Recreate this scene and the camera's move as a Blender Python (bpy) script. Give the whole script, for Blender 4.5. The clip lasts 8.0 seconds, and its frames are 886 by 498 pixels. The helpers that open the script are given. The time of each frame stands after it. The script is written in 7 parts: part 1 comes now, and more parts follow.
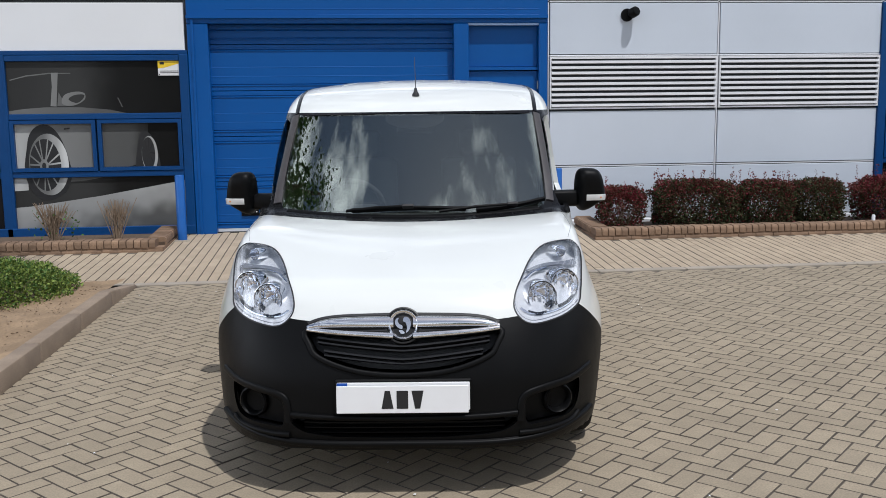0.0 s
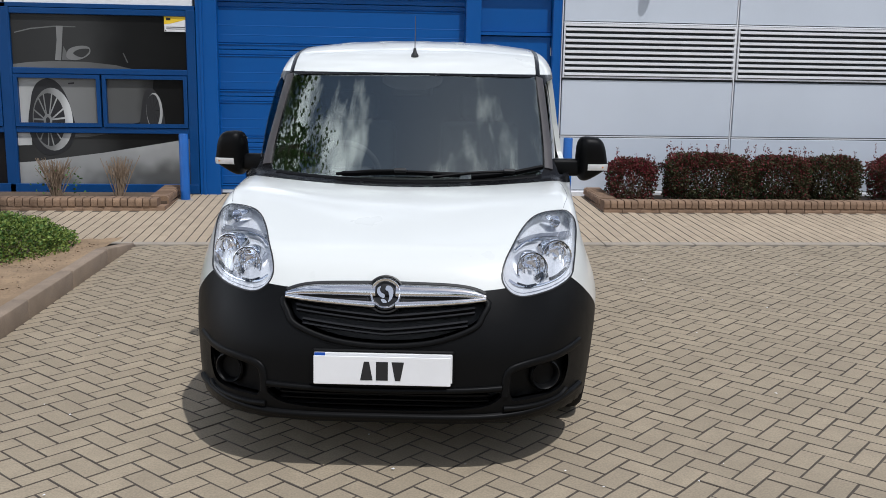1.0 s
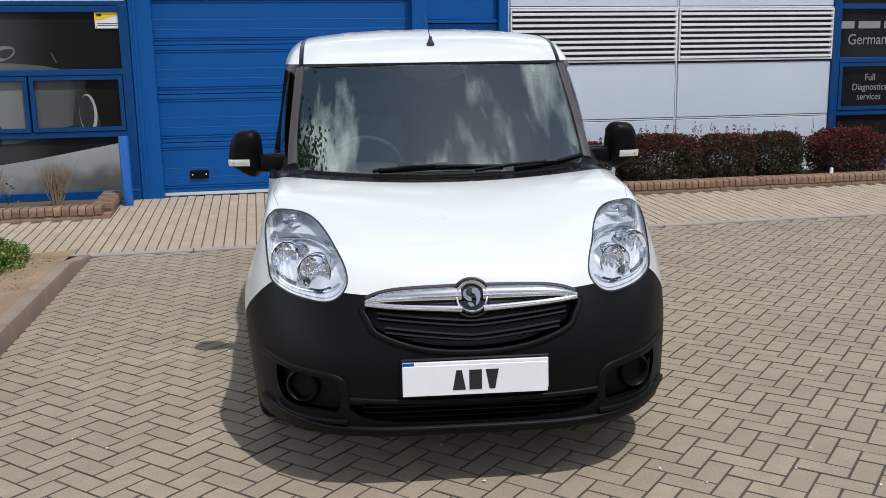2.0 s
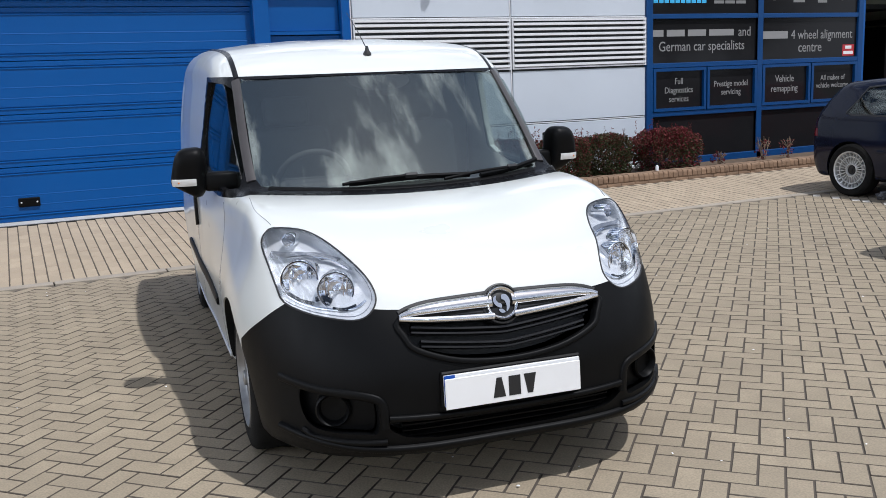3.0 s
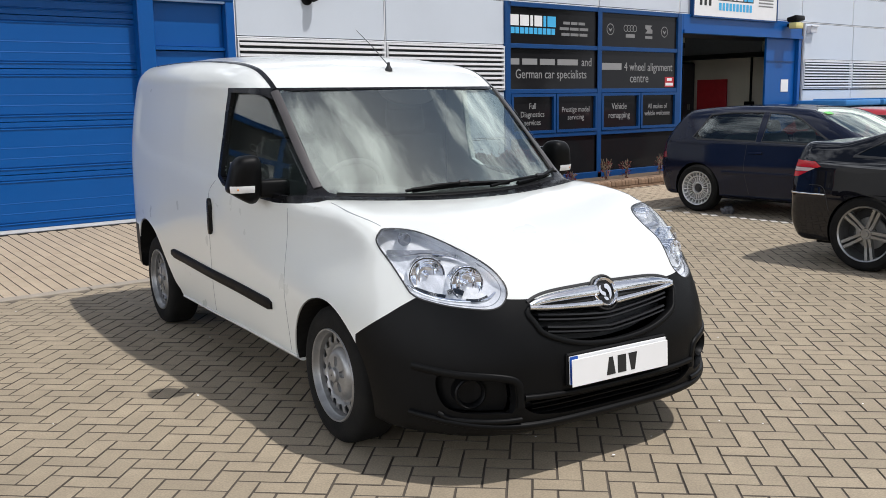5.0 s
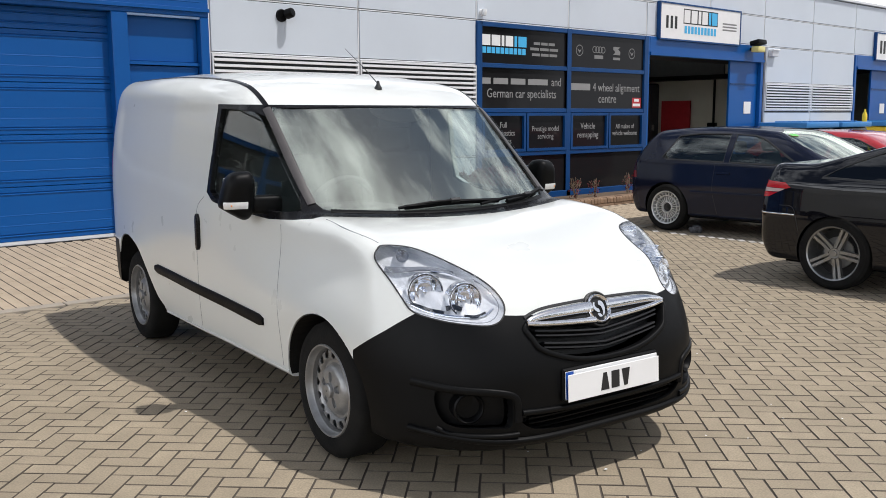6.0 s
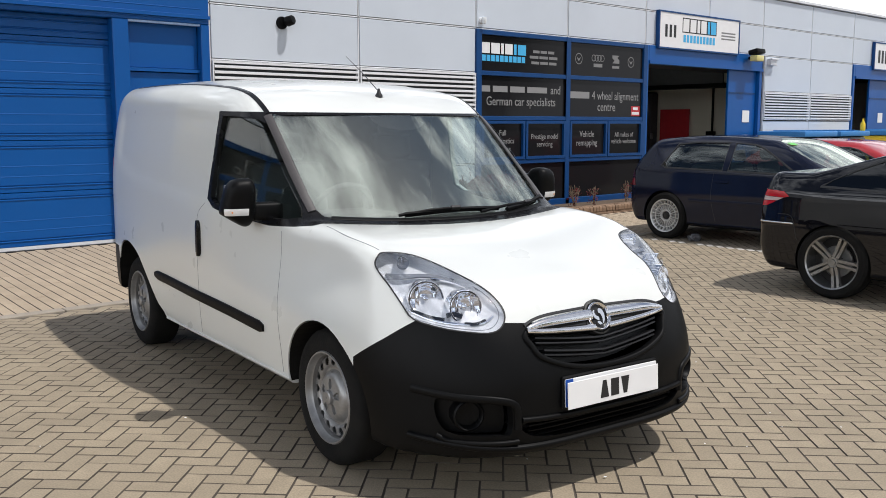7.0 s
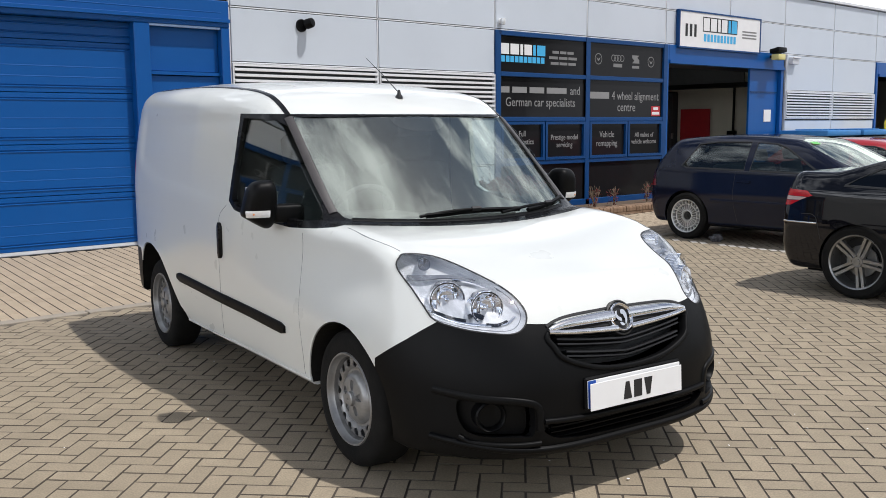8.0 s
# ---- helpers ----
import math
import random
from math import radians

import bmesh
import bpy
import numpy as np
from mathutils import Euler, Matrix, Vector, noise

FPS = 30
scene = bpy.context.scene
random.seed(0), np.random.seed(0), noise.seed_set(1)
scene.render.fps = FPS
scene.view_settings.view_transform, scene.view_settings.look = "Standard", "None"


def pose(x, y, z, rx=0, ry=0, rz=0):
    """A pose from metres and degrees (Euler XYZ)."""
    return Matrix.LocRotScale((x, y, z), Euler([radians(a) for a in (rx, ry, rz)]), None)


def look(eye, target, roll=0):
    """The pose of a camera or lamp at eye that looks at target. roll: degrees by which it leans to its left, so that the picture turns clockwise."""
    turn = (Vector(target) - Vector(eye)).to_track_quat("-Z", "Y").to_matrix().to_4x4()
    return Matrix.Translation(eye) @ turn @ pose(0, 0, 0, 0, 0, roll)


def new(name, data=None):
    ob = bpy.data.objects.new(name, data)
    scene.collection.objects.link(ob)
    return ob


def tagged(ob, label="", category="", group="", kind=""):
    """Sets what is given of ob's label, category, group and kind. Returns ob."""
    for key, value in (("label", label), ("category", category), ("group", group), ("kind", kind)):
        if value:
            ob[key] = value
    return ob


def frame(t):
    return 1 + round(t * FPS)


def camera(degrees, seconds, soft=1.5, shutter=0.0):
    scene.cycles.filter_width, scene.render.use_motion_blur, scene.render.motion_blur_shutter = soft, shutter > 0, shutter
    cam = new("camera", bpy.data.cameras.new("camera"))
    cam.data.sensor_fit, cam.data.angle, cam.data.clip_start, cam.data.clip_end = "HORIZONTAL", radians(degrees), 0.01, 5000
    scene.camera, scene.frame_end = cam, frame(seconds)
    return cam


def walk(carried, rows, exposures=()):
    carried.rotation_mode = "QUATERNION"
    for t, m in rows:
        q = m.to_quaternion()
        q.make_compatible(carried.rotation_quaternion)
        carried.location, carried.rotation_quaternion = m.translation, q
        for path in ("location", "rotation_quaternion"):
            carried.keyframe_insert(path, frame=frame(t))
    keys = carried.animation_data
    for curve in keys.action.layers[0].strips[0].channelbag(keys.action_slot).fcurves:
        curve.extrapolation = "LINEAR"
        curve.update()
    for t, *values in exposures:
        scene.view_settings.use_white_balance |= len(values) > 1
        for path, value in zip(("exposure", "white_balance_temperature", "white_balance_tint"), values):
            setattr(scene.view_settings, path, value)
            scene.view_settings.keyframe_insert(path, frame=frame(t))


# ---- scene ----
# ---- the camera and its walk ----
cam = camera(52.0, 8.0, soft=0.7)
# seconds, place in metres, yaw, pitch and roll in degrees
PATH = [
    (0.0, -0.191, -0.120, 1.552, -5.96, -8.15, 0.71),
    (0.5, -0.122, -0.048, 1.531, -5.45, -9.14, 0.13),
    (1.0, -0.064, 0.027, 1.526, -4.79, -10.17, -0.87),
    (1.2, -0.171, 0.046, 1.527, -5.22, -10.49, -0.59),
    (2.3, -0.959, 0.463, 1.519, -15.56, -10.86, 1.52),
    (2.5, -1.139, 0.537, 1.505, -18.74, -10.90, 1.82),
    (3.0, -1.545, 0.642, 1.530, -25.36, -10.42, 2.29),
    (3.5, -1.930, 0.722, 1.526, -29.80, -9.20, 1.92),
    (4.0, -2.278, 0.844, 1.532, -34.59, -8.68, 1.54),
    (4.5, -2.565, 0.889, 1.524, -36.53, -9.07, 0.75),
    (4.7, -2.690, 0.957, 1.518, -37.56, -9.27, 0.84),
    (5.8, -2.960, 1.104, 1.523, -41.14, -8.59, 0.50),
    (6.0, -2.973, 1.097, 1.526, -41.31, -8.23, 0.29),
    (6.5, -2.969, 1.102, 1.523, -41.59, -7.94, 0.20),
    (7.0, -2.987, 1.094, 1.528, -41.38, -7.77, 0.06),
    (7.5, -2.987, 1.100, 1.525, -40.86, -7.59, 0.21),
    (8.0, -2.988, 1.105, 1.525, -40.20, -7.67, 0.44),
]
walk(cam, [(t, pose(x, y, z, 90 + pitch, roll, yaw)) for t, x, y, z, yaw, pitch, roll in PATH],
     exposures=[(0.0, -0.17, 6180, 10), (1.2, -0.20, 6180, 10), (2.5, -0.08, 6120, 10), (3.3, 0.01, 6150, 10), (4.5, 0.05, 6400, 10), (6.0, 0.01, 6550, 10), (7.0, -0.03, 6550, 10), (8.0, -0.03, 6480, 10)])

# ---- world, sun and exposure ----
SUN_TO = Vector((0.24, -0.43, 1.0)).normalized()
world = bpy.data.worlds.new("sky")
scene.world = world
world.use_nodes = True
wn = world.node_tree
wn.nodes.clear()
w_out = wn.nodes.new("ShaderNodeOutputWorld")
w_bg = wn.nodes.new("ShaderNodeBackground")
w_sky = wn.nodes.new("ShaderNodeTexSky")
w_sky.sky_type = "NISHITA"
w_sky.sun_disc = False
w_sky.sun_elevation = math.asin(SUN_TO.z)
w_sky.sun_rotation = math.atan2(SUN_TO.x, SUN_TO.y)
w_sky.dust_density = 2.0
# broken cloud over the whole sky
w_co = wn.nodes.new("ShaderNodeTexCoord")
w_flat = wn.nodes.new("ShaderNodeVectorMath")
w_flat.operation = "DIVIDE"
w_rise = wn.nodes.new("ShaderNodeMath")
w_rise.operation = "MAXIMUM"
w_rise.inputs[1].default_value = 0.12
w_lift = wn.nodes.new("ShaderNodeMath")
w_lift.inputs[1].default_value = 0.22
w_map = wn.nodes.new("ShaderNodeMapping")
w_map.inputs["Location"].default_value = (4.575, 18.315, 0.0)
w_map.inputs["Rotation"].default_value = (0.0, 0.0, 0.547)
w_map.inputs["Scale"].default_value = (4.721, 5.686, 0.0)
w_noise = wn.nodes.new("ShaderNodeTexNoise")
w_noise.inputs["Scale"].default_value = 1.0
w_noise.inputs["Detail"].default_value = 7.0
w_noise.inputs["Roughness"].default_value = 0.60
w_ramp = wn.nodes.new("ShaderNodeValToRGB")
w_ramp.color_ramp.elements[0].position = 0.485
w_ramp.color_ramp.elements[1].position = 0.74
w_mix = wn.nodes.new("ShaderNodeMix")
w_mix.data_type = "RGBA"
# front-lit cloud, on the side away from the sun, is the brightest
w_side = wn.nodes.new("ShaderNodeVectorMath")
w_side.operation = "DOT_PRODUCT"
w_side.inputs[1].default_value = (-SUN_TO.x / math.hypot(SUN_TO.x, SUN_TO.y), -SUN_TO.y / math.hypot(SUN_TO.x, SUN_TO.y), 0.0)
w_front = wn.nodes.new("ShaderNodeMapRange")
w_front.inputs["From Min"].default_value, w_front.inputs["From Max"].default_value = -0.6, 0.8
w_front.inputs["To Min"].default_value, w_front.inputs["To Max"].default_value = 0.75, 2.0
w_cloud = wn.nodes.new("ShaderNodeVectorMath")
w_cloud.operation = "SCALE"
w_cloud.inputs[0].default_value = (20.0, 20.8, 22.1)
wn.links.new(w_co.outputs["Generated"], w_side.inputs[0])
wn.links.new(w_side.outputs["Value"], w_front.inputs["Value"])
wn.links.new(w_front.outputs["Result"], w_cloud.inputs["Scale"])
wn.links.new(w_cloud.outputs["Vector"], w_mix.inputs["B"])
wn.links.new(w_map.outputs["Vector"], w_noise.inputs["Vector"])
# cloud thickens towards the horizon
w_sep = wn.nodes.new("ShaderNodeSeparateXYZ")
w_low = wn.nodes.new("ShaderNodeMapRange")
w_low.inputs["From Min"].default_value, w_low.inputs["From Max"].default_value = 0.0, 0.55
w_low.inputs["To Min"].default_value, w_low.inputs["To Max"].default_value = 0.42, 0.0
w_add = wn.nodes.new("ShaderNodeMath")
wn.links.new(w_co.outputs["Generated"], w_sep.inputs["Vector"])
wn.links.new(w_sep.outputs["Z"], w_low.inputs["Value"])
wn.links.new(w_sep.outputs["Z"], w_rise.inputs[0])
wn.links.new(w_rise.outputs["Value"], w_lift.inputs[0])
wn.links.new(w_co.outputs["Generated"], w_flat.inputs[0])
wn.links.new(w_lift.outputs["Value"], w_flat.inputs[1])
wn.links.new(w_flat.outputs["Vector"], w_map.inputs["Vector"])
wn.links.new(w_low.outputs["Result"], w_add.inputs[0])
wn.links.new(w_noise.outputs["Fac"], w_add.inputs[1])
wn.links.new(w_add.outputs["Value"], w_ramp.inputs["Fac"])
wn.links.new(w_ramp.outputs["Color"], w_mix.inputs["Factor"])
wn.links.new(w_sky.outputs["Color"], w_mix.inputs["A"])
wn.links.new(w_mix.outputs["Result"], w_bg.inputs["Color"])
w_bg.inputs["Strength"].default_value = 0.076
wn.links.new(w_bg.outputs["Background"], w_out.inputs["Surface"])

sun_data = bpy.data.lights.new("sun", "SUN")
sun_data.energy = 3.4
sun_data.angle = radians(0.9)
sun_data.color = (1.0, 0.975, 0.95)
sun = new("sun", sun_data)
sun.matrix_world = look(SUN_TO * 60, (0, 0, 0))

# ---- materials ----
def material(name, colour, rough=0.5, metal=0.0, vary=0.0, scale=8.0, grain=0.0, grain_scale=120.0, bump=0.0,
             second=None, coat=0.0, random_tint=0.0, island=False, spec=0.5, stain=0.0, stain_scale=0.7, coat_rough=0.03):
    """A surface with colour variation at two sizes, fine relief and, for pieces, a tint of their own."""
    m = bpy.data.materials.new(name)
    m.use_nodes = True
    n, l = m.node_tree.nodes, m.node_tree.links
    b = n["Principled BSDF"]
    b.inputs["Roughness"].default_value = rough
    b.inputs["Metallic"].default_value = metal
    b.inputs["Coat Weight"].default_value = coat
    b.inputs["Coat Roughness"].default_value = coat_rough
    b.inputs["Specular IOR Level"].default_value = spec
    co = n.new("ShaderNodeTexCoord").outputs["Object"]
    if random_tint or island:
        geo = n.new("ShaderNodeNewGeometry")
        co = geo.outputs["Position"]
    base = n.new("ShaderNodeRGB")
    base.outputs[0].default_value = (*colour, 1)
    last = base.outputs[0]

    def blend(fac, colour_b, mode, amount):
        nonlocal last
        mx = n.new("ShaderNodeMix")
        mx.data_type, mx.blend_type = "RGBA", mode
        if amount is None:
            l.new(fac, mx.inputs["Factor"])
        else:
            k = n.new("ShaderNodeMath")
            k.operation = "MULTIPLY"
            k.inputs[1].default_value = amount
            l.new(fac, k.inputs[0])
            l.new(k.outputs[0], mx.inputs["Factor"])
        l.new(last, mx.inputs["A"])
        if isinstance(colour_b, tuple):
            mx.inputs["B"].default_value = (*colour_b, 1)
        else:
            l.new(colour_b, mx.inputs["B"])
        last = mx.outputs["Result"]

    def noise_of(sc, detail=4.0, lo=0.35, hi=0.65):
        t = n.new("ShaderNodeTexNoise")
        t.inputs["Scale"].default_value = sc
        t.inputs["Detail"].default_value = detail
        l.new(co, t.inputs["Vector"])
        r = n.new("ShaderNodeMapRange")
        r.inputs["From Min"].default_value, r.inputs["From Max"].default_value = lo, hi
        l.new(t.outputs["Fac"], r.inputs["Value"])
        return r.outputs["Result"], t.outputs["Fac"]

    if random_tint:
        rnd = n.new("ShaderNodeObjectInfo").outputs["Random"] if not island else geo.outputs["Random Per Island"]
        hs = n.new("ShaderNodeHueSaturation")
        rr = n.new("ShaderNodeMapRange")
        rr.inputs["To Min"].default_value, rr.inputs["To Max"].default_value = 1 - random_tint, 1 + random_tint
        l.new(rnd, rr.inputs["Value"])
        l.new(rr.outputs["Result"], hs.inputs["Value"])
        l.new(last, hs.inputs["Color"])
        last = hs.outputs["Color"]
    if vary:
        blend(noise_of(scale)[0], second or tuple(c * 0.6 for c in colour), "MIX", vary)
    if stain:
        blend(noise_of(stain_scale, 5.0, 0.45, 0.75)[0], tuple(c * 0.45 for c in colour), "MIX", stain)
    if grain:
        blend(noise_of(grain_scale, 2.0)[0], tuple(c * 0.5 for c in colour), "MIX", grain)
    l.new(last, b.inputs["Base Color"])
    if vary:
        rm = n.new("ShaderNodeMapRange")
        rm.inputs["To Min"].default_value, rm.inputs["To Max"].default_value = max(rough - 0.07, 0.02), min(rough + 0.07, 1)
        l.new(noise_of(scale * 1.7)[1], rm.inputs["Value"])
        l.new(rm.outputs["Result"], b.inputs["Roughness"])
    if bump:
        bp = n.new("ShaderNodeBump")
        bp.inputs["Strength"].default_value = bump
        bp.inputs["Distance"].default_value = 0.004
        l.new(noise_of(grain_scale)[1], bp.inputs["Height"])
        l.new(bp.outputs["Normal"], b.inputs["Normal"])
    return m


def translucent(name, colour):
    """A milky sheet that scatters the light it lets through."""
    m = bpy.data.materials.new(name)
    m.use_nodes = True
    n, l = m.node_tree.nodes, m.node_tree.links
    n.remove(n["Principled BSDF"])
    t = n.new("ShaderNodeBsdfTranslucent")
    t.inputs["Color"].default_value = (*colour, 1)
    l.new(t.outputs[0], n["Material Output"].inputs["Surface"])
    return m


def glass(name, tint=(0.9, 0.95, 0.93), rough=0.0, through_share=0.5, ior=1.75):
    """A thin tinted pane: part of the light goes through, the gloss grows towards grazing."""
    m = bpy.data.materials.new(name)
    m.use_nodes = True
    n, l = m.node_tree.nodes, m.node_tree.links
    n.remove(n["Principled BSDF"])
    tr = n.new("ShaderNodeBsdfTransparent")
    tr.inputs["Color"].default_value = (*(c * through_share for c in tint), 1)
    gl = n.new("ShaderNodeBsdfGlossy")
    gl.inputs["Roughness"].default_value = rough
    lw = n.new("ShaderNodeLayerWeight")
    lw.inputs["Blend"].default_value = 0.5
    pw = n.new("ShaderNodeMath")
    pw.operation = "POWER"
    pw.inputs[1].default_value = 5.0
    f0 = ((ior - 1) / (ior + 1)) ** 2
    fr = n.new("ShaderNodeMath")
    fr.operation = "MULTIPLY_ADD"
    fr.inputs[1].default_value, fr.inputs[2].default_value = 1 - f0, f0
    l.new(lw.outputs["Facing"], pw.inputs[0])
    l.new(pw.outputs[0], fr.inputs[0])
    mx = n.new("ShaderNodeMixShader")
    l.new(fr.outputs[0], mx.inputs["Fac"])
    l.new(tr.outputs[0], mx.inputs[1])
    l.new(gl.outputs[0], mx.inputs[2])
    l.new(mx.outputs[0], n["Material Output"].inputs["Surface"])
    return m


M_PAVE = material("paving_block", (0.360, 0.296, 0.209), 0.88, vary=0.50, scale=8.0, grain=0.45, grain_scale=110, bump=0.6, second=(0.275, 0.227, 0.162), random_tint=0.09, stain=0.35, stain_scale=1.5)
M_PAVE_MANY = material("paving_block_joined", (0.360, 0.296, 0.209), 0.88, vary=0.50, scale=8.0, grain=0.45, grain_scale=110, bump=0.6, second=(0.275, 0.227, 0.162), random_tint=0.09, island=True, stain=0.35, stain_scale=1.5)
M_APRON = material("apron_block", (0.44, 0.354, 0.254), 0.9, vary=0.4, scale=4.0, grain=0.3, grain_scale=160, bump=0.5, second=(0.345, 0.279, 0.202), random_tint=0.08, island=True, stain=0.2)
M_APRON_ONE = material("apron_block_single", (0.44, 0.354, 0.254), 0.9, vary=0.4, scale=4.0, grain=0.3, grain_scale=160, bump=0.5, second=(0.345, 0.279, 0.202), random_tint=0.08, stain=0.2)
M_JOINT = material("joint_sand", (0.112, 0.092, 0.072), 0.95, vary=0.5, scale=3.0, grain=0.4, bump=0.4)
M_APRON_JOINT = material("apron_joint_sand", (0.125, 0.100, 0.076), 0.95, vary=0.5, scale=3.0, grain=0.4, bump=0.4)
M_ASPHALT = material("asphalt", (0.06, 0.058, 0.055), 0.9, vary=0.4, scale=2.0, grain=0.4, bump=0.5)
M_CONCRETE = material("concrete", (0.40, 0.35, 0.285), 0.9, vary=0.5, scale=3.0, grain=0.35, grain_scale=140, bump=0.4, stain=0.3)
M_KERB = material("kerb_concrete", (0.325, 0.250, 0.184), 0.9, vary=0.5, scale=4.0, grain=0.4, grain_scale=140, bump=0.5, stain=0.4, stain_scale=2.0)
M_SOIL = material("dry_soil", (0.38, 0.265, 0.160), 0.97, vary=0.6, scale=3.5, grain=0.5, grain_scale=50, bump=1.0, second=(0.17, 0.115, 0.068))
M_BARK_SOIL = material("bed_soil", (0.13, 0.09, 0.06), 0.97, vary=0.6, scale=6.0, grain=0.5, grain_scale=60, bump=1.0)
M_BLUE = material("blue_painted_steel", (0.002, 0.083, 0.315), 0.38, vary=0.25, scale=2.5, spec=0.28, second=(0.003, 0.071, 0.272), grain=0.06, bump=0.03)
M_BLUE_TRIM = material("blue_window_frame", (0.003, 0.052, 0.185), 0.36, spec=0.25, vary=0.25, scale=4.0, grain=0.05)
M_PALE_BLUE = material("pale_blue_strip", (0.36, 0.52, 0.80), 0.35, vary=0.2, scale=10.0)
M_BLUE_POST = material("blue_bollard_paint", (0.012, 0.12, 0.44), 0.42, vary=0.3, scale=6.0, grain=0.1)
M_PANEL = material("pale_cladding", (0.585, 0.635, 0.70), 0.42, vary=0.22, scale=1.2, second=(0.53, 0.575, 0.64), grain=0.05, stain=0.10, stain_scale=0.8, bump=0.02)
M_FASCIA = material("white_fascia_panel", (0.80, 0.81, 0.82), 0.4, vary=0.15, scale=1.5, second=(0.74, 0.75, 0.76), stain=0.08)
M_PANEL_JOINT = material("dark_panel_joint", (0.05, 0.055, 0.06), 0.7, vary=0.3)
M_TRIM_WHITE = material("white_aluminium_trim", (0.74, 0.75, 0.77), 0.4, vary=0.2, scale=5.0)
M_BRICK = material("edging_brick", (0.27, 0.175, 0.11), 0.9, vary=0.5, scale=9.0, grain=0.4, bump=0.6, second=(0.17, 0.105, 0.07), random_tint=0.22)
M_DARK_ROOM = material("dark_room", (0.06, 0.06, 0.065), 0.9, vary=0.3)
M_CREAM = material("cream_wall", (0.68, 0.64, 0.55), 0.8, vary=0.3, scale=1.0, stain=0.2)
M_RED = material("red_door_paint", (0.45, 0.02, 0.03), 0.5, vary=0.3)
M_BLACK_FILM = material("black_window_film", (0.013, 0.013, 0.0145), 0.05, vary=0.2, scale=2.0, spec=0.12)
M_WHITE_PAINT = material("white_vehicle_paint", (0.685, 0.70, 0.675), 0.30, vary=0.06, scale=3.0, second=(0.655, 0.67, 0.645), coat=0.9, spec=0.2, coat_rough=0.11)
M_PLASTIC = material("black_textured_plastic", (0.0026, 0.0027, 0.0030), 0.46, vary=0.3, scale=8.0, second=(0.0042, 0.0044, 0.0048), spec=0.13, bump=0.10, grain=0.1, grain_scale=500)
M_GRILLE = material("grille_plastic", (0.012, 0.012, 0.013), 0.35, vary=0.3, scale=10.0, spec=0.4)
M_GLOSS_BLACK = material("gloss_black_trim", (0.007, 0.007, 0.008), 0.26, spec=0.2, vary=0.3, scale=10.0)
M_RUBBER = material("tyre_rubber", (0.006, 0.006, 0.006), 0.85, spec=0.2, vary=0.5, scale=10.0, second=(0.016, 0.015, 0.013), grain=0.3, bump=0.3)
M_CHROME = material("chrome", (0.82, 0.82, 0.83), 0.06, metal=1.0, vary=0.1)
M_STEEL = material("silver_wheel_paint", (0.34, 0.34, 0.34), 0.36, metal=0.55, vary=0.5, scale=14.0, second=(0.19, 0.186, 0.18), grain=0.15, grain_scale=60)
M_ALLOY_PALE = material("pale_alloy_wheel", (0.66, 0.66, 0.65), 0.38, metal=0.45, vary=0.2, scale=12.0)
M_ALLOY = material("alloy_wheel", (0.30, 0.30, 0.295), 0.30, metal=0.8, vary=0.3, scale=12.0)
M_PILLAR = material("grey_pillar_trim", (0.052, 0.047, 0.048), 0.45, vary=0.3, scale=10.0, grain=0.1, bump=0.05)
M_CABIN = material("dark_cabin_trim", (0.043, 0.045, 0.046), 0.75, vary=0.4, scale=8.0, bump=0.1)
M_CABIN_PALE = material("grey_cabin_lining", (0.043, 0.046, 0.049), 0.8, vary=0.3)
M_SCREEN = glass("windscreen_glass", (0.95, 0.985, 0.97), 0.0, 0.985, 2.65)
for node in M_SCREEN.node_tree.nodes:
    if node.type == "BSDF_GLOSSY":
        node.inputs["Color"].default_value = (0.97, 1.0, 0.90, 1)
M_SIDE_GLASS = glass("door_glass", (0.91, 0.965, 0.95), 0.0, 0.97, 1.9)
M_CLEAR = glass("lamp_lens", (0.97, 0.98, 1.0), 0.0, 0.98, 1.75)
M_WHITE_PLATE = material("white_plate", (0.80, 0.80, 0.80), 0.35, vary=0.08)
M_EU_BLUE = material("plate_blue", (0.01, 0.08, 0.40), 0.4)
M_INK = material("black_lettering", (0.012, 0.012, 0.013), 0.5)
M_WHITE_INK = material("white_lettering", (0.78, 0.78, 0.78), 0.5)
M_CYAN_INK = material("cyan_lettering", (0.05, 0.42, 0.75), 0.5)
M_ORANGE = material("amber_plastic", (0.7, 0.25, 0.04), 0.3)
M_REFLECT = material("lamp_reflector", (0.92, 0.93, 0.95), 0.035, metal=1.0)
M_LAMP_BAND = material("lamp_grey_band", (0.30, 0.31, 0.33), 0.25, metal=0.4, vary=0.3, scale=15)
M_LAMP_GREY = material("lamp_bezel", (0.86, 0.87, 0.88), 0.2, metal=0.3, vary=0.3, scale=22, bump=0.3)
M_LEAF = material("leaf_green", (0.05, 0.11, 0.025), 0.6, spec=0.15, vary=0.5, scale=6.0, second=(0.09, 0.15, 0.04), random_tint=0.35, island=True)
M_LEAF_RED = material("leaf_red", (0.15, 0.026, 0.034), 0.65, spec=0.1, vary=0.5, scale=6.0, second=(0.10, 0.05, 0.03), random_tint=0.4, island=True)
M_LEAF_DARK = material("leaf_dark", (0.042, 0.055, 0.024), 0.65, spec=0.1, vary=0.5, scale=6.0, second=(0.08, 0.045, 0.03), random_tint=0.4, island=True)
M_TWIG = material("dry_twig", (0.26, 0.19, 0.13), 0.9, vary=0.4, scale=20.0)
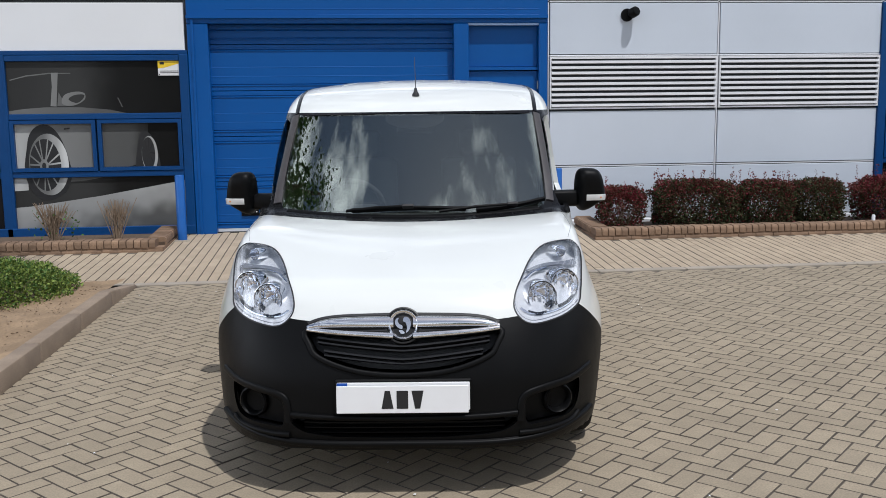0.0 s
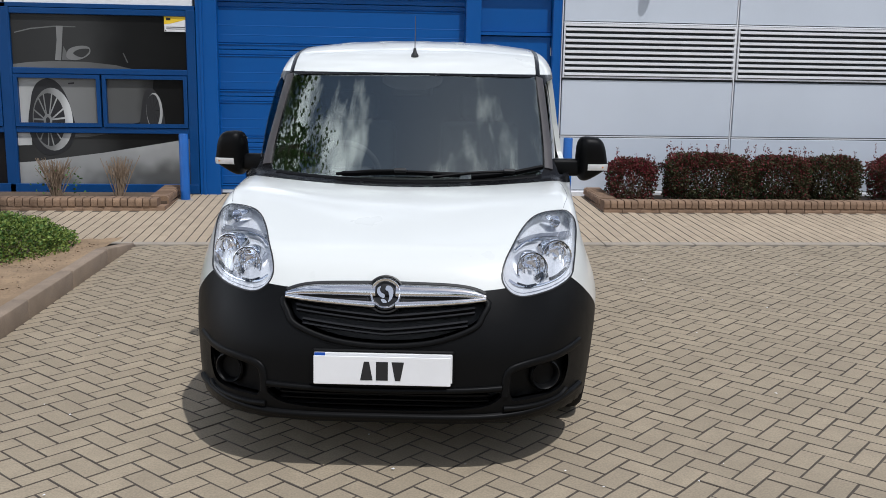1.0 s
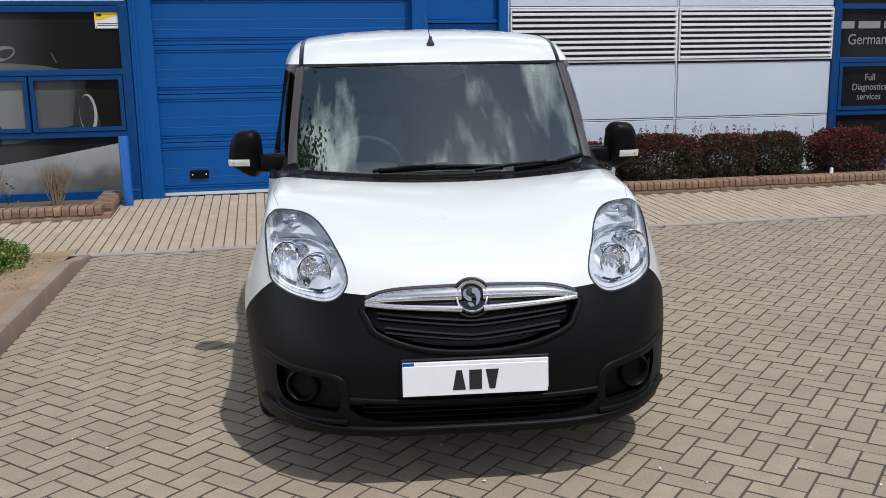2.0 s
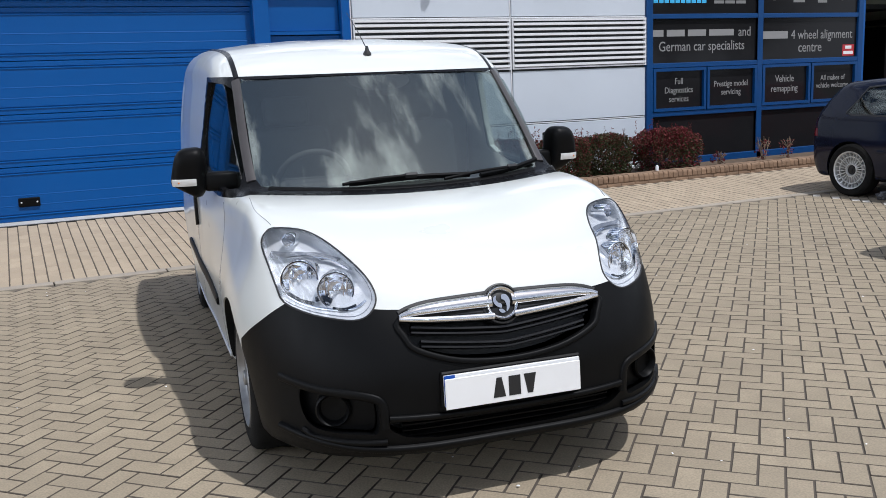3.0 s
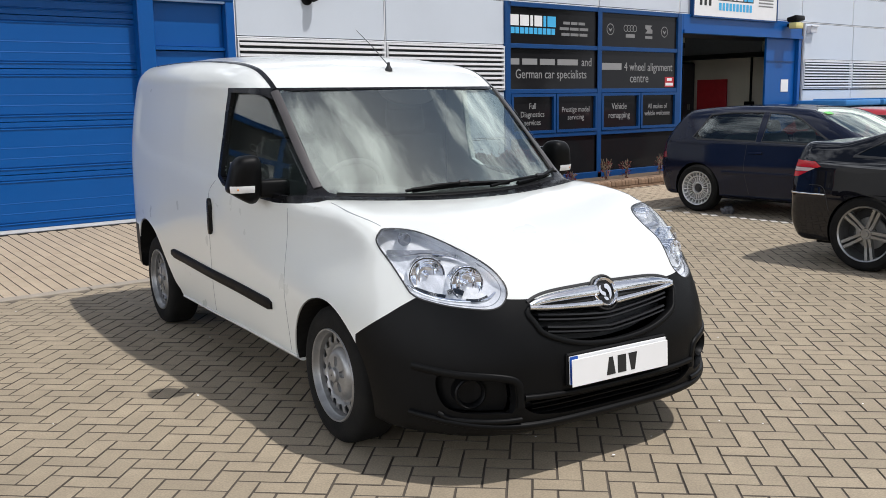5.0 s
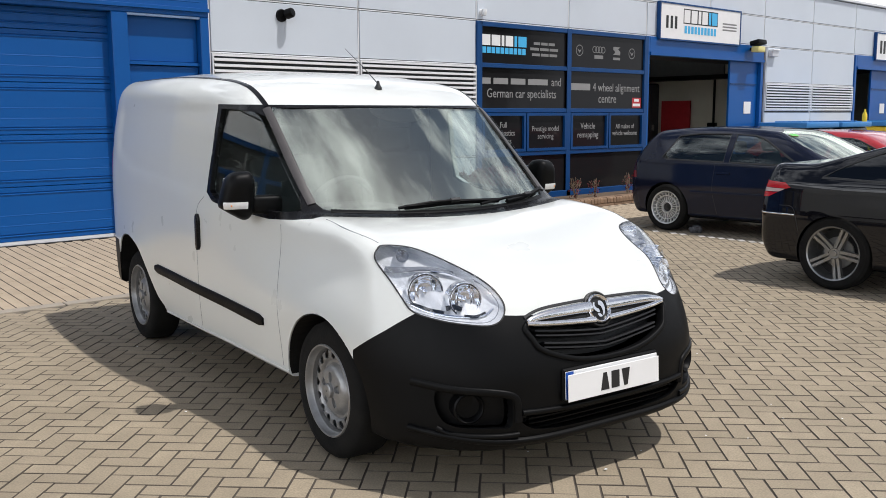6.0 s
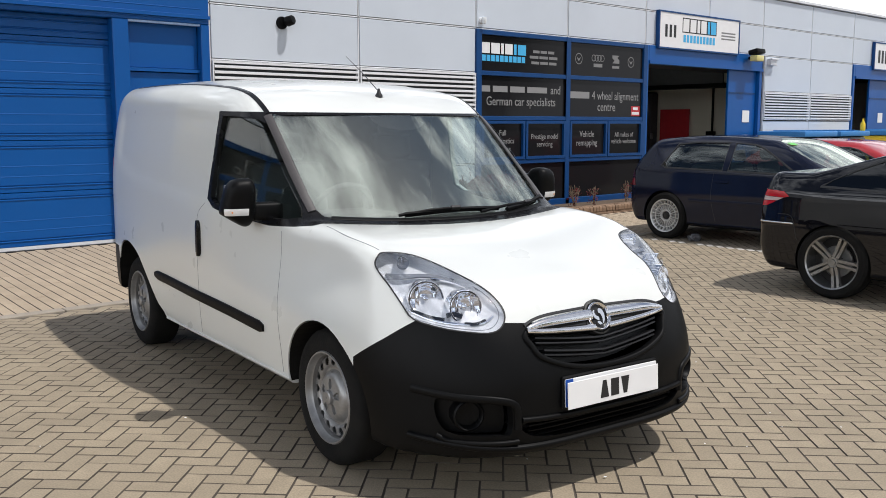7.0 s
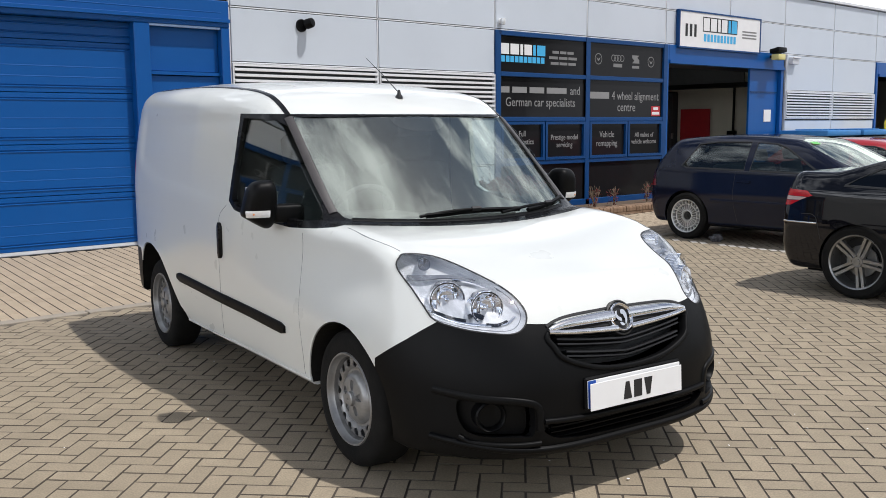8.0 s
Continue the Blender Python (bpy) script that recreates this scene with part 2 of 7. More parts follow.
M_BARK = material("bark", (0.12, 0.09, 0.065), 0.95, vary=0.6, scale=8.0, bump=1.0)
M_YELLOW = material("yellow_print", (0.85, 0.58, 0.03), 0.5, vary=0.1)
M_NAVY = material("navy_vehicle_paint", (0.007, 0.0095, 0.022), 0.25, vary=0.2, coat=0.7, spec=0.0)
M_NAVY.node_tree.nodes["Principled BSDF"].inputs["Coat Roughness"].default_value = 0.10
M_BLACK_PAINT = material("black_vehicle_paint", (0.006, 0.006, 0.008), 0.2, vary=0.2, coat=0.9, spec=0.0)
M_RED_PAINT = material("red_vehicle_paint", (0.40, 0.015, 0.02), 0.3, coat=1.0, vary=0.1)
M_TAIL = material("red_lamp_lens", (0.45, 0.012, 0.015), 0.15, vary=0.2, scale=20.0)
M_TAIL_DARK = material("smoked_red_lens", (0.14, 0.006, 0.012), 0.18, vary=0.3, scale=20.0)
M_TAIL_SMOKE = material("dark_smoked_lens", (0.045, 0.008, 0.014), 0.18, vary=0.3, scale=20.0)
M_TAIL_CLEAR = material("pale_lamp_lens", (0.55, 0.42, 0.40), 0.15, vary=0.2)
M_BIN_BLUE = material("blue_bin_plastic", (0.03, 0.20, 0.50), 0.5, vary=0.2)
M_GRASS = material("grass", (0.06, 0.11, 0.03), 0.9, vary=0.5, scale=1.0, grain=0.4)
M_LINE = material("white_road_paint", (0.68, 0.66, 0.6), 0.8, vary=0.6, scale=20.0, second=(0.40, 0.35, 0.30))


# ---- mesh helpers ----
def part(name, bm, mat, parent=None, label="", smooth=None):
    """Links a bmesh, or a mesh, as one object, under a thing or a part where one is given."""
    if isinstance(bm, bmesh.types.BMesh):
        me = bpy.data.meshes.new(name)
        bm.to_mesh(me)
        bm.free()
    else:
        me = bm
        me.name = name
    if mat and not me.materials:
        me.materials.append(mat)
    if smooth is not None:
        me.polygons.foreach_set("use_smooth", [True] * len(me.polygons))
        me.set_sharp_from_angle(angle=radians(smooth))
    ob = new(name, me)
    if parent:
        ob.parent = parent
    if label:
        ob["label"] = label
    return ob


def thing(name, m, label, category, group="", kind=""):
    ob = new(name)
    ob.empty_display_size = 0.1
    ob.matrix_basis = m
    return tagged(ob, label, category, group, kind)


def box(x0, x1, y0, y1, z0, z1, bevel=0.0, segments=2, into=None):
    bm = bmesh.new()
    bmesh.ops.create_cube(bm, size=1)
    bmesh.ops.transform(bm, matrix=Matrix.LocRotScale(((x0 + x1) / 2, (y0 + y1) / 2, (z0 + z1) / 2), None, (abs(x1 - x0), abs(y1 - y0), abs(z1 - z0))), verts=bm.verts)
    if bevel:
        bmesh.ops.bevel(bm, geom=bm.edges, offset=bevel, segments=segments, affect="EDGES", profile=0.5)
    return merge(into, bm) if into else bm


def merge(a, b, m=None):
    """Adds bmesh b to a."""
    if m:
        bmesh.ops.transform(b, matrix=m, verts=b.verts)
    me = bpy.data.meshes.new("tmp")
    b.to_mesh(me)
    b.free()
    a.from_mesh(me)
    bpy.data.meshes.remove(me)
    return a


def lathe(profile, segments=48, axis="x"):
    """Turns (radius, along) pairs round an axis."""
    bm = bmesh.new()
    rings = []
    for r, a in profile:
        ring = []
        for k in range(segments):
            t = 2 * math.pi * k / segments
            c, s = r * math.cos(t), r * math.sin(t)
            ring.append(bm.verts.new((a, c, s) if axis == "x" else (c, a, s) if axis == "y" else (c, s, a)))
        rings.append(ring)
    for p, q in zip(rings, rings[1:]):
        for k in range(segments):
            j = (k + 1) % segments
            bm.faces.new((p[k], p[j], q[j], q[k]))
    bmesh.ops.recalc_face_normals(bm, faces=bm.faces)
    return bm


def tube(points, radius, sides=8, taper=1.0):
    """A round bar along points."""
    bm = bmesh.new()
    pts = [Vector(p) for p in points]
    rings = []
    for i, p in enumerate(pts):
        d = (pts[min(i + 1, len(pts) - 1)] - pts[max(i - 1, 0)]).normalized()
        u = d.orthogonal().normalized() if i == 0 else (u - d * u.dot(d)).normalized()
        w = d.cross(u)
        r = radius * (1 + (taper - 1) * i / max(len(pts) - 1, 1))
        rings.append([bm.verts.new(p + (u * math.cos(2 * math.pi * k / sides) + w * math.sin(2 * math.pi * k / sides)) * r) for k in range(sides)])
    for a, b in zip(rings, rings[1:]):
        for k in range(sides):
            bm.faces.new((a[k], a[(k + 1) % sides], b[(k + 1) % sides], b[k]))
    bm.faces.new(rings[0][::-1])
    bm.faces.new(rings[-1])
    return bm


def rounded(points, steps=6):
    """A smooth closed line through points."""
    n, out = len(points), []
    for i in range(n):
        p0, p1, p2, p3 = (np.array(points[(i + k - 1) % n], float) for k in range(4))
        for s in range(steps):
            t = s / steps
            out.append(tuple(0.5 * (2 * p1 + (p2 - p0) * t + (2 * p0 - 5 * p1 + 4 * p2 - p3) * t * t + (3 * p1 - p0 - 3 * p2 + p3) * t ** 3)))
    return out


def flowing(points, steps=8):
    """A smooth open line through points."""
    pts = [np.array(p, float) for p in points]
    pts = [2 * pts[0] - pts[1]] + pts + [2 * pts[-1] - pts[-2]]
    out = []
    for i in range(1, len(pts) - 2):
        p0, p1, p2, p3 = pts[i - 1:i + 3]
        for s in range(steps):
            t = s / steps
            out.append(tuple(0.5 * (2 * p1 + (p2 - p0) * t + (2 * p0 - 5 * p1 + 4 * p2 - p3) * t * t + (3 * p1 - p0 - 3 * p2 + p3) * t ** 3)))
    out.append(tuple(pts[-2]))
    return out


def prism(outline, at_a, at_b):
    """A solid between two copies of an outline; at_a and at_b turn a pair of numbers into a place."""
    bm = bmesh.new()
    a = [bm.verts.new(at_a(*p)) for p in outline]
    b = [bm.verts.new(at_b(*p)) for p in outline]
    n = len(outline)
    for i in range(n):
        bm.faces.new((a[i], a[(i + 1) % n], b[(i + 1) % n], b[i]))
    bm.faces.new(a[::-1])
    bm.faces.new(b)
    bmesh.ops.recalc_face_normals(bm, faces=bm.faces)
    return bm


def as_mesh(bm):
    me = bpy.data.meshes.new("tmp")
    bm.to_mesh(me)
    bm.free()
    return me


def cut(me_a, me_b, how):
    """The solid a less b, or the share that both hold."""
    a, b = bpy.data.objects.new("cut_a", me_a), bpy.data.objects.new("cut_b", me_b)
    scene.collection.objects.link(a)
    scene.collection.objects.link(b)
    mod = a.modifiers.new("cut", "BOOLEAN")
    mod.object, mod.operation, mod.solver = b, how, "EXACT"
    dg = bpy.context.evaluated_depsgraph_get()
    dg.update()
    me = bpy.data.meshes.new_from_object(a.evaluated_get(dg))
    bpy.data.objects.remove(a)
    bpy.data.objects.remove(b)
    return me


# ---- bodies from fields ----
def smax(a, b, k):
    return np.maximum(a, b) + np.maximum(k - np.abs(a - b), 0) ** 2 / (4 * k)


def smin(a, b, k):
    return -smax(-a, -b, k)


def slope_of(field, p, h=1e-3):
    x, y, z = p.T
    g = np.stack([field(x + h, y, z) - field(x - h, y, z), field(x, y + h, z) - field(x, y - h, z), field(x, y, z + h) - field(x, y, z - h)], 1) / (2 * h)
    return g


def skin(field, lo, hi, step, level=0.0):
    """Points and faces of the surface where the field equals level."""
    axes = [np.arange(a, b + step, step) for a, b in zip(lo, hi)]
    g = np.meshgrid(*axes, indexing="ij")
    v = field(*g) - level
    c = [n - 1 for n in v.shape]
    corner = lambda i, j, k: v[i:i + c[0], j:j + c[1], k:k + c[2]]
    total, count = np.zeros((*c, 3)), np.zeros(c)
    for axis in range(3):
        others = [a for a in range(3) if a != axis]
        for s in range(4):
            o = [0, 0, 0]
            o[others[0]], o[others[1]] = s & 1, s >> 1
            e = list(o)
            e[axis] = 1
            a, b = corner(*o), corner(*e)
            hit = (a < 0) != (b < 0)
            f = np.where(hit, a / np.where(hit, a - b, 1), 0)
            q = np.zeros((*c, 3)) + o
            q[..., axis] = f
            total += q * hit[..., None]
            count += hit
    live = count > 0
    ids = np.full(c, -1)
    ids[live] = np.arange(live.sum())
    cell = np.argwhere(live)
    pts = (cell + total[live] / count[live][:, None]) * step + [a[0] for a in axes]
    for _ in range(4):
        d = slope_of(field, pts)
        f = field(*pts.T) - level
        pts = pts - np.clip(f / np.maximum((d * d).sum(1), 0.2), -step, step)[:, None] * d
    faces = []
    inside = v < 0
    for axis in range(3):
        a = np.moveaxis(inside, axis, 0)
        change = np.argwhere(a[1:] != a[:-1])
        n_ids = np.moveaxis(ids, axis, 0)
        k, i, j = change.T
        ok = (i > 0) & (j > 0) & (i < n_ids.shape[1]) & (j < n_ids.shape[2])
        k, i, j = k[ok], i[ok], j[ok]
        quad = np.stack([n_ids[k, i - 1, j - 1], n_ids[k, i, j - 1], n_ids[k, i, j], n_ids[k, i - 1, j]], 1)
        out = a[k, i, j] ^ (axis == 1)
        faces.append(np.where(out[:, None], quad, quad[:, ::-1]))
    return pts, np.concatenate(faces)


def shell(field, lo, hi, step, outer=0.0, inner=-0.03):
    """A closed skin of some thickness, as a mesh."""
    p, f = skin(field, lo, hi, step, outer)
    q, h = skin(field, lo, hi, step, inner)
    me = bpy.data.meshes.new("tmp")
    me.from_pydata(np.concatenate([p, q]).tolist(), [], np.concatenate([f, h[:, ::-1] + len(p)]).tolist())
    me.update()
    return me


def along(field, origins, way, reach=3.0, level=0.0):
    """Where rays from origins along way first enter the field."""
    o, w = np.array(origins, float), np.array(way, float)
    if w.ndim == 1:
        w = np.tile(w, (len(o), 1))
    s = np.linspace(0, reach, 600)
    p = o[:, None, :] + s[None, :, None] * w[:, None, :]
    f = field(p[..., 0], p[..., 1], p[..., 2]) - level
    k = np.argmax(f < 0, axis=1)
    k = np.maximum(k, 1)
    r = np.arange(len(o))
    f0, f1 = f[r, k - 1], f[r, k]
    t = s[k - 1] + (s[k] - s[k - 1]) * f0 / np.where(np.abs(f0 - f1) < 1e-9, 1, f0 - f1)
    pts = o + t[:, None] * w
    g = slope_of(field, pts)
    return pts, g / np.linalg.norm(g, axis=1, keepdims=True)


def ribbon(pts, nrm, width, thick, sink=0.001, closed=False, round_top=True):
    """A moulding laid along points of a surface."""
    bm = bmesh.new()
    n = len(pts)
    if not hasattr(width, "__len__"):
        width = [width] * n
    rings = []
    for i in range(n):
        a, b = (i - 1) % n if closed else max(i - 1, 0), (i + 1) % n if closed else min(i + 1, n - 1)
        d = Vector(pts[b]) - Vector(pts[a])
        d.normalize()
        u = Vector(nrm[i])
        s = d.cross(u).normalized() * width[i] / 2
        p = Vector(pts[i])
        prof = ((-1, -sink), (-1, thick * 0.6), (-0.6, thick), (0.6, thick), (1, thick * 0.6), (1, -sink)) if round_top else ((-1, -sink), (-1, thick), (1, thick), (1, -sink))
        rings.append([bm.verts.new(p + s * a_ + u * h_) for a_, h_ in prof])
    k = len(rings[0])
    for i in range(n if closed else n - 1):
        p, q = rings[i], rings[(i + 1) % n]
        for j in range(k):
            bm.faces.new((p[j], p[(j + 1) % k], q[(j + 1) % k], q[j]))
    if not closed:
        bm.faces.new(rings[0][::-1])
        bm.faces.new(rings[-1])
    bmesh.ops.recalc_face_normals(bm, faces=bm.faces)
    return bm


# ---- the ground ----
BAND_Y, FACE_Y = 8.70, 11.515


def rise(y):
    """Height of the ground: level in the yard, then a ramp up to the building."""
    return max(0.0, min(y, 11.7) - BAND_Y) * 0.055


def sheet(rows, mat, name, parent=None):
    bm = bmesh.new()
    vs = [[bm.verts.new(p) for p in row] for row in rows]
    for a, b in zip(vs, vs[1:]):
        for i in range(len(a) - 1):
            bm.faces.new((a[i], a[i + 1], b[i + 1], b[i]))
    return part(name, bm, mat, parent)


bm = bmesh.new()
bmesh.ops.create_grid(bm, x_segments=24, y_segments=24, size=900)
bmesh.ops.translate(bm, verts=bm.verts, vec=(0, 0, -0.03))
tagged(part("ground", bm, M_ASPHALT), "dark asphalt ground reaching to the horizon", "ground", kind="structure")
yard = tagged(sheet([[(x, y, -0.0048) for x in (-2.25, 4, 12, 40)] for y in (-14, 0, 4.5, BAND_Y)], M_JOINT, "pavement"), "block-paved yard with dark sand joints", "paving", kind="structure")
apron = tagged(sheet([[(x, y, rise(y) - 0.0048) for x in (-16, -4, 4, 12, 40)] for y in (BAND_Y + 0.1, 10.0, 11.2, 11.75)], M_APRON_JOINT, "pavement"), "paved ramp of pale blocks before the building", "paving", kind="structure")
band = bmesh.new()
for k in range(62):
    x0 = -16 + 0.915 * k
    merge(band, box(x0, x0 + 0.905, BAND_Y, BAND_Y + 0.125, -0.09, 0.013, 0.006, 1))
tagged(part("kerb_band", band, M_CONCRETE), "flush concrete kerb band across the yard", "kerb", kind="structure")

# kerb and planting bed
kerb = thing("kerb", pose(-2.30, 0, 0), "low weathered concrete kerb beside the soil bed", "kerb", kind="structure")
for k in range(20):
    y0 = 8.69 - 0.915 * (k + 1)
    drop = 0.105 if k == 0 else 0.0
    bm = box(-0.048, 0.07, y0 + 0.004, y0 + 0.911, -0.1, 0.132, 0.020, 2)
    for v in bm.verts:
        if drop and v.co.z > 0 and v.co.y > y0 + 0.5:
            v.co.z -= drop
    part("kerb_stone", bm, M_KERB, kerb, smooth=40)
bed = bmesh.new()
bmesh.ops.create_grid(bed, x_segments=70, y_segments=90, size=1)
for v in bed.verts:
    x, y = -2.335 - (v.co.x + 1) * 2.6, -9 + (v.co.y + 1) * 8.85
    v.co = (x, y, 0.078 + 0.03 * max(0.0, 1 + (x + 2.34) / 0.35) * min(1.0, (8.7 - y) / 0.5) + 0.05 * noise.noise((x * 1.3, y * 1.3, 0)) + 0.02 * noise.noise((x * 7, y * 7, 3)))
tagged(part("planting_bed", bed, M_SOIL, smooth=60), "dry sandy soil of the planting bed", "soil", kind="structure")


# ---- the building ----
wall = tagged(part("wall_north", box(-16, 2.36, FACE_Y + 0.045, 11.80, 3.0, 4.22), M_PANEL_JOINT), "pale grey clad front wall of the industrial unit", "wall", kind="structure")
for x0, x1, z0, z1 in ((2.38, 34, 3.0, 4.22), (2.38, 11.22, 0, 3.0), (15.32, 19.7, 0, 3.0), (-16, -2.12, 0, 3.0), (22.6, 34, 0, 3.0)):
    tagged(part("wall_north", box(x0, x1, FACE_Y + 0.045, 11.80, z0, z1), M_PANEL_JOINT), "pale grey clad front wall of the industrial unit", "wall", kind="structure")


def panel(x0, x1, z0, z1, mat=None):
    part("panel", box(x0 + 0.019, x1 - 0.019, FACE_Y, FACE_Y + 0.044, z0 + 0.017, z1 - 0.017, 0.003, 1), mat or M_PANEL, wall)


def joint_trim(x0, x1, z0, z1):
    part("joint_trim", box(x0, x1, FACE_Y + 0.004, FACE_Y + 0.043, z0, z1), M_TRIM_WHITE, wall)


COLS = [2.39, 4.64, 6.88, 9.02, 11.2, 13.28, 15.36, 17.5, 19.62, 21.75, 23.9, 26.05, 28.2, 30.35]
for x0, x1 in zip(COLS, COLS[1:]):
    for z0, z1 in ((3.01, 3.625), (3.625, 4.22)):
        panel(x0, x1, z0, z1)
        joint_trim(x0 + 0.013, x1 - 0.013, z0 - 0.006, z0 + 0.008)
    joint_trim(x0 - 0.009, x0 + 0.005, 3.02, 4.21)
for x0, x1 in ((2.39, 4.64), (4.64, 6.88), (15.5, 17.55), (17.55, 19.66)):
    far = x0 > 10
    low, high = (1.62, 2.24) if far else (1.645, 2.335)
    for z0, z1 in ((0.22, 0.92), (0.92, low), (high, 3.01)):
        panel(x0, x1, z0, z1)
        joint_trim(x0 + 0.013, x1 - 0.013, z0 - 0.006, z0 + 0.008)
    joint_trim(x0 - 0.009, x0 + 0.005, 0.23, 3.0)
    part("sill_profile", box(x0, x1, FACE_Y - 0.03, FACE_Y + 0.044, 0.15, 0.215, 0.006, 1), M_TRIM_WHITE, wall)
    # louvre
    lv = thing("louvre", pose((x0 + x1) / 2, FACE_Y, (low + high) / 2), "white louvre of horizontal blades in the cladding", "louvre", group="wall louvres", kind="structure")
    w, h = (x1 - x0) / 2 - 0.015, (high - low) / 2 - 0.012
    part("backing", box(-w, w, 0.036, 0.044, -h, h), M_PANEL_JOINT, lv)
    fr = bmesh.new()
    for b in ((-w, w, h - 0.03, h), (-w, w, -h, -h + 0.02), (-w, -w + 0.02, -h + 0.02, h - 0.03), (w - 0.02, w, -h + 0.02, h - 0.03)):
        merge(fr, box(b[0], b[1], -0.02, 0.035, b[2], b[3]))
    part("frame", fr, M_TRIM_WHITE, lv)
    blades = 9
    gap = (2 * h - 0.05) / blades
    mesh = None
    for k in range(blades):
        if mesh is None:
            bm = prism([(-0.026, -0.44 * gap), (-0.032, -0.36 * gap), (-0.030, 0.05 * gap), (0.024, 0.16 * gap), (0.028, 0.10 * gap), (-0.022, -0.02 * gap)],
                       lambda y, z: (-w + 0.021, y, z), lambda y, z: (w - 0.021, y, z))
            mesh = as_mesh(bm)
            mesh.materials.append(M_TRIM_WHITE)
        ob = new("slat", mesh)
        ob.parent = lv
        ob.location = (0, 0, -h + 0.02 + gap * (k + 0.55))
for x0, x1 in ((-15.2, -13.0), (-13.0, -10.8), (-10.8, -8.6), (-8.6, -6.4), (-6.4, -4.35), (-4.35, -2.13)):
    for z0, z1 in ((2.41, 3.01), (3.01, 3.625), (3.625, 4.22)):
        panel(x0, x1, z0, z1, M_FASCIA if z0 < 3 else None)
for x0, x1 in ((-2.13, 0.1), (0.1, 2.39)):
    for z0, z1 in ((3.07, 3.625), (3.625, 4.22)):
        panel(x0, x1, z0, z1)
coping = box(-16, 34, FACE_Y - 0.05, 11.9, 4.22, 4.285, 0.01, 1)
tagged(part("parapet_coping", coping, M_TRIM_WHITE), "pale metal coping along the roof edge", "coping", kind="structure")
for x0, x1, y0, y1 in ((-16, 34, 11.81, 13.2), (-16, 10, 13.201, 15.4), (17.2, 34, 13.201, 15.4), (-16, 34, 15.401, 26)):
    tagged(part("roof", box(x0, x1, y0, y1, 4.05, 4.2), M_ASPHALT), "flat felt roof of the unit", "roof", kind="structure")
# unseen milky sheet in a roof opening, added to brighten the garage inside
tagged(part("rooflight", box(10.01, 17.19, 13.21, 15.39, 4.10, 4.105), translucent("milky_daylight_sheet", (0.46, 0.48, 0.46))), "milky sheet added unseen in the roof to bring daylight into the garage", "rooflight", kind="structure")
tagged(part("wall_east", box(33.8, 34, 11.81, 26, 0, 4.04), M_PANEL), "plain end wall", "wall", kind="structure")
tagged(part("wall_west", box(-16, -15.8, 11.81, 26, 0, 4.04), M_PANEL), "plain end wall", "wall", kind="structure")
tagged(part("wall_back", box(-15.79, 33.79, 25.8, 26, 0, 4.04), M_PANEL), "plain rear wall", "wall", kind="structure")

WINDOWS = {}


def window_bay(number, x0, x1, top, label):
    """Blue framed glazing with rows of film-covered panes; the middle row is two casements."""
    w = thing("window_%d" % number, pose(x0, FACE_Y, 0), label, "window", kind="structure")
    W = x1 - x0
    rows = [0.27, 0.93, 1.635, 2.335] + ([2.96] if top else [])
    fr = bmesh.new()
    merge(fr, box(-0.055, 0.055, -0.035, 0.04, 0.15, rows[-1] + 0.04, 0.006, 1))
    merge(fr, box(W - 0.055, W + 0.055, -0.036, 0.039, 0.15, rows[-1] + 0.04, 0.006, 1))
    merge(fr, box(-0.05, W + 0.05, -0.05, 0.038, 0.16, 0.275, 0.006, 1))
    for z in rows[1:]:
        merge(fr, box(0.054, W - 0.054, -0.030, 0.038, z - 0.035, z + 0.035, 0.006, 1))
    if not top:
        merge(fr, box(-0.05, W + 0.05, -0.028, 0.036, rows[-1] + 0.0405, rows[-1] + 0.088, 0.004, 1))
    part("window_frame", fr, M_BLUE_TRIM, w)
    mid = W / 2
    spans = [(0.055, W - 0.055, rows[0], rows[1] - 0.035)]
    for a, b in ((0.06, mid - 0.012), (mid + 0.012, W - 0.06)):
        c = bmesh.new()
        z0, z1 = rows[1] + 0.04, rows[2] - 0.04
        for q in ((a, b, z0, z0 + 0.045), (a, b, z1 - 0.045, z1), (a, a + 0.045, z0 + 0.045, z1 - 0.045), (b - 0.045, b, z0 + 0.045, z1 - 0.045)):
            merge(c, box(q[0], q[1], -0.042, 0.02, q[2], q[3]))
        part("casement_frame", c, M_BLUE_TRIM, w)
        spans.append((a + 0.045, b - 0.045, z0 + 0.045, z1 - 0.045))
    for z0, z1 in zip(rows[2:], rows[3:]):
        spans.append((0.055, W - 0.055, z0 + 0.035, z1 - 0.035))
    for a, b, z0, z1 in spans:
        part("pane", box(a, b, 0.006, 0.03, z0, z1), M_BLACK_FILM, w)
    WINDOWS[number] = (w, spans)
    return w


window_bay(1, -4.33, -2.17, False, "blue framed window covered with a dark printed film")
window_bay(2, -6.52, -4.36, False, "blue framed window with dark film")
window_bay(3, 6.92, 9.02, True, "blue framed window with black lettered film")
window_bay(4, 9.02, 11.18, True, "blue framed window with black lettered film")

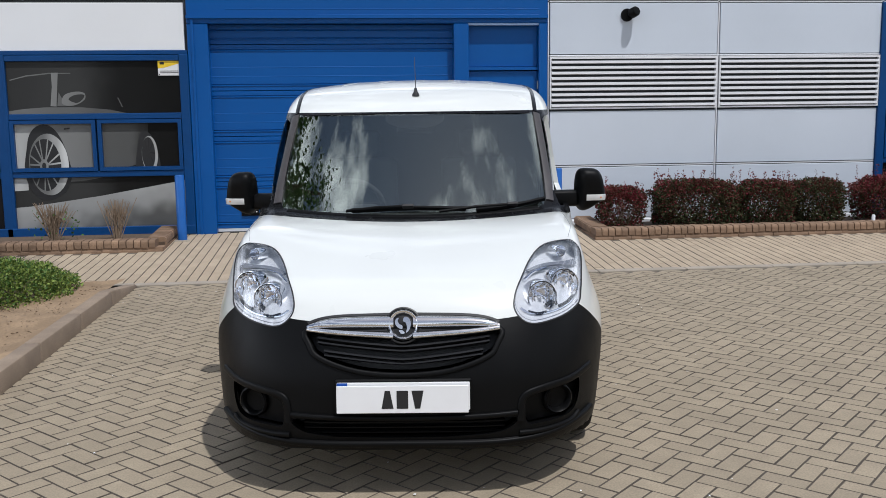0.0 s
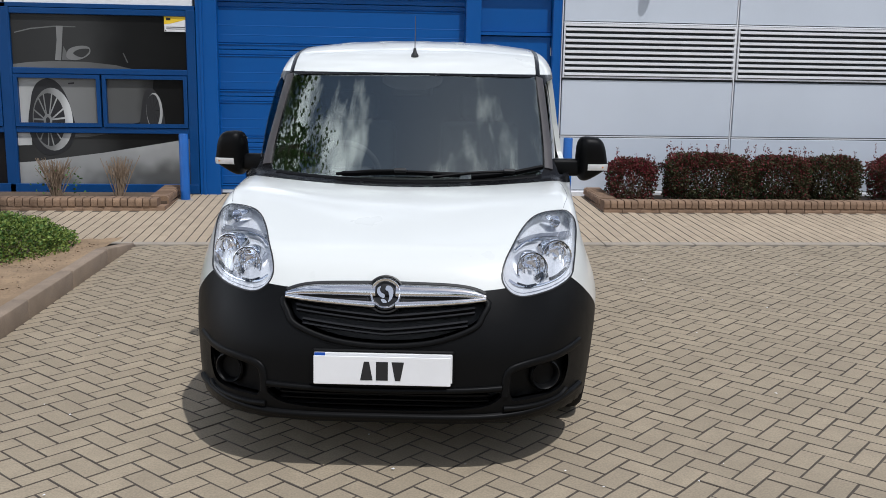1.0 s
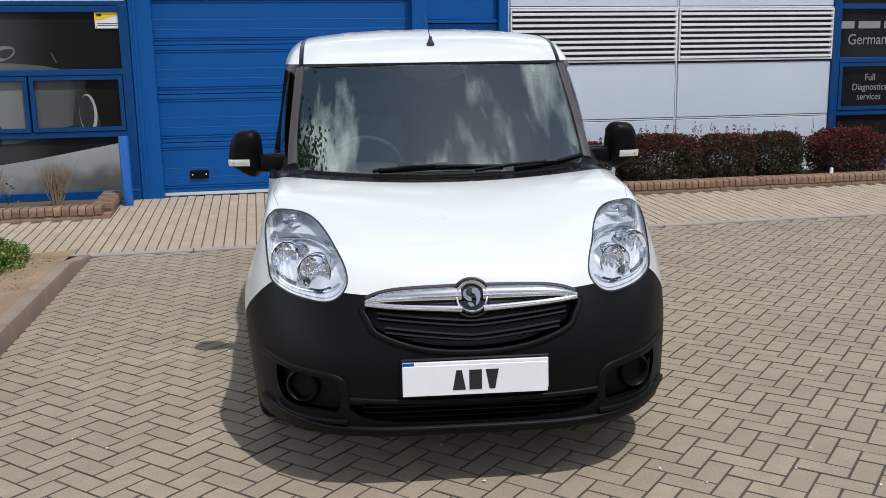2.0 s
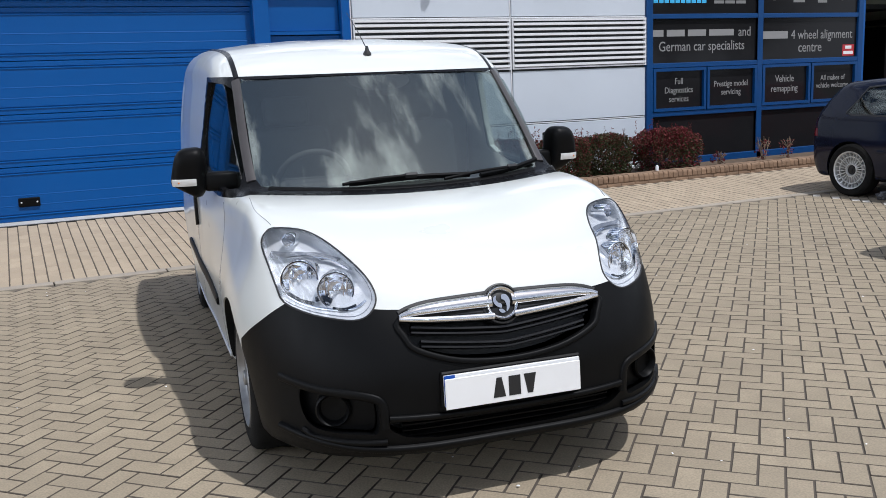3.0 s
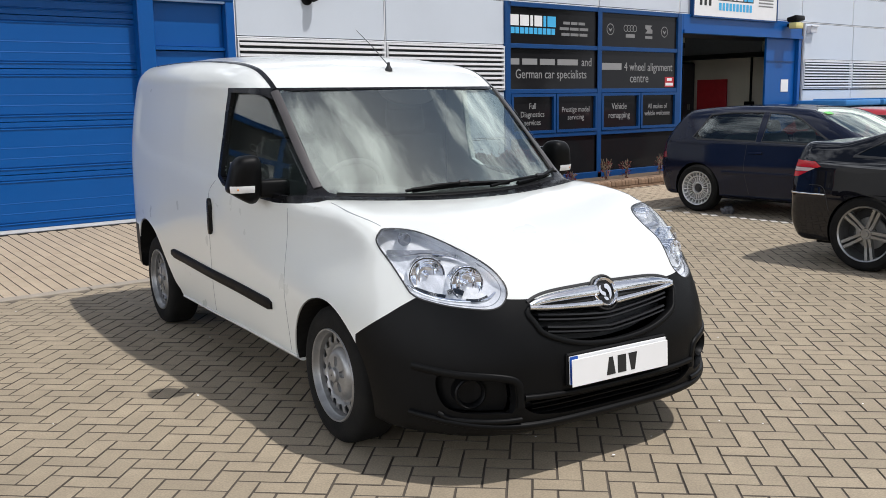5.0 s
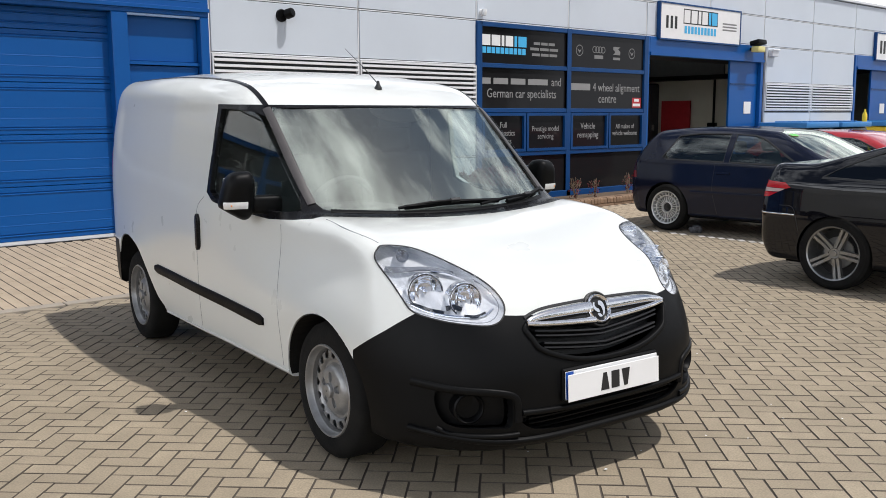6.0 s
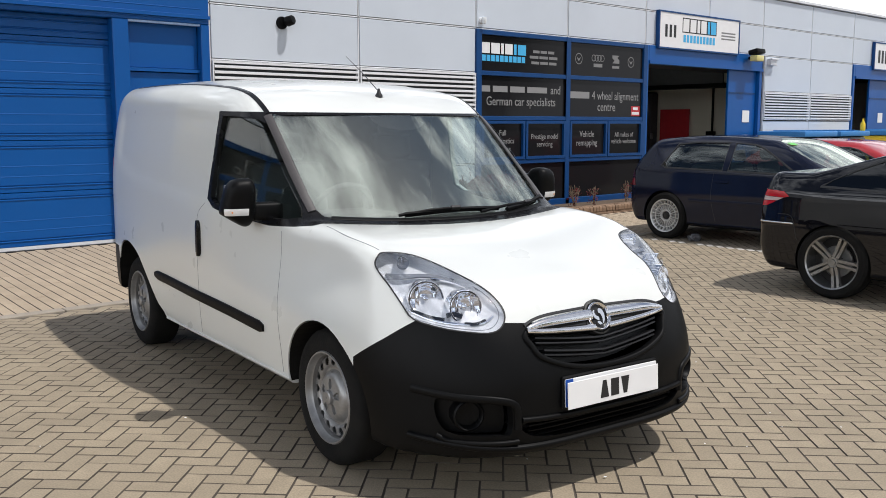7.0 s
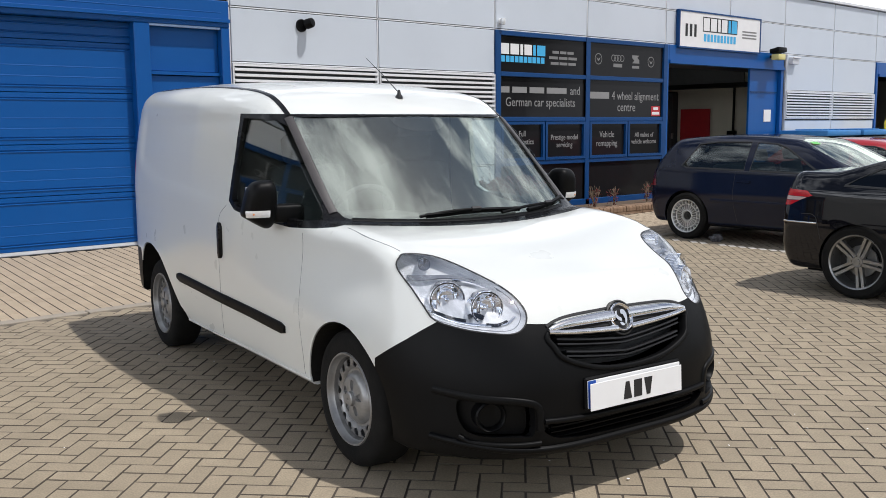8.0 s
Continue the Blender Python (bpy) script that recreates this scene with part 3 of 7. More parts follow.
# roller door bay
fr = bmesh.new()
for b in ((-2.11, -1.86, 0.1, 2.74), (1.17, 1.36, 0.1, 2.74), (2.26, 2.37, 0.1, 2.74), (-2.11, 2.37, 2.741, 3.06)):
    merge(fr, box(b[0], b[1], FACE_Y - 0.03, 11.80, b[2], b[3], 0.008, 1))
merge(fr, box(-2.11, 2.37, FACE_Y - 0.06, FACE_Y - 0.031, 2.80, 2.84))
merge(fr, box(-2.06, -2.03, FACE_Y - 0.05, FACE_Y - 0.031, 0.1, 2.79))
merge(fr, box(1.361, 2.259, FACE_Y + 0.03, 11.79, 2.16, 2.20))
tagged(part("door_frame", fr, M_BLUE), "blue steel frame round the loading door", "door frame", kind="structure")
door = thing("door_1", pose(-1.86, 11.63, 0.2), "closed blue sectional loading door with ribbed panels", "loading door", kind="structure")
DW, DH = 3.03, 2.54
JOINTS = [0.0, 0.597, 1.164, 1.731, 2.298, DH]
for z0, z1 in zip(JOINTS, JOINTS[1:]):
    face = [(0.0, z0 + 0.002), (-0.012, z0 + 0.006)]
    for dz in (0.070, z1 - z0 - 0.070):
        if 0.05 < dz < z1 - z0 - 0.03:
            face += [(-0.012, z0 + dz - 0.026), (-0.021, z0 + dz - 0.008), (-0.001, z0 + dz + 0.003), (-0.001, z0 + dz + 0.009), (-0.012, z0 + dz + 0.014)]
    for dz in (0.178, 0.290):
        if dz < z1 - z0 - 0.12:
            face += [(-0.012, z0 + dz - 0.010), (-0.0138, z0 + dz - 0.004), (-0.0112, z0 + dz + 0.004)]
    face = sorted(set(face), key=lambda p: p[1]) + [(-0.012, z1 - 0.006), (0.0, z1 - 0.002)]
    outline = face + [(0.04, z1 - 0.002), (0.04, z0 + 0.002)]
    part("panel", prism(outline, lambda y, z: (0, y, z), lambda y, z: (DW, y, z)), M_BLUE, door)
part("bottom_seal", box(0, DW, -0.02, 0.04, -0.035, 0.0), M_TRIM_WHITE, door, "white bottom rail")
hd = box(0.30, 0.52, -0.035, -0.008, 0.16, 0.26, 0.01, 2)
handle = part("handle", hd, M_PLASTIC, door, "black recessed handle")
for dx in (0.33, 0.49):
    part("screw", lathe([(0.001, -0.040), (0.008, -0.040), (0.010, -0.034)], 12, "y"), M_TRIM_WHITE, handle).location = (dx, 0, 0.21)
tagged(part("door_sill", box(-1.86, 1.17, 11.56, 11.8, 0.10, 0.164), M_INK), "dark rubber sill under the loading door", "sill", kind="structure")
pd = thing("door_2", pose(1.36, 11.58, 0.17), "closed blue steel side door", "door", kind="structure")
part("leaf", box(0.006, 0.894, 0, 0.05, 0.0, 1.98, 0.004, 1), M_BLUE, pd)
part("top_panel", box(0.006, 0.894, 0.01, 0.05, 2.035, 2.56, 0.004, 1), M_BLUE, pd)
part("drip_strip", box(-0.01, 0.90, -0.08, -0.03, 2.545, 2.578, 0.004, 1), M_PALE_BLUE, pd, "pale blue drip strip")
for z, x0 in ((2.60, -0.36), (2.665, -1.9), (2.74, -3.0)):
    part("lintel_rib", box(x0, 0.90, -0.098, -0.0905, z, z + 0.012, 0.003, 1), M_BLUE, pd)
for z in (0.25, 1.0, 1.75):
    part("hinge", tube([(0.9, -0.012, z), (0.9, -0.012, z + 0.1)], 0.011, 8), M_STEEL, pd)

# the open garage next door, and the one beyond
def garage(x0, x1, depth, frame_x1, number, lit):
    fr = bmesh.new()
    merge(fr, box(x0 - 0.09, x0, FACE_Y - 0.03, 11.80, 0.1, 3.0, 0.006, 1))
    merge(fr, box(x0, frame_x1, FACE_Y - 0.03, 11.80, 2.68, 3.0, 0.006, 1))
    merge(fr, box(x0, frame_x1, FACE_Y - 0.06, FACE_Y - 0.031, 2.66, 2.72))
    merge(fr, box(frame_x1 - 0.1, frame_x1, FACE_Y - 0.03, 11.80, 0.1, 2.679, 0.006, 1))
    tagged(part("door_frame", fr, M_BLUE), "blue steel frame of an open garage doorway", "door frame", kind="structure")
    lf = thing("door_%d" % number, pose(x1, 11.56, 0.17), "blue steel side door with a small notice", "door", kind="structure")
    part("leaf", box(0.0, frame_x1 - x1 - 0.11, 0, 0.05, 0, 2.5, 0.004, 1), M_BLUE, lf)
    for k in (0.03, 0.5):
        part("rail", box(0.02, frame_x1 - x1 - 0.13, -0.012, -0.001, 2.02 * k + 1.0, 2.02 * k + 1.03), M_BLUE_TRIM, lf)
    part("notice", box(0.57, 0.84, -0.012, -0.002, 1.41, 1.66), M_WHITE_INK, lf, "white paper notice")
    room = bmesh.new()
    merge(room, box(x0 - 2.5, x0 - 2.4, 11.81, 11.81 + depth, 0, 3.2))
    merge(room, box(x0 - 2.5, frame_x1 + 1.9, 11.81 + depth, 11.91 + depth, 0, 3.2))
    merge(room, box(frame_x1 + 1.8, frame_x1 + 1.9, 11.81, 11.81 + depth, 0, 3.2))
    tagged(part("garage_wall", room, M_CREAM), "cream painted inner walls of the garage", "wall", kind="structure")
    # the lit room's ceiling has a gap under the added roof sheet
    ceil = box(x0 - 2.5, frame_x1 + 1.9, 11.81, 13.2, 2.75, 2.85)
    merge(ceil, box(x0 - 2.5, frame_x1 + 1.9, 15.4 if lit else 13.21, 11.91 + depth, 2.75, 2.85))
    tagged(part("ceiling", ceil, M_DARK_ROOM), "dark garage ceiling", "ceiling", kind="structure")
    tagged(part("garage_floor", box(x0 - 2.5, frame_x1 + 1.9, 11.55, 11.91 + depth, 0.05, 0.165), M_CONCRETE), "bare concrete garage floor", "floor", kind="structure")


garage(11.28, 14.15, 6.0, 15.34, 3, True)
garage(19.75, 20.75, 6.0, 22.6, 4, False)


# ---- the van ----
def ramp(v, a, b):
    t = np.clip((v - a) / (b - a), 0, 1)
    return t * t * (3 - 2 * t)


def van_field(x, y, z):
    """Below zero inside the van's body; y runs from the nose to the tail (4.385)."""
    ax = np.abs(x)
    # flanks: a tucked sill, a flat middle, a slight lean above the waist
    half = 0.904 - 0.035 * np.clip((0.62 - z) / 0.45, 0, 1) ** 2 - 0.175 * np.clip(z - 1.0, 0, 1) ** 2
    half = half - 0.062 * np.clip((1.9 - y) / 1.9, 0, 1) ** 2 - 0.045 * np.clip((y - 3.3) / 1.1, 0, 1) ** 2
    # the wings and the cab lean in towards the front
    half = half - 0.075 * ramp(z, 0.60, 0.98) * np.clip((2.2 - y) / 1.2, 0, 1) - 0.075 * ramp(z, 1.0, 1.4) * np.clip((2.9 - y) / 1.4, 0, 1)
    # front wing swells over the wheel
    half = half + 0.030 * np.exp(-((y - 0.88) / 0.40) ** 2 - ((z - 0.60) / 0.26) ** 2)
    half = half + 0.020 * np.exp(-((y - 3.67) / 0.42) ** 2 - ((z - 0.62) / 0.26) ** 2)
    # a sunk panel in the flank behind the door
    low = 1.11 + 0.07 * (y - 2.44) + 0.28 * np.clip(y - 3.5, 0, 0.6) ** 2
    sunk = ramp(z - low, -0.045, 0.045) * ramp(1.60 - z, -0.045, 0.045) * ramp(4.06 - y, -0.05, 0.05)
    half = half + 0.012 * (1 - sunk) * ramp(y, 1.9, 2.6) * (1 - ramp(y, 4.15, 4.35))
    side = ax - half
    # nose: bowed in plan, leaning back above the bumper
    nose = 0.055 + 0.655 * (ax / 0.93) ** 4.6
    nose = nose + 0.06 * np.clip((0.34 - z) / 0.2, 0, 1) ** 2 + 0.21 * np.clip((z - 0.48) / 0.42, 0, 2) ** 1.6
    front = (nose - y) * 0.85
    back = ramp(y, 0.35, 0.9)
    hood = z - (0.817 + 0.234 * np.sin(np.clip(y - 0.10, -0.3, 1.083) * 1.45) + (0.045 * back - 0.022) * (ax / 0.78) ** 2)
    hood = hood * 0.9
    screen = (1.195 + 0.165 * (ax / 0.75) ** 2 + (z - 1.12) * 1.15 - y) * 0.65
    roof = z - (1.836 - 0.040 * np.clip((3.7 - y) / 1.2, 0, 1) ** 2 - 0.10 * np.clip((2.58 - y) / 0.66, 0, 1.5) ** 2 - 0.05 * (ax / 0.75) ** 2.5)
    tail = y - (4.385 - 0.04 * (ax / 0.85) ** 4 - 0.05 * np.clip((z - 0.9) / 0.9, 0, 1) ** 2)
    top = smin(hood, screen, 0.03)
    f = smax(side, roof, 0.125)
    f = smax(f, top, 0.09)
    f = smax(f, front, 0.055)
    f = smax(f, tail, 0.08)
    # the sills and the tail ride higher than the chin
    return smax(f, 0.20 + 0.092 * ramp(y, 0.72, 1.05) + 0.05 * ramp(y, 3.75, 4.15) - z, 0.035)


VAN = pose(-0.001, 3.37, 0.0, 0, 0, -6.4)
VAN_BOX = ((-1.0, -0.08, 0.1), (1.0, 4.5, 1.92))


def mirrored(outline):
    return [(-a, b) for a, b in outline][::-1]


van = thing("van", VAN, "white panel van with black plastic bumpers parked on block paving", "van")
van_solid = shell(van_field, *VAN_BOX, 0.033)
FAR_F, FAR_B = -0.4, 0.78
side_to = lambda sign, a, b: (lambda y, z: (sign * a, y, z), lambda y, z: (sign * b, y, z))
green = prism([(2.285, 1.606), (2.1, 1.602), (1.75, 1.595), (0.95, 1.590), (0.95, 1.0), (1.17, 1.0), (1.20, 1.064), (1.34, 1.048), (1.56, 1.036), (2.04, 1.058), (2.20, 1.080), (2.295, 1.125), (2.30, 1.3)], *side_to(1, -1.2, 1.2))
# the bonnet's rear edge bows forward between the wings
bonnet_edge = [(x, 1.025 + 0.165 * (x / 0.75) ** 2) for x in np.linspace(-0.9, 0.9, 25)] + [(1.3, 1.3), (1.3, 2.9), (-1.3, 2.9), (-1.3, 1.3)]
green_plan = prism(bonnet_edge, lambda x, y: (x, y, 0.9), lambda x, y: (x, y, 2.2))
nose_cut = prism([(-0.3, -0.2), (-0.3, 0.733), (0.155, 0.734), (0.19, 0.746), (0.405, 0.748), (0.507, 0.670), (0.662, 0.567), (0.68, -0.2)], *side_to(1, -1.3, 1.3))
tail_cut = prism([(4.04, -0.2), (4.04, 0.50), (4.09, 0.67), (4.8, 0.67), (4.8, -0.2)], *side_to(1, -1.3, 1.3))
LAMP = rounded([(0.788, 0.955), (0.768, 0.981), (0.735, 0.994), (0.645, 0.985), (0.588, 0.964), (0.538, 0.926), (0.495, 0.878), (0.468, 0.835), (0.456, 0.789), (0.467, 0.752), (0.500, 0.721), (0.546, 0.709), (0.62, 0.715), (0.69, 0.727), (0.755, 0.753), (0.771, 0.80), (0.783, 0.865), (0.792, 0.92)], 3)
lamps = bmesh.new()
for outline in (LAMP, mirrored(LAMP)):
    merge(lamps, prism(outline, lambda x, z: (x, FAR_F, z), lambda x, z: (x, FAR_B, z)))
arches = bmesh.new()
ARCH_FRONT = [(0.950 + 0.362 * math.cos(t), 0.310 + 0.358 * math.sin(t)) for t in np.linspace(0, 2 * math.pi, 49)[:-1]]
# the rear arch runs out forwards into the sill
ARCH_REAR = rounded([(3.06, 0.15), (3.075, 0.318), (3.20, 0.385), (3.28, 0.455), (3.345, 0.522), (3.433, 0.605), (3.52, 0.668), (3.607, 0.705), (3.75, 0.737), (3.90, 0.727), (4.0, 0.672), (4.075, 0.56), (4.11, 0.45), (4.12, 0.15)], 3)[::-1]
for outline in (ARCH_FRONT, ARCH_REAR):
    for sign in (-1, 1):
        merge(arches, prism(outline, *side_to(sign, 0.55, 1.2)))
arches = as_mesh(arches)
green = cut(as_mesh(green), as_mesh(green_plan), "INTERSECT")
nose_cut, tail_cut, lamps = as_mesh(nose_cut), as_mesh(tail_cut), as_mesh(lamps)

# windscreen and door windows
SCREEN = rounded([(-0.681, 1.575), (-0.60, 1.581), (0, 1.585), (0.60, 1.581), (0.681, 1.575), (0.690, 1.48), (0.705, 1.20), (0.70, 1.112), (0.60, 1.081), (0, 1.057), (-0.60, 1.081), (-0.70, 1.112), (-0.705, 1.20), (-0.69, 1.48)], 4)
DOOR_WIN = [(2.24, 1.580), (2.05, 1.574), (1.92, 1.562), (1.83, 1.53), (1.62, 1.355), (1.42, 1.17), (1.345, 1.088), (1.48, 1.074), (2.17, 1.100), (2.255, 1.135), (2.265, 1.3)]
screen_prism = as_mesh(prism(SCREEN, lambda x, z: (x, 0.6, z), lambda x, z: (x, 2.3, z)))
DOOR_WIN_B = [(y + (0.1137 if y > 2.1 else 0.0013), z + 0.0011) for y, z in DOOR_WIN]
door_prisms = [as_mesh(prism(DOOR_WIN, *side_to(-1, 0.6, 1.2))), as_mesh(prism(DOOR_WIN_B, *side_to(1, 0.6, 1.2)))]
van_solid = cut(van_solid, door_prisms[1], "DIFFERENCE")
van_solid = cut(van_solid, arches, "DIFFERENCE")
van_solid = cut(van_solid, lamps, "DIFFERENCE")
greenhouse = cut(van_solid, green, "INTERSECT")
van_solid = cut(van_solid, green, "DIFFERENCE")
bumper_solid = cut(van_solid, nose_cut, "INTERSECT")
van_solid = cut(van_solid, nose_cut, "DIFFERENCE")
rear_bumper = cut(van_solid, tail_cut, "INTERSECT")
van_solid = cut(van_solid, tail_cut, "DIFFERENCE")

greenhouse = cut(greenhouse, screen_prism, "DIFFERENCE")
greenhouse = cut(greenhouse, door_prisms[0], "DIFFERENCE")


def screen_plane(x, y, z):
    """The windscreen's own surface, free of the rounded edges of the body."""
    return (1.195 + 0.165 * (np.abs(x) / 0.75) ** 2 + (z - 1.12) * 1.15 - y) * 0.65


def door_plane(x, y, z):
    """The flank carried on smoothly ahead of the door window."""
    return van_field(x, np.maximum(y, 1.37 + (z - 1.15) * 1.17), z)


def pane_slab(grid, way, levels, field=van_field):
    """A smooth pane that follows the body: grid is rows of ray origins."""
    rows, cols = len(grid), len(grid[0])
    sheets = [along(field, [p for row in grid for p in row], way, 3.0, lv)[0] for lv in levels]
    if field is door_plane:
        # one even curve through the window's area
        y, z = sheets[0][:, 1], sheets[0][:, 2]
        inside = (y > 1.45 + (z - 1.15) * 1.17) & (y < 2.35) & (z > 1.08) & (z < 1.57)
        bow = lambda a, b: 0.095 * (a - 1.95) - 0.05 * (a - 1.95) ** 2 - 0.160 * (b - 1.33) - 0.17 * (b - 1.33) ** 2
        side_ = np.sign(sheets[0][0, 0])
        base_ = np.mean(np.abs(sheets[0][inside, 0]) - bow(y[inside], z[inside]))
        for sheet_, drop in zip(sheets, (0.014, 0.019) if side_ < 0 else (0.036, 0.041)):
            sheet_[:, 0] = side_ * (base_ + bow(sheet_[:, 1], sheet_[:, 2]) - drop)
    idx = lambda s, i, j: s * rows * cols + i * cols + j
    faces = []
    for s in (0, 1):
        for i in range(rows - 1):
            for j in range(cols - 1):
                q = (idx(s, i, j), idx(s, i, j + 1), idx(s, i + 1, j + 1), idx(s, i + 1, j))
                faces.append(q if s == 0 else q[::-1])
    rim = [(i, 0) for i in range(rows)] + [(rows - 1, j) for j in range(1, cols)] + [(i, cols - 1) for i in range(rows - 2, -1, -1)] + [(0, j) for j in range(cols - 2, 0, -1)]
    for a, b in zip(rim, rim[1:] + rim[:1]):
        faces.append((idx(0, *a), idx(0, *b), idx(1, *b), idx(1, *a)))
    me = bpy.data.meshes.new("tmp")
    me.from_pydata(np.concatenate(sheets).tolist(), [], faces)
    bm_ = bmesh.new()
    bm_.from_mesh(me)
    bmesh.ops.recalc_face_normals(bm_, faces=bm_.faces)
    bm_.to_mesh(me)
    bm_.free()
    return me


screen_slab = pane_slab([[(x, -0.4, z) for x in np.linspace(-0.74, 0.74, 60)] for z in np.linspace(1.045, 1.595, 28)], (0, 1, 0), (-0.007, -0.011), screen_plane)
screen_glass = cut(screen_slab, screen_prism, "INTERSECT")

# openings in the front bumper
GRILLE = rounded([(-0.392, 0.702), (-0.2, 0.712), (0, 0.716), (0.2, 0.712), (0.392, 0.702), (0.382, 0.645), (0.342, 0.598), (0.19, 0.547), (0, 0.530), (-0.19, 0.547), (-0.342, 0.598), (-0.382, 0.645)], 4)
INTAKE = rounded([(-0.43, 0.352), (0, 0.340), (0.43, 0.352), (0.425, 0.30), (0.30, 0.276), (0, 0.268), (-0.30, 0.276), (-0.425, 0.30)], 4)
FOG = rounded([(0.510, 0.440), (0.60, 0.455), (0.70, 0.467), (0.740, 0.445), (0.732, 0.36), (0.69, 0.315), (0.56, 0.308), (0.500, 0.318)], 4)
openings = {}
for key, outline in (("grille", GRILLE), ("intake", INTAKE), ("fog_a", FOG), ("fog_b", mirrored(FOG))):
    openings[key] = as_mesh(prism(outline, lambda x, z: (x, -0.4, z), lambda x, z: (x, 0.62, z)))
    bumper_solid = cut(bumper_solid, openings[key], "DIFFERENCE")

body = part("body", van_solid, M_WHITE_PAINT, van, smooth=40)
part("greenhouse_frame", greenhouse, M_GLOSS_BLACK, van, "black pillars and window surrounds", smooth=40)
bumper = part("front_bumper", bumper_solid, M_PLASTIC, van, "matt black plastic front bumper", smooth=40)
part("rear_bumper", rear_bumper, M_PLASTIC, van, "matt black plastic rear bumper", smooth=40)
part("windscreen", screen_glass, M_SCREEN, van, "clear windscreen reflecting cloud", smooth=60).visible_shadow = False
for sign, dp in zip((-1, 1), door_prisms):
    door_slab = pane_slab([[(sign * 1.3, y, z) for y in np.linspace(1.25, 2.50, 50)] for z in np.linspace(1.05, 1.60, 28)], (-sign, 0, 0), (-0.006, -0.011), door_plane)
    part("door_window", cut(door_slab, dp, "INTERSECT"), M_SIDE_GLASS, van, "front door glass", smooth=60).visible_shadow = False


# wheels
def wheel_disc_mesh():
    """A pressed steel disc: a raised dome with dents and a ring of round vents."""
    front = [(0.188, -0.036), (0.182, -0.052), (0.176, -0.058), (0.150, -0.062), (0.142, -0.058), (0.132, -0.044), (0.122, -0.044), (0.114, -0.058), (0.104, -0.070), (0.090, -0.076), (0.060, -0.080), (0.034, -0.080), (0.032, -0.094), (0.026, -0.098), (0.004, -0.099)]
    back = [(r, a + (0.005 if r > 0.12 else 0.016)) for r, a in front[::-1]]
    bm = lathe(front + back + front[:1], 96)
    bmesh.ops.remove_doubles(bm, verts=bm.verts, dist=1e-5)
    bmesh.ops.recalc_face_normals(bm, faces=bm.faces)
    disc = as_mesh(bm)
    holes = bmesh.new()
    for k in range(16):
        t = 2 * math.pi * k / 16
        cy, cz = 0.1615 * math.cos(t), 0.1615 * math.sin(t)
        ring = [(cy + 0.0195 * math.cos(u), cz + 0.0195 * math.sin(u)) for u in np.linspace(0, 2 * math.pi, 15)[:-1]]
        merge(holes, prism(ring, lambda y, z: (-0.12, y, z), lambda y, z: (0.0, y, z)))
    disc = cut(disc, as_mesh(holes), "DIFFERENCE")
    dents = bmesh.new()
    for k in range(5):
        t = 2 * math.pi * (k + 0.3) / 5
        wedge = rounded([(0.040, -0.010), (0.078, -0.017), (0.082, 0.0), (0.078, 0.017), (0.040, 0.010)], 3)
        turned = [(r * math.cos(t) - q * math.sin(t), r * math.sin(t) + q * math.cos(t)) for r, q in wedge]
        merge(dents, prism(turned, lambda y, z: (-0.12, y, z), lambda y, z: (-0.0655, y, z)))
    return cut(disc, as_mesh(dents), "DIFFERENCE")


WHEEL_DISC = wheel_disc_mesh()


def steel_wheel(parent, x, y, sign, radius=0.312):
    w = new("wheel")
    w.parent = parent
    w.matrix_basis = pose(x, y, radius, 0, 0, 0 if sign < 0 else 180)
    tyre = [(0.205, -0.085), (0.215, -0.096), (0.26, -0.100), (0.292, -0.092), (0.307, -0.075), (radius, -0.05), (radius, 0.05), (0.307, 0.075), (0.29, 0.092), (0.22, 0.096), (0.205, 0.085)]
    part("tyre", lathe(tyre, 64), M_RUBBER, w, smooth=35)
    rim = lathe([(0.214, -0.090), (0.209, -0.100), (0.203, -0.100), (0.199, -0.092), (0.197, -0.078), (0.190, -0.070), (0.188, -0.045), (0.186, -0.034), (0.186, 0.02)], 64)
    part("rim", rim, M_STEEL, w, smooth=35)
    disc = part("wheel_disc", WHEEL_DISC, M_STEEL, w, smooth=30)
    for k in range(4):
        t = 2 * math.pi * (k + 0.5) / 4
        part("bolt", lathe([(0.009, -0.055), (0.009, -0.072), (0.006, -0.075), (0.001, -0.075)], 8), M_STEEL, disc).location = (0, 0.049 * math.cos(t), 0.049 * math.sin(t))
    part("brake_drum", lathe([(0.184, -0.02), (0.16, 0.0), (0.05, 0.0), (0.002, -0.03)], 32), M_INK, w)
    return w


for y in (0.955, 3.735):
    for sign in (-1, 1):
        steel_wheel(van, sign * 0.775, y, sign)
for outline in (ARCH_FRONT, ARCH_REAR):
    mid = (sum(q[0] for q in outline) / len(outline), 0.30)
    ring = [(mid[0] + (y - mid[0]) * 0.985, mid[1] + (z - mid[1]) * 0.985) for y, z in outline if z > 0.27]
    ring.sort(key=lambda q: math.atan2(q[1] - mid[1], q[0] - mid[0]))
    for sign in (-1, 1):
        liner = bmesh.new()
        a = [liner.verts.new((sign * 0.50, *p)) for p in ring]
        lip = along(van_field, [(sign * 1.3, *p) for p in ring], (-sign, 0, 0), 1.0, -0.004)[0]
        b = [liner.verts.new((q[0], *p)) for q, p in zip(lip, ring)]
        for i in range(len(ring) - 1):
            liner.faces.new((a[i], a[i + 1], b[i + 1], b[i]))
        liner.faces.new(a)
        part("wheel_arch_liner", liner, M_RUBBER, van)
under = box(-0.52, 0.52, 0.40, 4.2, 0.22, 0.30)
merge(under, box(-0.72, 0.72, 1.38, 3.02, 0.235, 0.325, 0.02, 1))
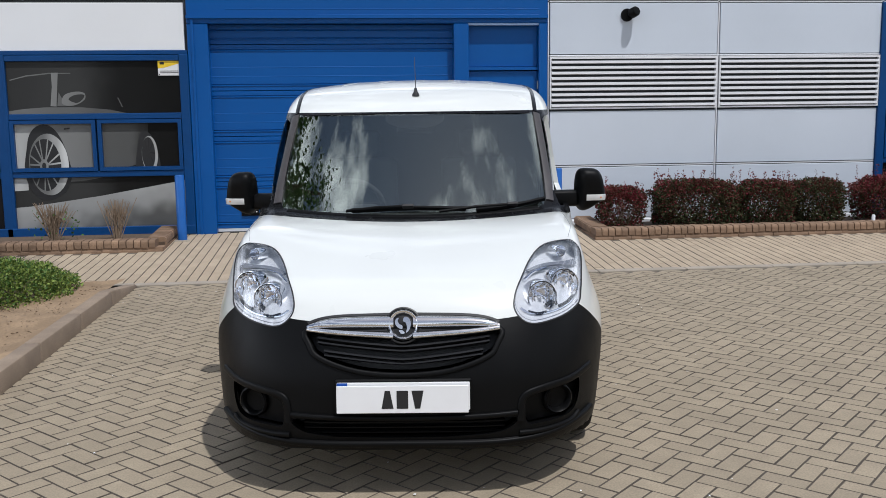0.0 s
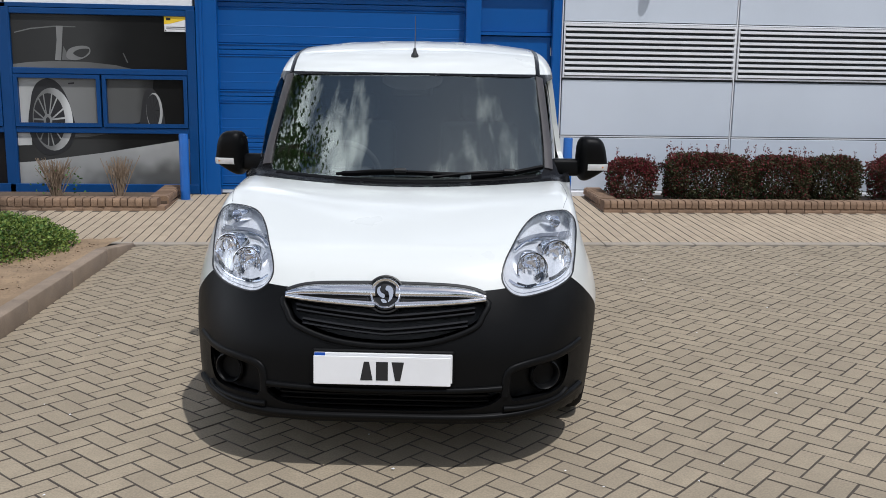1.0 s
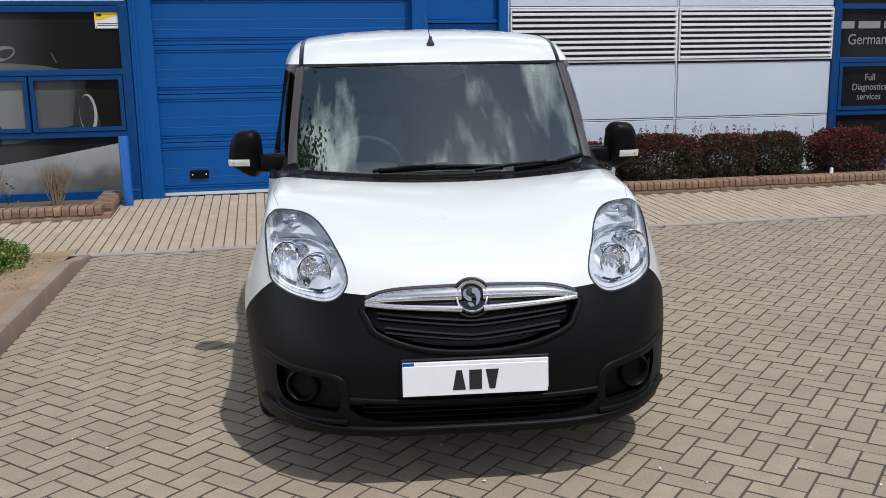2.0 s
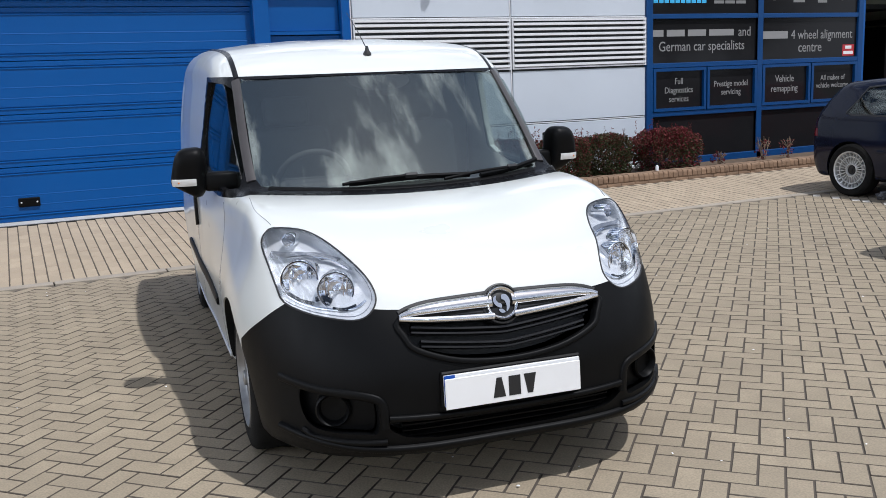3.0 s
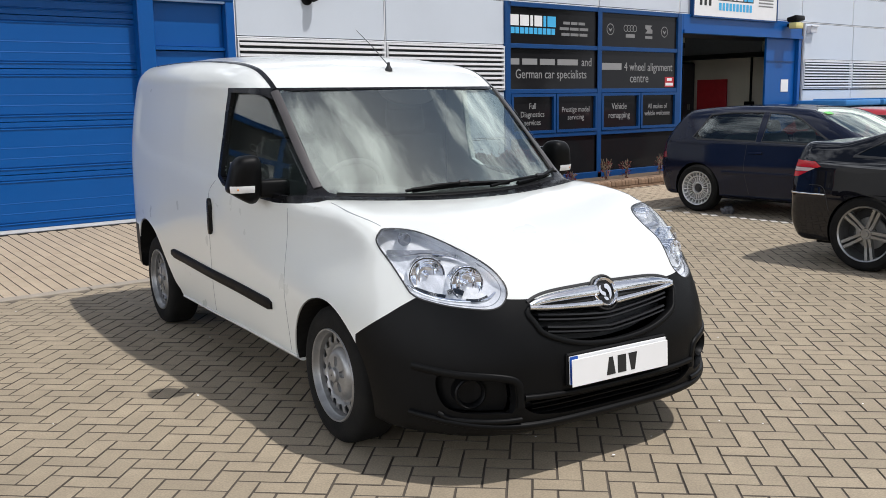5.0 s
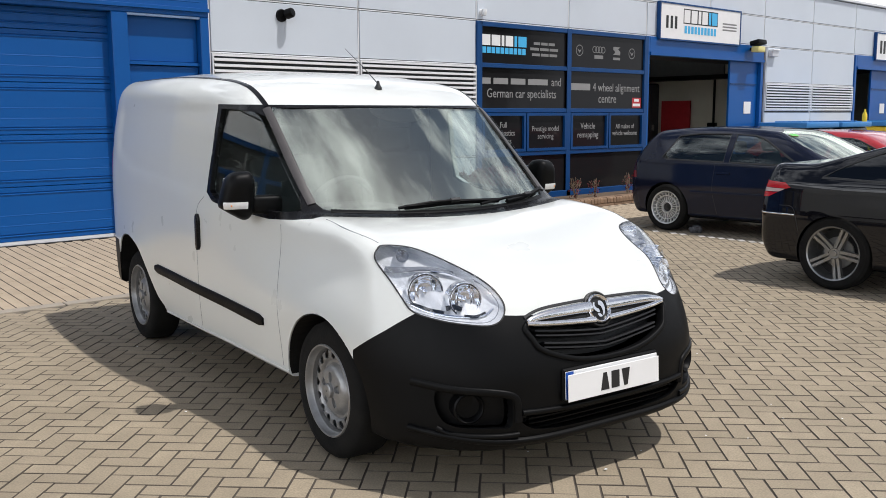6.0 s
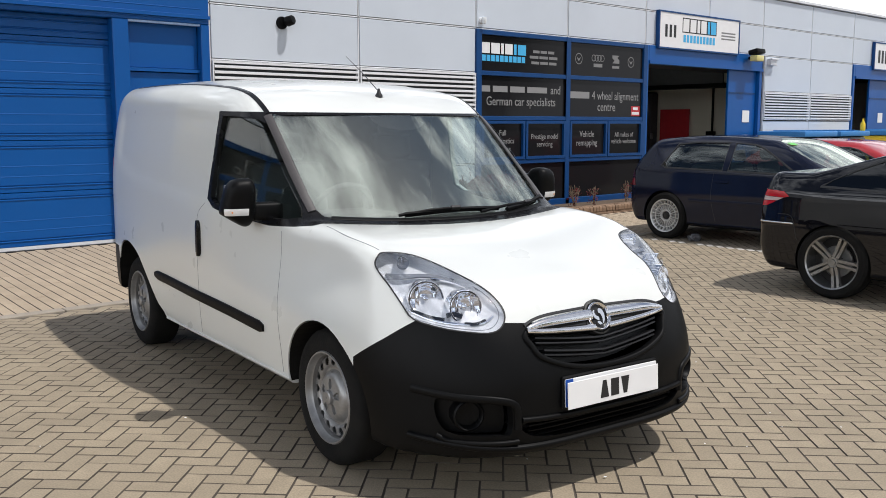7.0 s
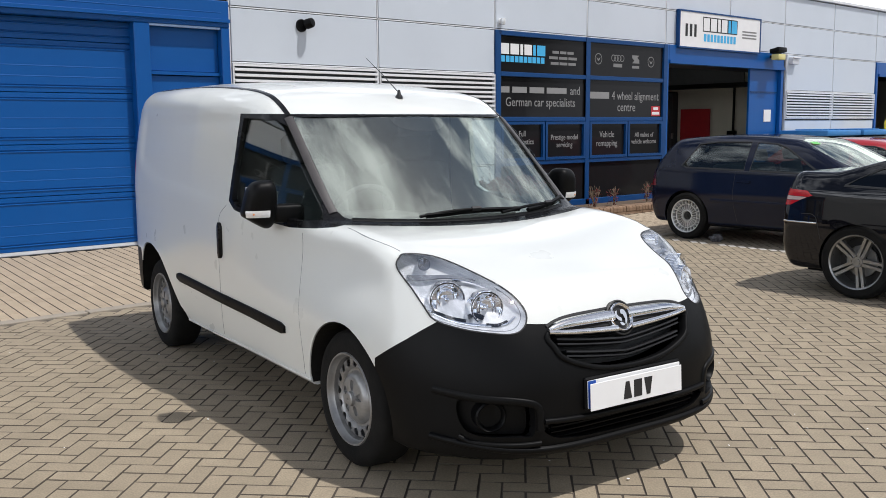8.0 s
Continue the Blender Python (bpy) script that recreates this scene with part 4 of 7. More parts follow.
part("underbody", under, M_RUBBER, van)


# ---- van details ----
def on_front(points, level=0.0, reach=2.0):
    return along(van_field, [(x, -0.45, z) for x, z in points], (0, 1, 0), reach, level)


def on_side(points, sign, level=0.0):
    return along(van_field, [(sign * 1.3, y, z) for y, z in points], (-sign, 0, 0), 1.0, level)


def on_roof(points, level=0.0):
    return along(van_field, [(x, y, 2.1) for x, y in points], (0, 0, -1), 1.5, level)


def facing(p, n, roll=0.0):
    """A pose at p whose -y axis points along n."""
    m = Vector(n).to_track_quat("-Y", "Z").to_matrix().to_4x4()
    return Matrix.Translation(Vector(p)) @ m


lens_skin = shell(van_field, (-0.95, -0.08, 0.6), (0.95, 0.9, 1.1), 0.025, 0.0015, -0.004)
for sign in (-1, 1):
    outline = LAMP if sign > 0 else mirrored(LAMP)
    thin_solid = as_mesh(prism(outline, lambda x, z: (x, FAR_F, z), lambda x, z: (x, FAR_B - 0.01, z)))
    # a dished housing behind the lens
    tub = bmesh.new()
    mid = np.array([sign * 0.63, 0.85])
    rings = []
    for share, level in ((1.0, -0.001), (0.965, -0.020), (0.87, -0.040), (0.6, -0.050), (0.3, -0.053), (0.1, -0.053)):
        q_, _ = on_front([tuple(mid + (np.array(o_) - mid) * share) for o_ in outline], level, 1.7)
        rings.append([tub.verts.new(v_) for v_ in q_])
    for ra, rb in zip(rings, rings[1:]):
        for i in range(len(ra)):
            j = (i + 1) % len(ra)
            tub.faces.new((ra[i], ra[j], rb[j], rb[i]))
    tub.faces.new(rings[-1])
    lamp = part("headlight", tub, M_LAMP_GREY, van, "clear headlight with two round reflectors", smooth=50)
    part("lens", cut(lens_skin, thin_solid, "INTERSECT"), M_CLEAR, lamp, smooth=60).visible_shadow = False
    p, n = on_front(outline, 0.0, 1.3)
    part("seal", ribbon(p, n, 0.006, 0.002, 0.003, True), M_INK, lamp)
    p2, n2 = on_front([(x * 0.985 + sign * 0.0095, z * 0.985 + 0.0128) for x, z in outline], -0.025, 1.3)
    part("inner_rim", ribbon(p2, n2, 0.012, 0.004, 0.006, True), M_LAMP_BAND, lamp, smooth=50)
    for x, z, r, turn in ((0.688, 0.828, 0.064, 24), (0.580, 0.801, 0.060, 18), (0.690, 0.953, 0.026, 26)):
        q, _ = on_front([(sign * x, z)], -0.012, 1.3)
        small = r < 0.04
        m = pose(q[0][0], q[0][1] + (0.006 if small else 0.036 if x > 0.65 else 0.020), z, -4, 0, sign * turn)
        bowl = part("reflector", lathe([(r * 1.06, 0.06), (r * 1.06, -0.004), (r * 1.02, -0.009), (r * 0.96, 0.0), (r * 0.86, 0.012), (r * 0.62, 0.021), (r * 0.32, 0.025), (r * 0.01, 0.026)], 40, "y"), M_REFLECT, lamp, smooth=40)
        bowl.matrix_basis = m
        if not small:
            part("groove", lathe([(r * 1.06, 0.04), (r * 1.06, -0.001), (r * 1.10, -0.001), (r * 1.10, 0.04)], 40, "y"), M_INK, lamp).matrix_basis = m
            part("outer_ring", lathe([(r * 1.10, 0.05), (r * 1.105, -0.005), (r * 1.14, -0.008), (r * 1.18, 0.002), (r * 1.20, 0.05)], 40, "y"), M_REFLECT, lamp, smooth=40).matrix_basis = m
            part("inner_step", lathe([(r * 0.62, 0.022), (r * 0.60, 0.012), (r * 0.54, 0.010), (r * 0.50, 0.022)], 32, "y"), M_REFLECT, lamp, smooth=30).matrix_basis = m
            flutes = bmesh.new()
            for k in range(-3, 4):
                h_ = r * math.sqrt(1 - (k / 4.2) ** 2) * 0.86
                merge(flutes, box(k * r * 0.22 - 0.0012, k * r * 0.22 + 0.0012, 0.004 + 0.008 * (1 - abs(k) / 4), 0.018, -h_, h_ if abs(k) > 1 else -h_ * 0.45))
            part("flutes", flutes, M_REFLECT, lamp).matrix_basis = m
        bulb = part("bulb", lathe([(0.001, -0.004), (r * 0.14, 0.0), (r * 0.17, 0.012), (r * 0.17, 0.022), (r * 0.3, 0.026)], 20, "y"), M_REFLECT if not small else M_LAMP_BAND, lamp, smooth=40)
        bulb.matrix_basis = m
    # grey bands across the housing, and a bright ledge along its foot
    for line, wide, mat in (([(0.535, 0.885), (0.60, 0.902), (0.68, 0.908), (0.765, 0.902)], 0.026, M_LAMP_BAND), ([(0.51, 0.862), (0.56, 0.886), (0.62, 0.897)], 0.012, M_REFLECT),
                            ([(0.485, 0.765), (0.53, 0.742), (0.62, 0.738), (0.70, 0.752), (0.755, 0.785)], 0.010, M_REFLECT), ([(0.60, 0.765), (0.625, 0.775), (0.65, 0.768)], 0.018, M_PLASTIC), ([(0.622, 0.880), (0.640, 0.872), (0.652, 0.862)], 0.022, M_PLASTIC),
                            ([(0.66, 0.752), (0.70, 0.760), (0.745, 0.782)], 0.016, M_PLASTIC), ([(0.52, 0.750), (0.56, 0.738), (0.60, 0.740)], 0.012, M_PLASTIC)):
        p3, n3 = on_front(flowing([(sign * x, z) for x, z in line], 6), -0.032, 1.5)
        part("lamp_trim", ribbon(p3, n3, wide, 0.002, 0.006), mat, lamp, smooth=50)

# grille
dark_back = shell(van_field, (-0.95, -0.08, 0.2), (0.95, 0.9, 0.85), 0.03, -0.075, -0.085)
grille = part("grille", cut(dark_back, openings["grille"], "INTERSECT"), M_INK, van, "black grille with a chrome bar and a round badge", smooth=50)
p, n = on_front(GRILLE)
part("surround", ribbon(p, n, 0.022, 0.010, 0.03, True), M_PLASTIC, grille, smooth=50)
for low, high, reach in ((0.630, 0.664, 0.350), (0.582, 0.616, 0.322)):
    xs = np.linspace(-reach, reach, 33)
    for lift, wide, out in ((0.0, 0.012, 0.024), (-0.016, 0.010, 0.018)):
        p, n = on_front([(x, low + lift + (high - low) * (abs(x) / reach) ** 1.25) for x in xs], -0.030)
        part("slat", ribbon(p, n, wide, out, 0.02), M_GRILLE, grille, smooth=50)
for sign in (-1, 1):
    xs = np.linspace(0.040, 0.392, 26)
    k = (xs - 0.040) / 0.352
    p, n = on_front([(sign * x, 0.732 - 0.003 * a - 0.018 * a ** 6) for x, a in zip(xs, k)], 0.004)
    part("chrome_bar", ribbon(p, n, (0.047 - 0.012 * k - 0.020 * k ** 6), 0.016, 0.02), M_CHROME, grille, smooth=60)
    p, n = on_front([(sign * x, 0.681 + 0.018 * a + 0.006 * a ** 4) for x, a in zip(xs, k)], 0.004)
    part("chrome_strip", ribbon(p, n, 0.026 - 0.007 * k, 0.014, 0.02), M_CHROME, grille, smooth=60)
    p, n = on_front([(sign * x, 0.712) for x in (0.345, 0.36, 0.375, 0.392)], 0.003)
    part("chrome_end", ribbon(p, n, np.array([0.006, 0.020, 0.024, 0.016]), 0.014, 0.02), M_CHROME, grille, smooth=60)
    p, n = on_front([(sign * x, 0.760 - 0.006 * a - 0.028 * a ** 6) for x, a in zip(xs, k)], 0.0)
    part("top_seal", ribbon(p, n, 0.012, 0.006, 0.01), M_INK, grille)
    p, n = on_front([(sign * x, 0.7035 + 0.008 * a) for x, a in zip(xs[:-3], k)], 0.0)
    part("slot", ribbon(p, n, 0.018 - 0.010 * k[:-3], 0.002, 0.01), M_INK, grille)
q, nq = on_front([(0.0, 0.717)], 0.0)
badge = part("badge", lathe([(0.076, 0.03), (0.076, -0.010), (0.070, -0.012), (0.068, -0.004)], 48, "y"), M_INK, grille, "round chrome badge", smooth=40)
badge.matrix_basis = pose(0, q[0][1] + 0.004, 0.717, -24)
part("ring", lathe([(0.064, 0.0), (0.064, -0.016), (0.058, -0.023), (0.050, -0.018), (0.047, -0.004)], 48, "y"), M_CHROME, grille, smooth=50).matrix_basis = badge.matrix_basis
part("badge_field", lathe([(0.048, -0.006), (0.03, -0.010), (0.001, -0.011)], 40, "y"), M_GRILLE, grille, smooth=60).matrix_basis = badge.matrix_basis
for outline in ([(0.004, 0.036), (0.024, 0.034), (0.036, 0.010), (0.030, -0.022), (0.014, -0.038), (0.018, -0.014), (0.012, 0.010), (0.000, 0.018)],
                [(-0.036, 0.026), (-0.022, 0.034), (-0.026, 0.018), (-0.018, 0.004), (-0.004, -0.004), (-0.006, -0.020), (-0.026, -0.012), (-0.038, 0.006)],
                [(-0.020, -0.026), (-0.004, -0.026), (0.008, -0.040), (-0.010, -0.042)]):
    shape = prism(rounded([(0.86 * a, 0.86 * b) for a, b in outline], 4), lambda x, z: (x, -0.017, z), lambda x, z: (x, -0.006, z))
    part("badge_shape", shape, M_CHROME, grille, smooth=40).matrix_basis = badge.matrix_basis

# lower intake, fog recesses, ridges of the bumper
intake = part("lower_intake", cut(dark_back, openings["intake"], "INTERSECT"), M_INK, van, smooth=50)
for z in (0.287, 0.308, 0.329):
    p, n = on_front([(x, z) for x in np.linspace(-0.41, 0.41, 25)], -0.032)
    part("slat", ribbon(p, n, 0.008, 0.014, 0.01), M_PLASTIC, intake)
fog_back = shell(van_field, (-0.95, -0.08, 0.2), (0.95, 0.9, 0.6), 0.03, -0.050, -0.060)
for sign in (-1, 1):
    fog = part("fog_recess", cut(fog_back, openings["fog_a" if sign > 0 else "fog_b"], "INTERSECT"), M_PLASTIC, van, smooth=50)
    q, nq = on_front([(sign * 0.630, 0.388)], -0.048)
    m = facing(q[0], (sign * 0.35, -1, 0))
    part("fog_blank", lathe([(0.066, 0.03), (0.064, -0.030), (0.058, -0.036), (0.052, -0.030), (0.047, -0.006), (0.001, -0.004)], 36, "y"), M_PLASTIC, fog, smooth=40).matrix_basis = m
    p, n = on_front(flowing([(sign * 0.795, 0.485), (sign * 0.70, 0.467), (sign * 0.58, 0.457), (sign * 0.50, 0.438), (sign * 0.478, 0.40), (sign * 0.475, 0.33)], 6))
    part("brow", ribbon(p, n, 0.030, 0.009, 0.01), M_PLASTIC, bumper, smooth=60)
    p, n = on_front(flowing([(sign * 0.735, 0.305), (sign * 0.69, 0.282), (sign * 0.56, 0.276), (sign * 0.47, 0.278)], 6))
    part("lower_brow", ribbon(p, n, 0.020, 0.012, 0.01), M_PLASTIC, bumper, smooth=60)
p, n = on_front([(x, 0.366 - 0.012 * (1 - (x / 0.46) ** 2)) for x in np.linspace(-0.46, 0.46, 31)])
part("ridge", ribbon(p, n, 0.022, 0.014, 0.01), M_PLASTIC, bumper, smooth=60)
p, n = on_front([(x, 0.243 + 0.05 * (x / 0.8) ** 4) for x in np.linspace(-0.80, 0.80, 45)])
part("chin_lip", ribbon(p, n, 0.026, 0.016, 0.02), M_PLASTIC, bumper, smooth=60)

# number plate: a card over an older plate
q, nq = on_front([(0.0, 0.45)])
PY = q[0][1] - 0.012
plate = part("number_plate", box(-0.268, 0.268, -0.004, 0.0, -0.0575, 0.0575, 0.003, 1), M_WHITE_PLATE, van, "white number plate")
plate.matrix_basis = pose(0.0, PY, 0.450, -3)
part("plate_holder", box(-0.276, 0.276, 0.001, 0.03, -0.064, 0.068, 0.006, 1), M_PLASTIC, plate)
part("blue_band", box(-0.2665, -0.225, -0.0055, -0.0042, -0.056, 0.056), M_EU_BLUE, plate)
part("foam_pad", box(-0.15, 0.20, -0.0155, -0.0058, -0.03, 0.03), M_INK, plate)
card = part("card", box(-0.268, 0.262, -0.020, -0.016, -0.065, 0.047, 0.0018, 1), M_WHITE_PLATE, plate, "white card with black lettering")
for cx, low, high in ((-0.063, 0.024, 0.010), (-0.003, 0.023, 0.023), (0.058, 0.010, 0.024)):
    part("lettering", prism([(cx - low, -0.046), (cx + low, -0.046), (cx + high, 0.027), (cx - high, 0.027)], lambda x, z: (x, -0.0215, z), lambda x, z: (x, -0.0202, z)), M_INK, plate)

# mirrors
def mirror_field(x, y, z):
    """A housing with an upright inner edge, an outer edge that leans in upwards and a tucked underside."""
    outer = 0.094 - 0.22 * np.clip(z + 0.035, 0, 0.2) - 1.5 * np.clip(-0.055 - z, 0, 0.1)
    inner = 0.078 - 0.5 * np.clip(-0.08 - z, 0, 0.1)
    mid_, half_ = (inner - outer) / 2, (inner + outer) / 2
    return (np.abs((x - mid_) / half_) ** 3.6 + np.abs((y + 0.02 * (z / 0.12)) / 0.078) ** 2.4 + np.abs((z - 0.06 * (x - 0.05)) / 0.122) ** 4.2) ** (1 / 3.4) * 0.09 - 0.09


for sign in (-1, 1):
    mp, mf = skin(mirror_field, (-0.13, -0.13, -0.16), (0.13, 0.13, 0.16), 0.012)
    me = bpy.data.meshes.new("tmp")
    me.from_pydata((mp * [-sign, 1, 1]).tolist(), [], (mf if sign < 0 else mf[:, ::-1]).tolist())
    mir = part("door_mirror", me, M_PLASTIC, van, "black door mirror with a clear indicator strip", smooth=60)
    mir.matrix_basis = pose(sign * 0.977, 1.645, 1.151, 0, 0, sign * 8)
    ws = np.linspace(-0.082, 0.030, 12)
    p, n = along(mirror_field, [(w, -0.3, -0.043) for w in ws], (0, 1, 0), 0.5)
    p[:, 0] *= -sign
    n[:, 0] *= -sign
    part("indicator", ribbon(p, n, 0.034, 0.004, 0.004), M_LAMP_GREY, mir, "clear indicator lens", smooth=60)
    part("amber_bulb", box(-0.004, 0.004, -0.003, 0.0, -0.004, 0.004, 0.001, 1), M_ORANGE, mir).matrix_basis = pose(p[3][0], p[3][1] - 0.004, -0.043)
    arm = box(min(0, -sign * 0.16), max(0, -sign * 0.16), -0.045, 0.045, -0.095, -0.004, 0.02, 3)
    part("arm", arm, M_PLASTIC, mir, smooth=50).location = (-sign * 0.06, 0.01, 0)
    part("mirror_glass", box(-0.055, 0.055, 0.066, 0.071, -0.075, 0.085, 0.004, 1), M_CHROME, mir)

# handles, mouldings, panel gaps
for sign in (-1, 1):
    p, n = on_side(flowing([(2.402, 0.79), (2.402, 0.84), (2.400, 0.94), (2.395, 0.995)], 6), sign)
    k = np.linspace(-1, 1, len(p))
    hnd = part("door_handle", ribbon(p, n, 0.058 * np.sqrt(np.maximum(1 - k ** 4, 0.12)), 0.016, 0.004), M_GLOSS_BLACK, van, "black upright door handle", smooth=60)
    ys = np.linspace(1.555, 3.19, 36)
    p, n = on_side([(y, 0.525 + 0.057 * (y - 1.555) / 1.635) for y in ys], sign)
    k = np.linspace(-1, 1, 36)
    part("side_moulding", ribbon(p, n, 0.058 * np.minimum(1, 0.6 + (1 - np.abs(k)) * 12), 0.012, 0.004), M_PLASTIC, van, "black side moulding", smooth=60)
    for line in (flowing([(1.43, 1.02), (1.42, 0.84), (1.385, 0.62), (1.365, 0.46), (1.365, 0.34)], 8), flowing([(2.315, 1.10), (2.41, 1.02), (2.435, 0.85), (2.43, 0.6), (2.43, 0.34)], 8)):
        p, n = on_side(line, sign)
        part("panel_gap", ribbon(p, n, 0.0022, 0.0010, 0.002, round_top=False), M_LAMP_BAND, body)
    p, n = on_roof(flowing([(sign * 0.742, 0.70), (sign * 0.775, 0.88), (sign * 0.768, 1.12)], 8))
    part("panel_gap", ribbon(p, n, 0.0018, 0.0008, 0.002, round_top=False), M_LAMP_BAND, body)
    p, n = on_roof(flowing([(sign * 0.697, 1.90), (sign * 0.699, 2.05), (sign * 0.700, 2.25), (sign * 0.702, 2.5), (sign * 0.70, 3.2), (sign * 0.69, 4.1)], 8))
    part("roof_strip", ribbon(p, n, 0.026, 0.003, 0.002), M_GLOSS_BLACK, van, "dark roof strip", smooth=50)
    p, n = on_side([(y, 0.322 - 0.006 * (y - 1.3) / 1.7) for y in np.linspace(1.30, 3.06, 30)], sign)
    part("sill_flange", ribbon(p, n, 0.014, 0.006, 0.004), M_WHITE_PAINT, body, smooth=60)
    p, n = on_side(flowing([(4.330, 0.90), (4.322, 1.05), (4.312, 1.30)], 8), sign)
    part("tail_lamp", ribbon(p, n, 0.034, 0.006, 0.004), M_TAIL, van, "red tail lamp", smooth=50)

# wipers
for blade, pivot in (([(-0.31, 1.080), (-0.02, 1.092), (0.275, 1.084)], (-0.34, 1.078)), ([(0.33, 1.074), (0.514, 1.090), (0.690, 1.118)], (0.14, 1.074))):
    p, n = on_front(flowing(blade, 6), 0.0, 3.0)
    wip = part("wiper", ribbon(p, n, 0.020, 0.024, -0.004), M_PLASTIC, van, "black windscreen wiper", smooth=50)
    mid = len(p) // 2
    a, na = on_front([pivot], 0.0, 3.0)
    part("arm", tube([Vector(a[0]) + Vector(na[0]) * 0.012, (Vector(a[0]) + Vector(p[mid])) / 2 + Vector(n[mid]) * 0.028, Vector(p[mid]) + Vector(n[mid]) * 0.026], 0.008, 8), M_PLASTIC, wip, smooth=50)
    part("joint", box(-0.03, 0.03, -0.012, 0.012, -0.009, 0.009, 0.004, 2), M_INK, wip).matrix_basis = facing(Vector(p[mid]) + Vector(n[mid]) * 0.026, n[mid])

# matt trim down both sides of the windscreen
for sign in (-1, 1):
    p, n = on_front(flowing([(sign * 0.727, 1.115), (sign * 0.727, 1.2), (sign * 0.722, 1.32), (sign * 0.712, 1.46), (sign * 0.703, 1.578)], 8), 0.0, 3.0)
    part("pillar_trim", ribbon(p, n, 0.043, 0.007, 0.007), M_PILLAR, van, "grey plastic pillar trim", smooth=50)

# pressed ribs of the roof
for x in (-0.46, -0.23, 0.0, 0.23, 0.46):
    p, n = on_roof([(x, y) for y in np.linspace(2.35, 4.15, 22)])
    k = np.linspace(-1, 1, 22)
    part("roof_rib", ribbon(p, n, 0.085 * np.sqrt(np.maximum(1 - k ** 8, 0.05)), 0.0025, 0.006), M_WHITE_PAINT, body, smooth=70)
# aerial
q, nq = on_roof([(0.0, 1.922)])
aerial = part("aerial", lathe([(0.022, -0.004), (0.021, 0.008), (0.012, 0.022), (0.007, 0.045), (0.001, 0.046)], 20, "z"), M_INK, van, "black roof aerial", smooth=40)
aerial.location = q[0]
part("rod", tube([(0, 0.004, 0.03), (-0.008, 0.17, 0.14), (-0.018, 0.345, 0.245)], 0.0030, 8, 0.45), M_INK, aerial)

# cab
cab = box(-0.70, 0.70, 1.16, 1.62, 0.70, 1.035, 0.05, 3)
for v in cab.verts:
    if v.co.z > 0.9 and v.co.y < 1.35:
        v.co.z += 0.01
part("dashboard", cab, M_CABIN, van, smooth=50)
part("instrument_hood", box(-0.56, -0.20, 1.36, 1.62, 1.00, 1.085, 0.03, 3), M_CABIN, van, smooth=50)
# black scuttle panel at the foot of the windscreen
p, n = on_front([(x, 1.062 + 0.020 * (x / 0.62) ** 2) for x in np.linspace(-0.66, 0.66, 27)], 0.0, 3.0)
part("scuttle", ribbon(p, n, 0.026, 0.004, 0.006), M_PLASTIC, van, "black plastic scuttle", smooth=60)
wheel = part("steering_wheel", tube([(0.185 * math.cos(t), 0, 0.185 * math.sin(t)) for t in np.linspace(0, 2 * math.pi, 33)], 0.016, 10), M_CABIN, van, smooth=60)
wheel.matrix_basis = pose(-0.37, 1.72, 1.05, 28)
part("hub", box(-0.16, 0.16, -0.03, 0.02, -0.03, 0.03, 0.012, 2), M_CABIN, wheel)
for x in (-0.38, 0.38):
    seat = part("seat", box(x - 0.25, x + 0.25, 1.80, 2.28, 0.55, 0.74, 0.05, 3), M_CABIN_PALE, van, "grey cab seat", smooth=50)
    part("backrest", merge(box(-0.24, 0.24, -0.07, 0.07, 0, 0.62, 0.05, 3), box(-0.13, 0.13, -0.05, 0.05, 0.63, 0.80, 0.04, 3)), M_CABIN_PALE, seat, smooth=50).matrix_basis = pose(x, 2.26, 0.70, -12)
part("bulkhead", box(-0.79, 0.79, 2.56, 2.59, 0.32, 1.60), M_CABIN, van)
part("cab_floor", box(-0.80, 0.80, 0.80, 2.46, 0.34, 0.40), M_CABIN, van)
part("rear_view_mirror", box(-0.11, 0.11, 1.74, 1.77, 1.47, 1.53, 0.014, 2), M_CABIN, van)
fr_p = as_mesh(prism([(-0.165, 1.58), (0.165, 1.58)] + [(0.165 * math.cos(t), 1.555 - 0.055 * math.sin(t)) for t in np.linspace(0.1, math.pi - 0.1, 15)], lambda x, z: (x, 0.9, z), lambda x, z: (x, 2.2, z)))
part("mirror_patch", cut(shell(van_field, (-0.4, 1.2, 1.3), (0.4, 2.2, 1.75), 0.03, -0.012, -0.014), fr_p, "INTERSECT"), M_RUBBER, van)


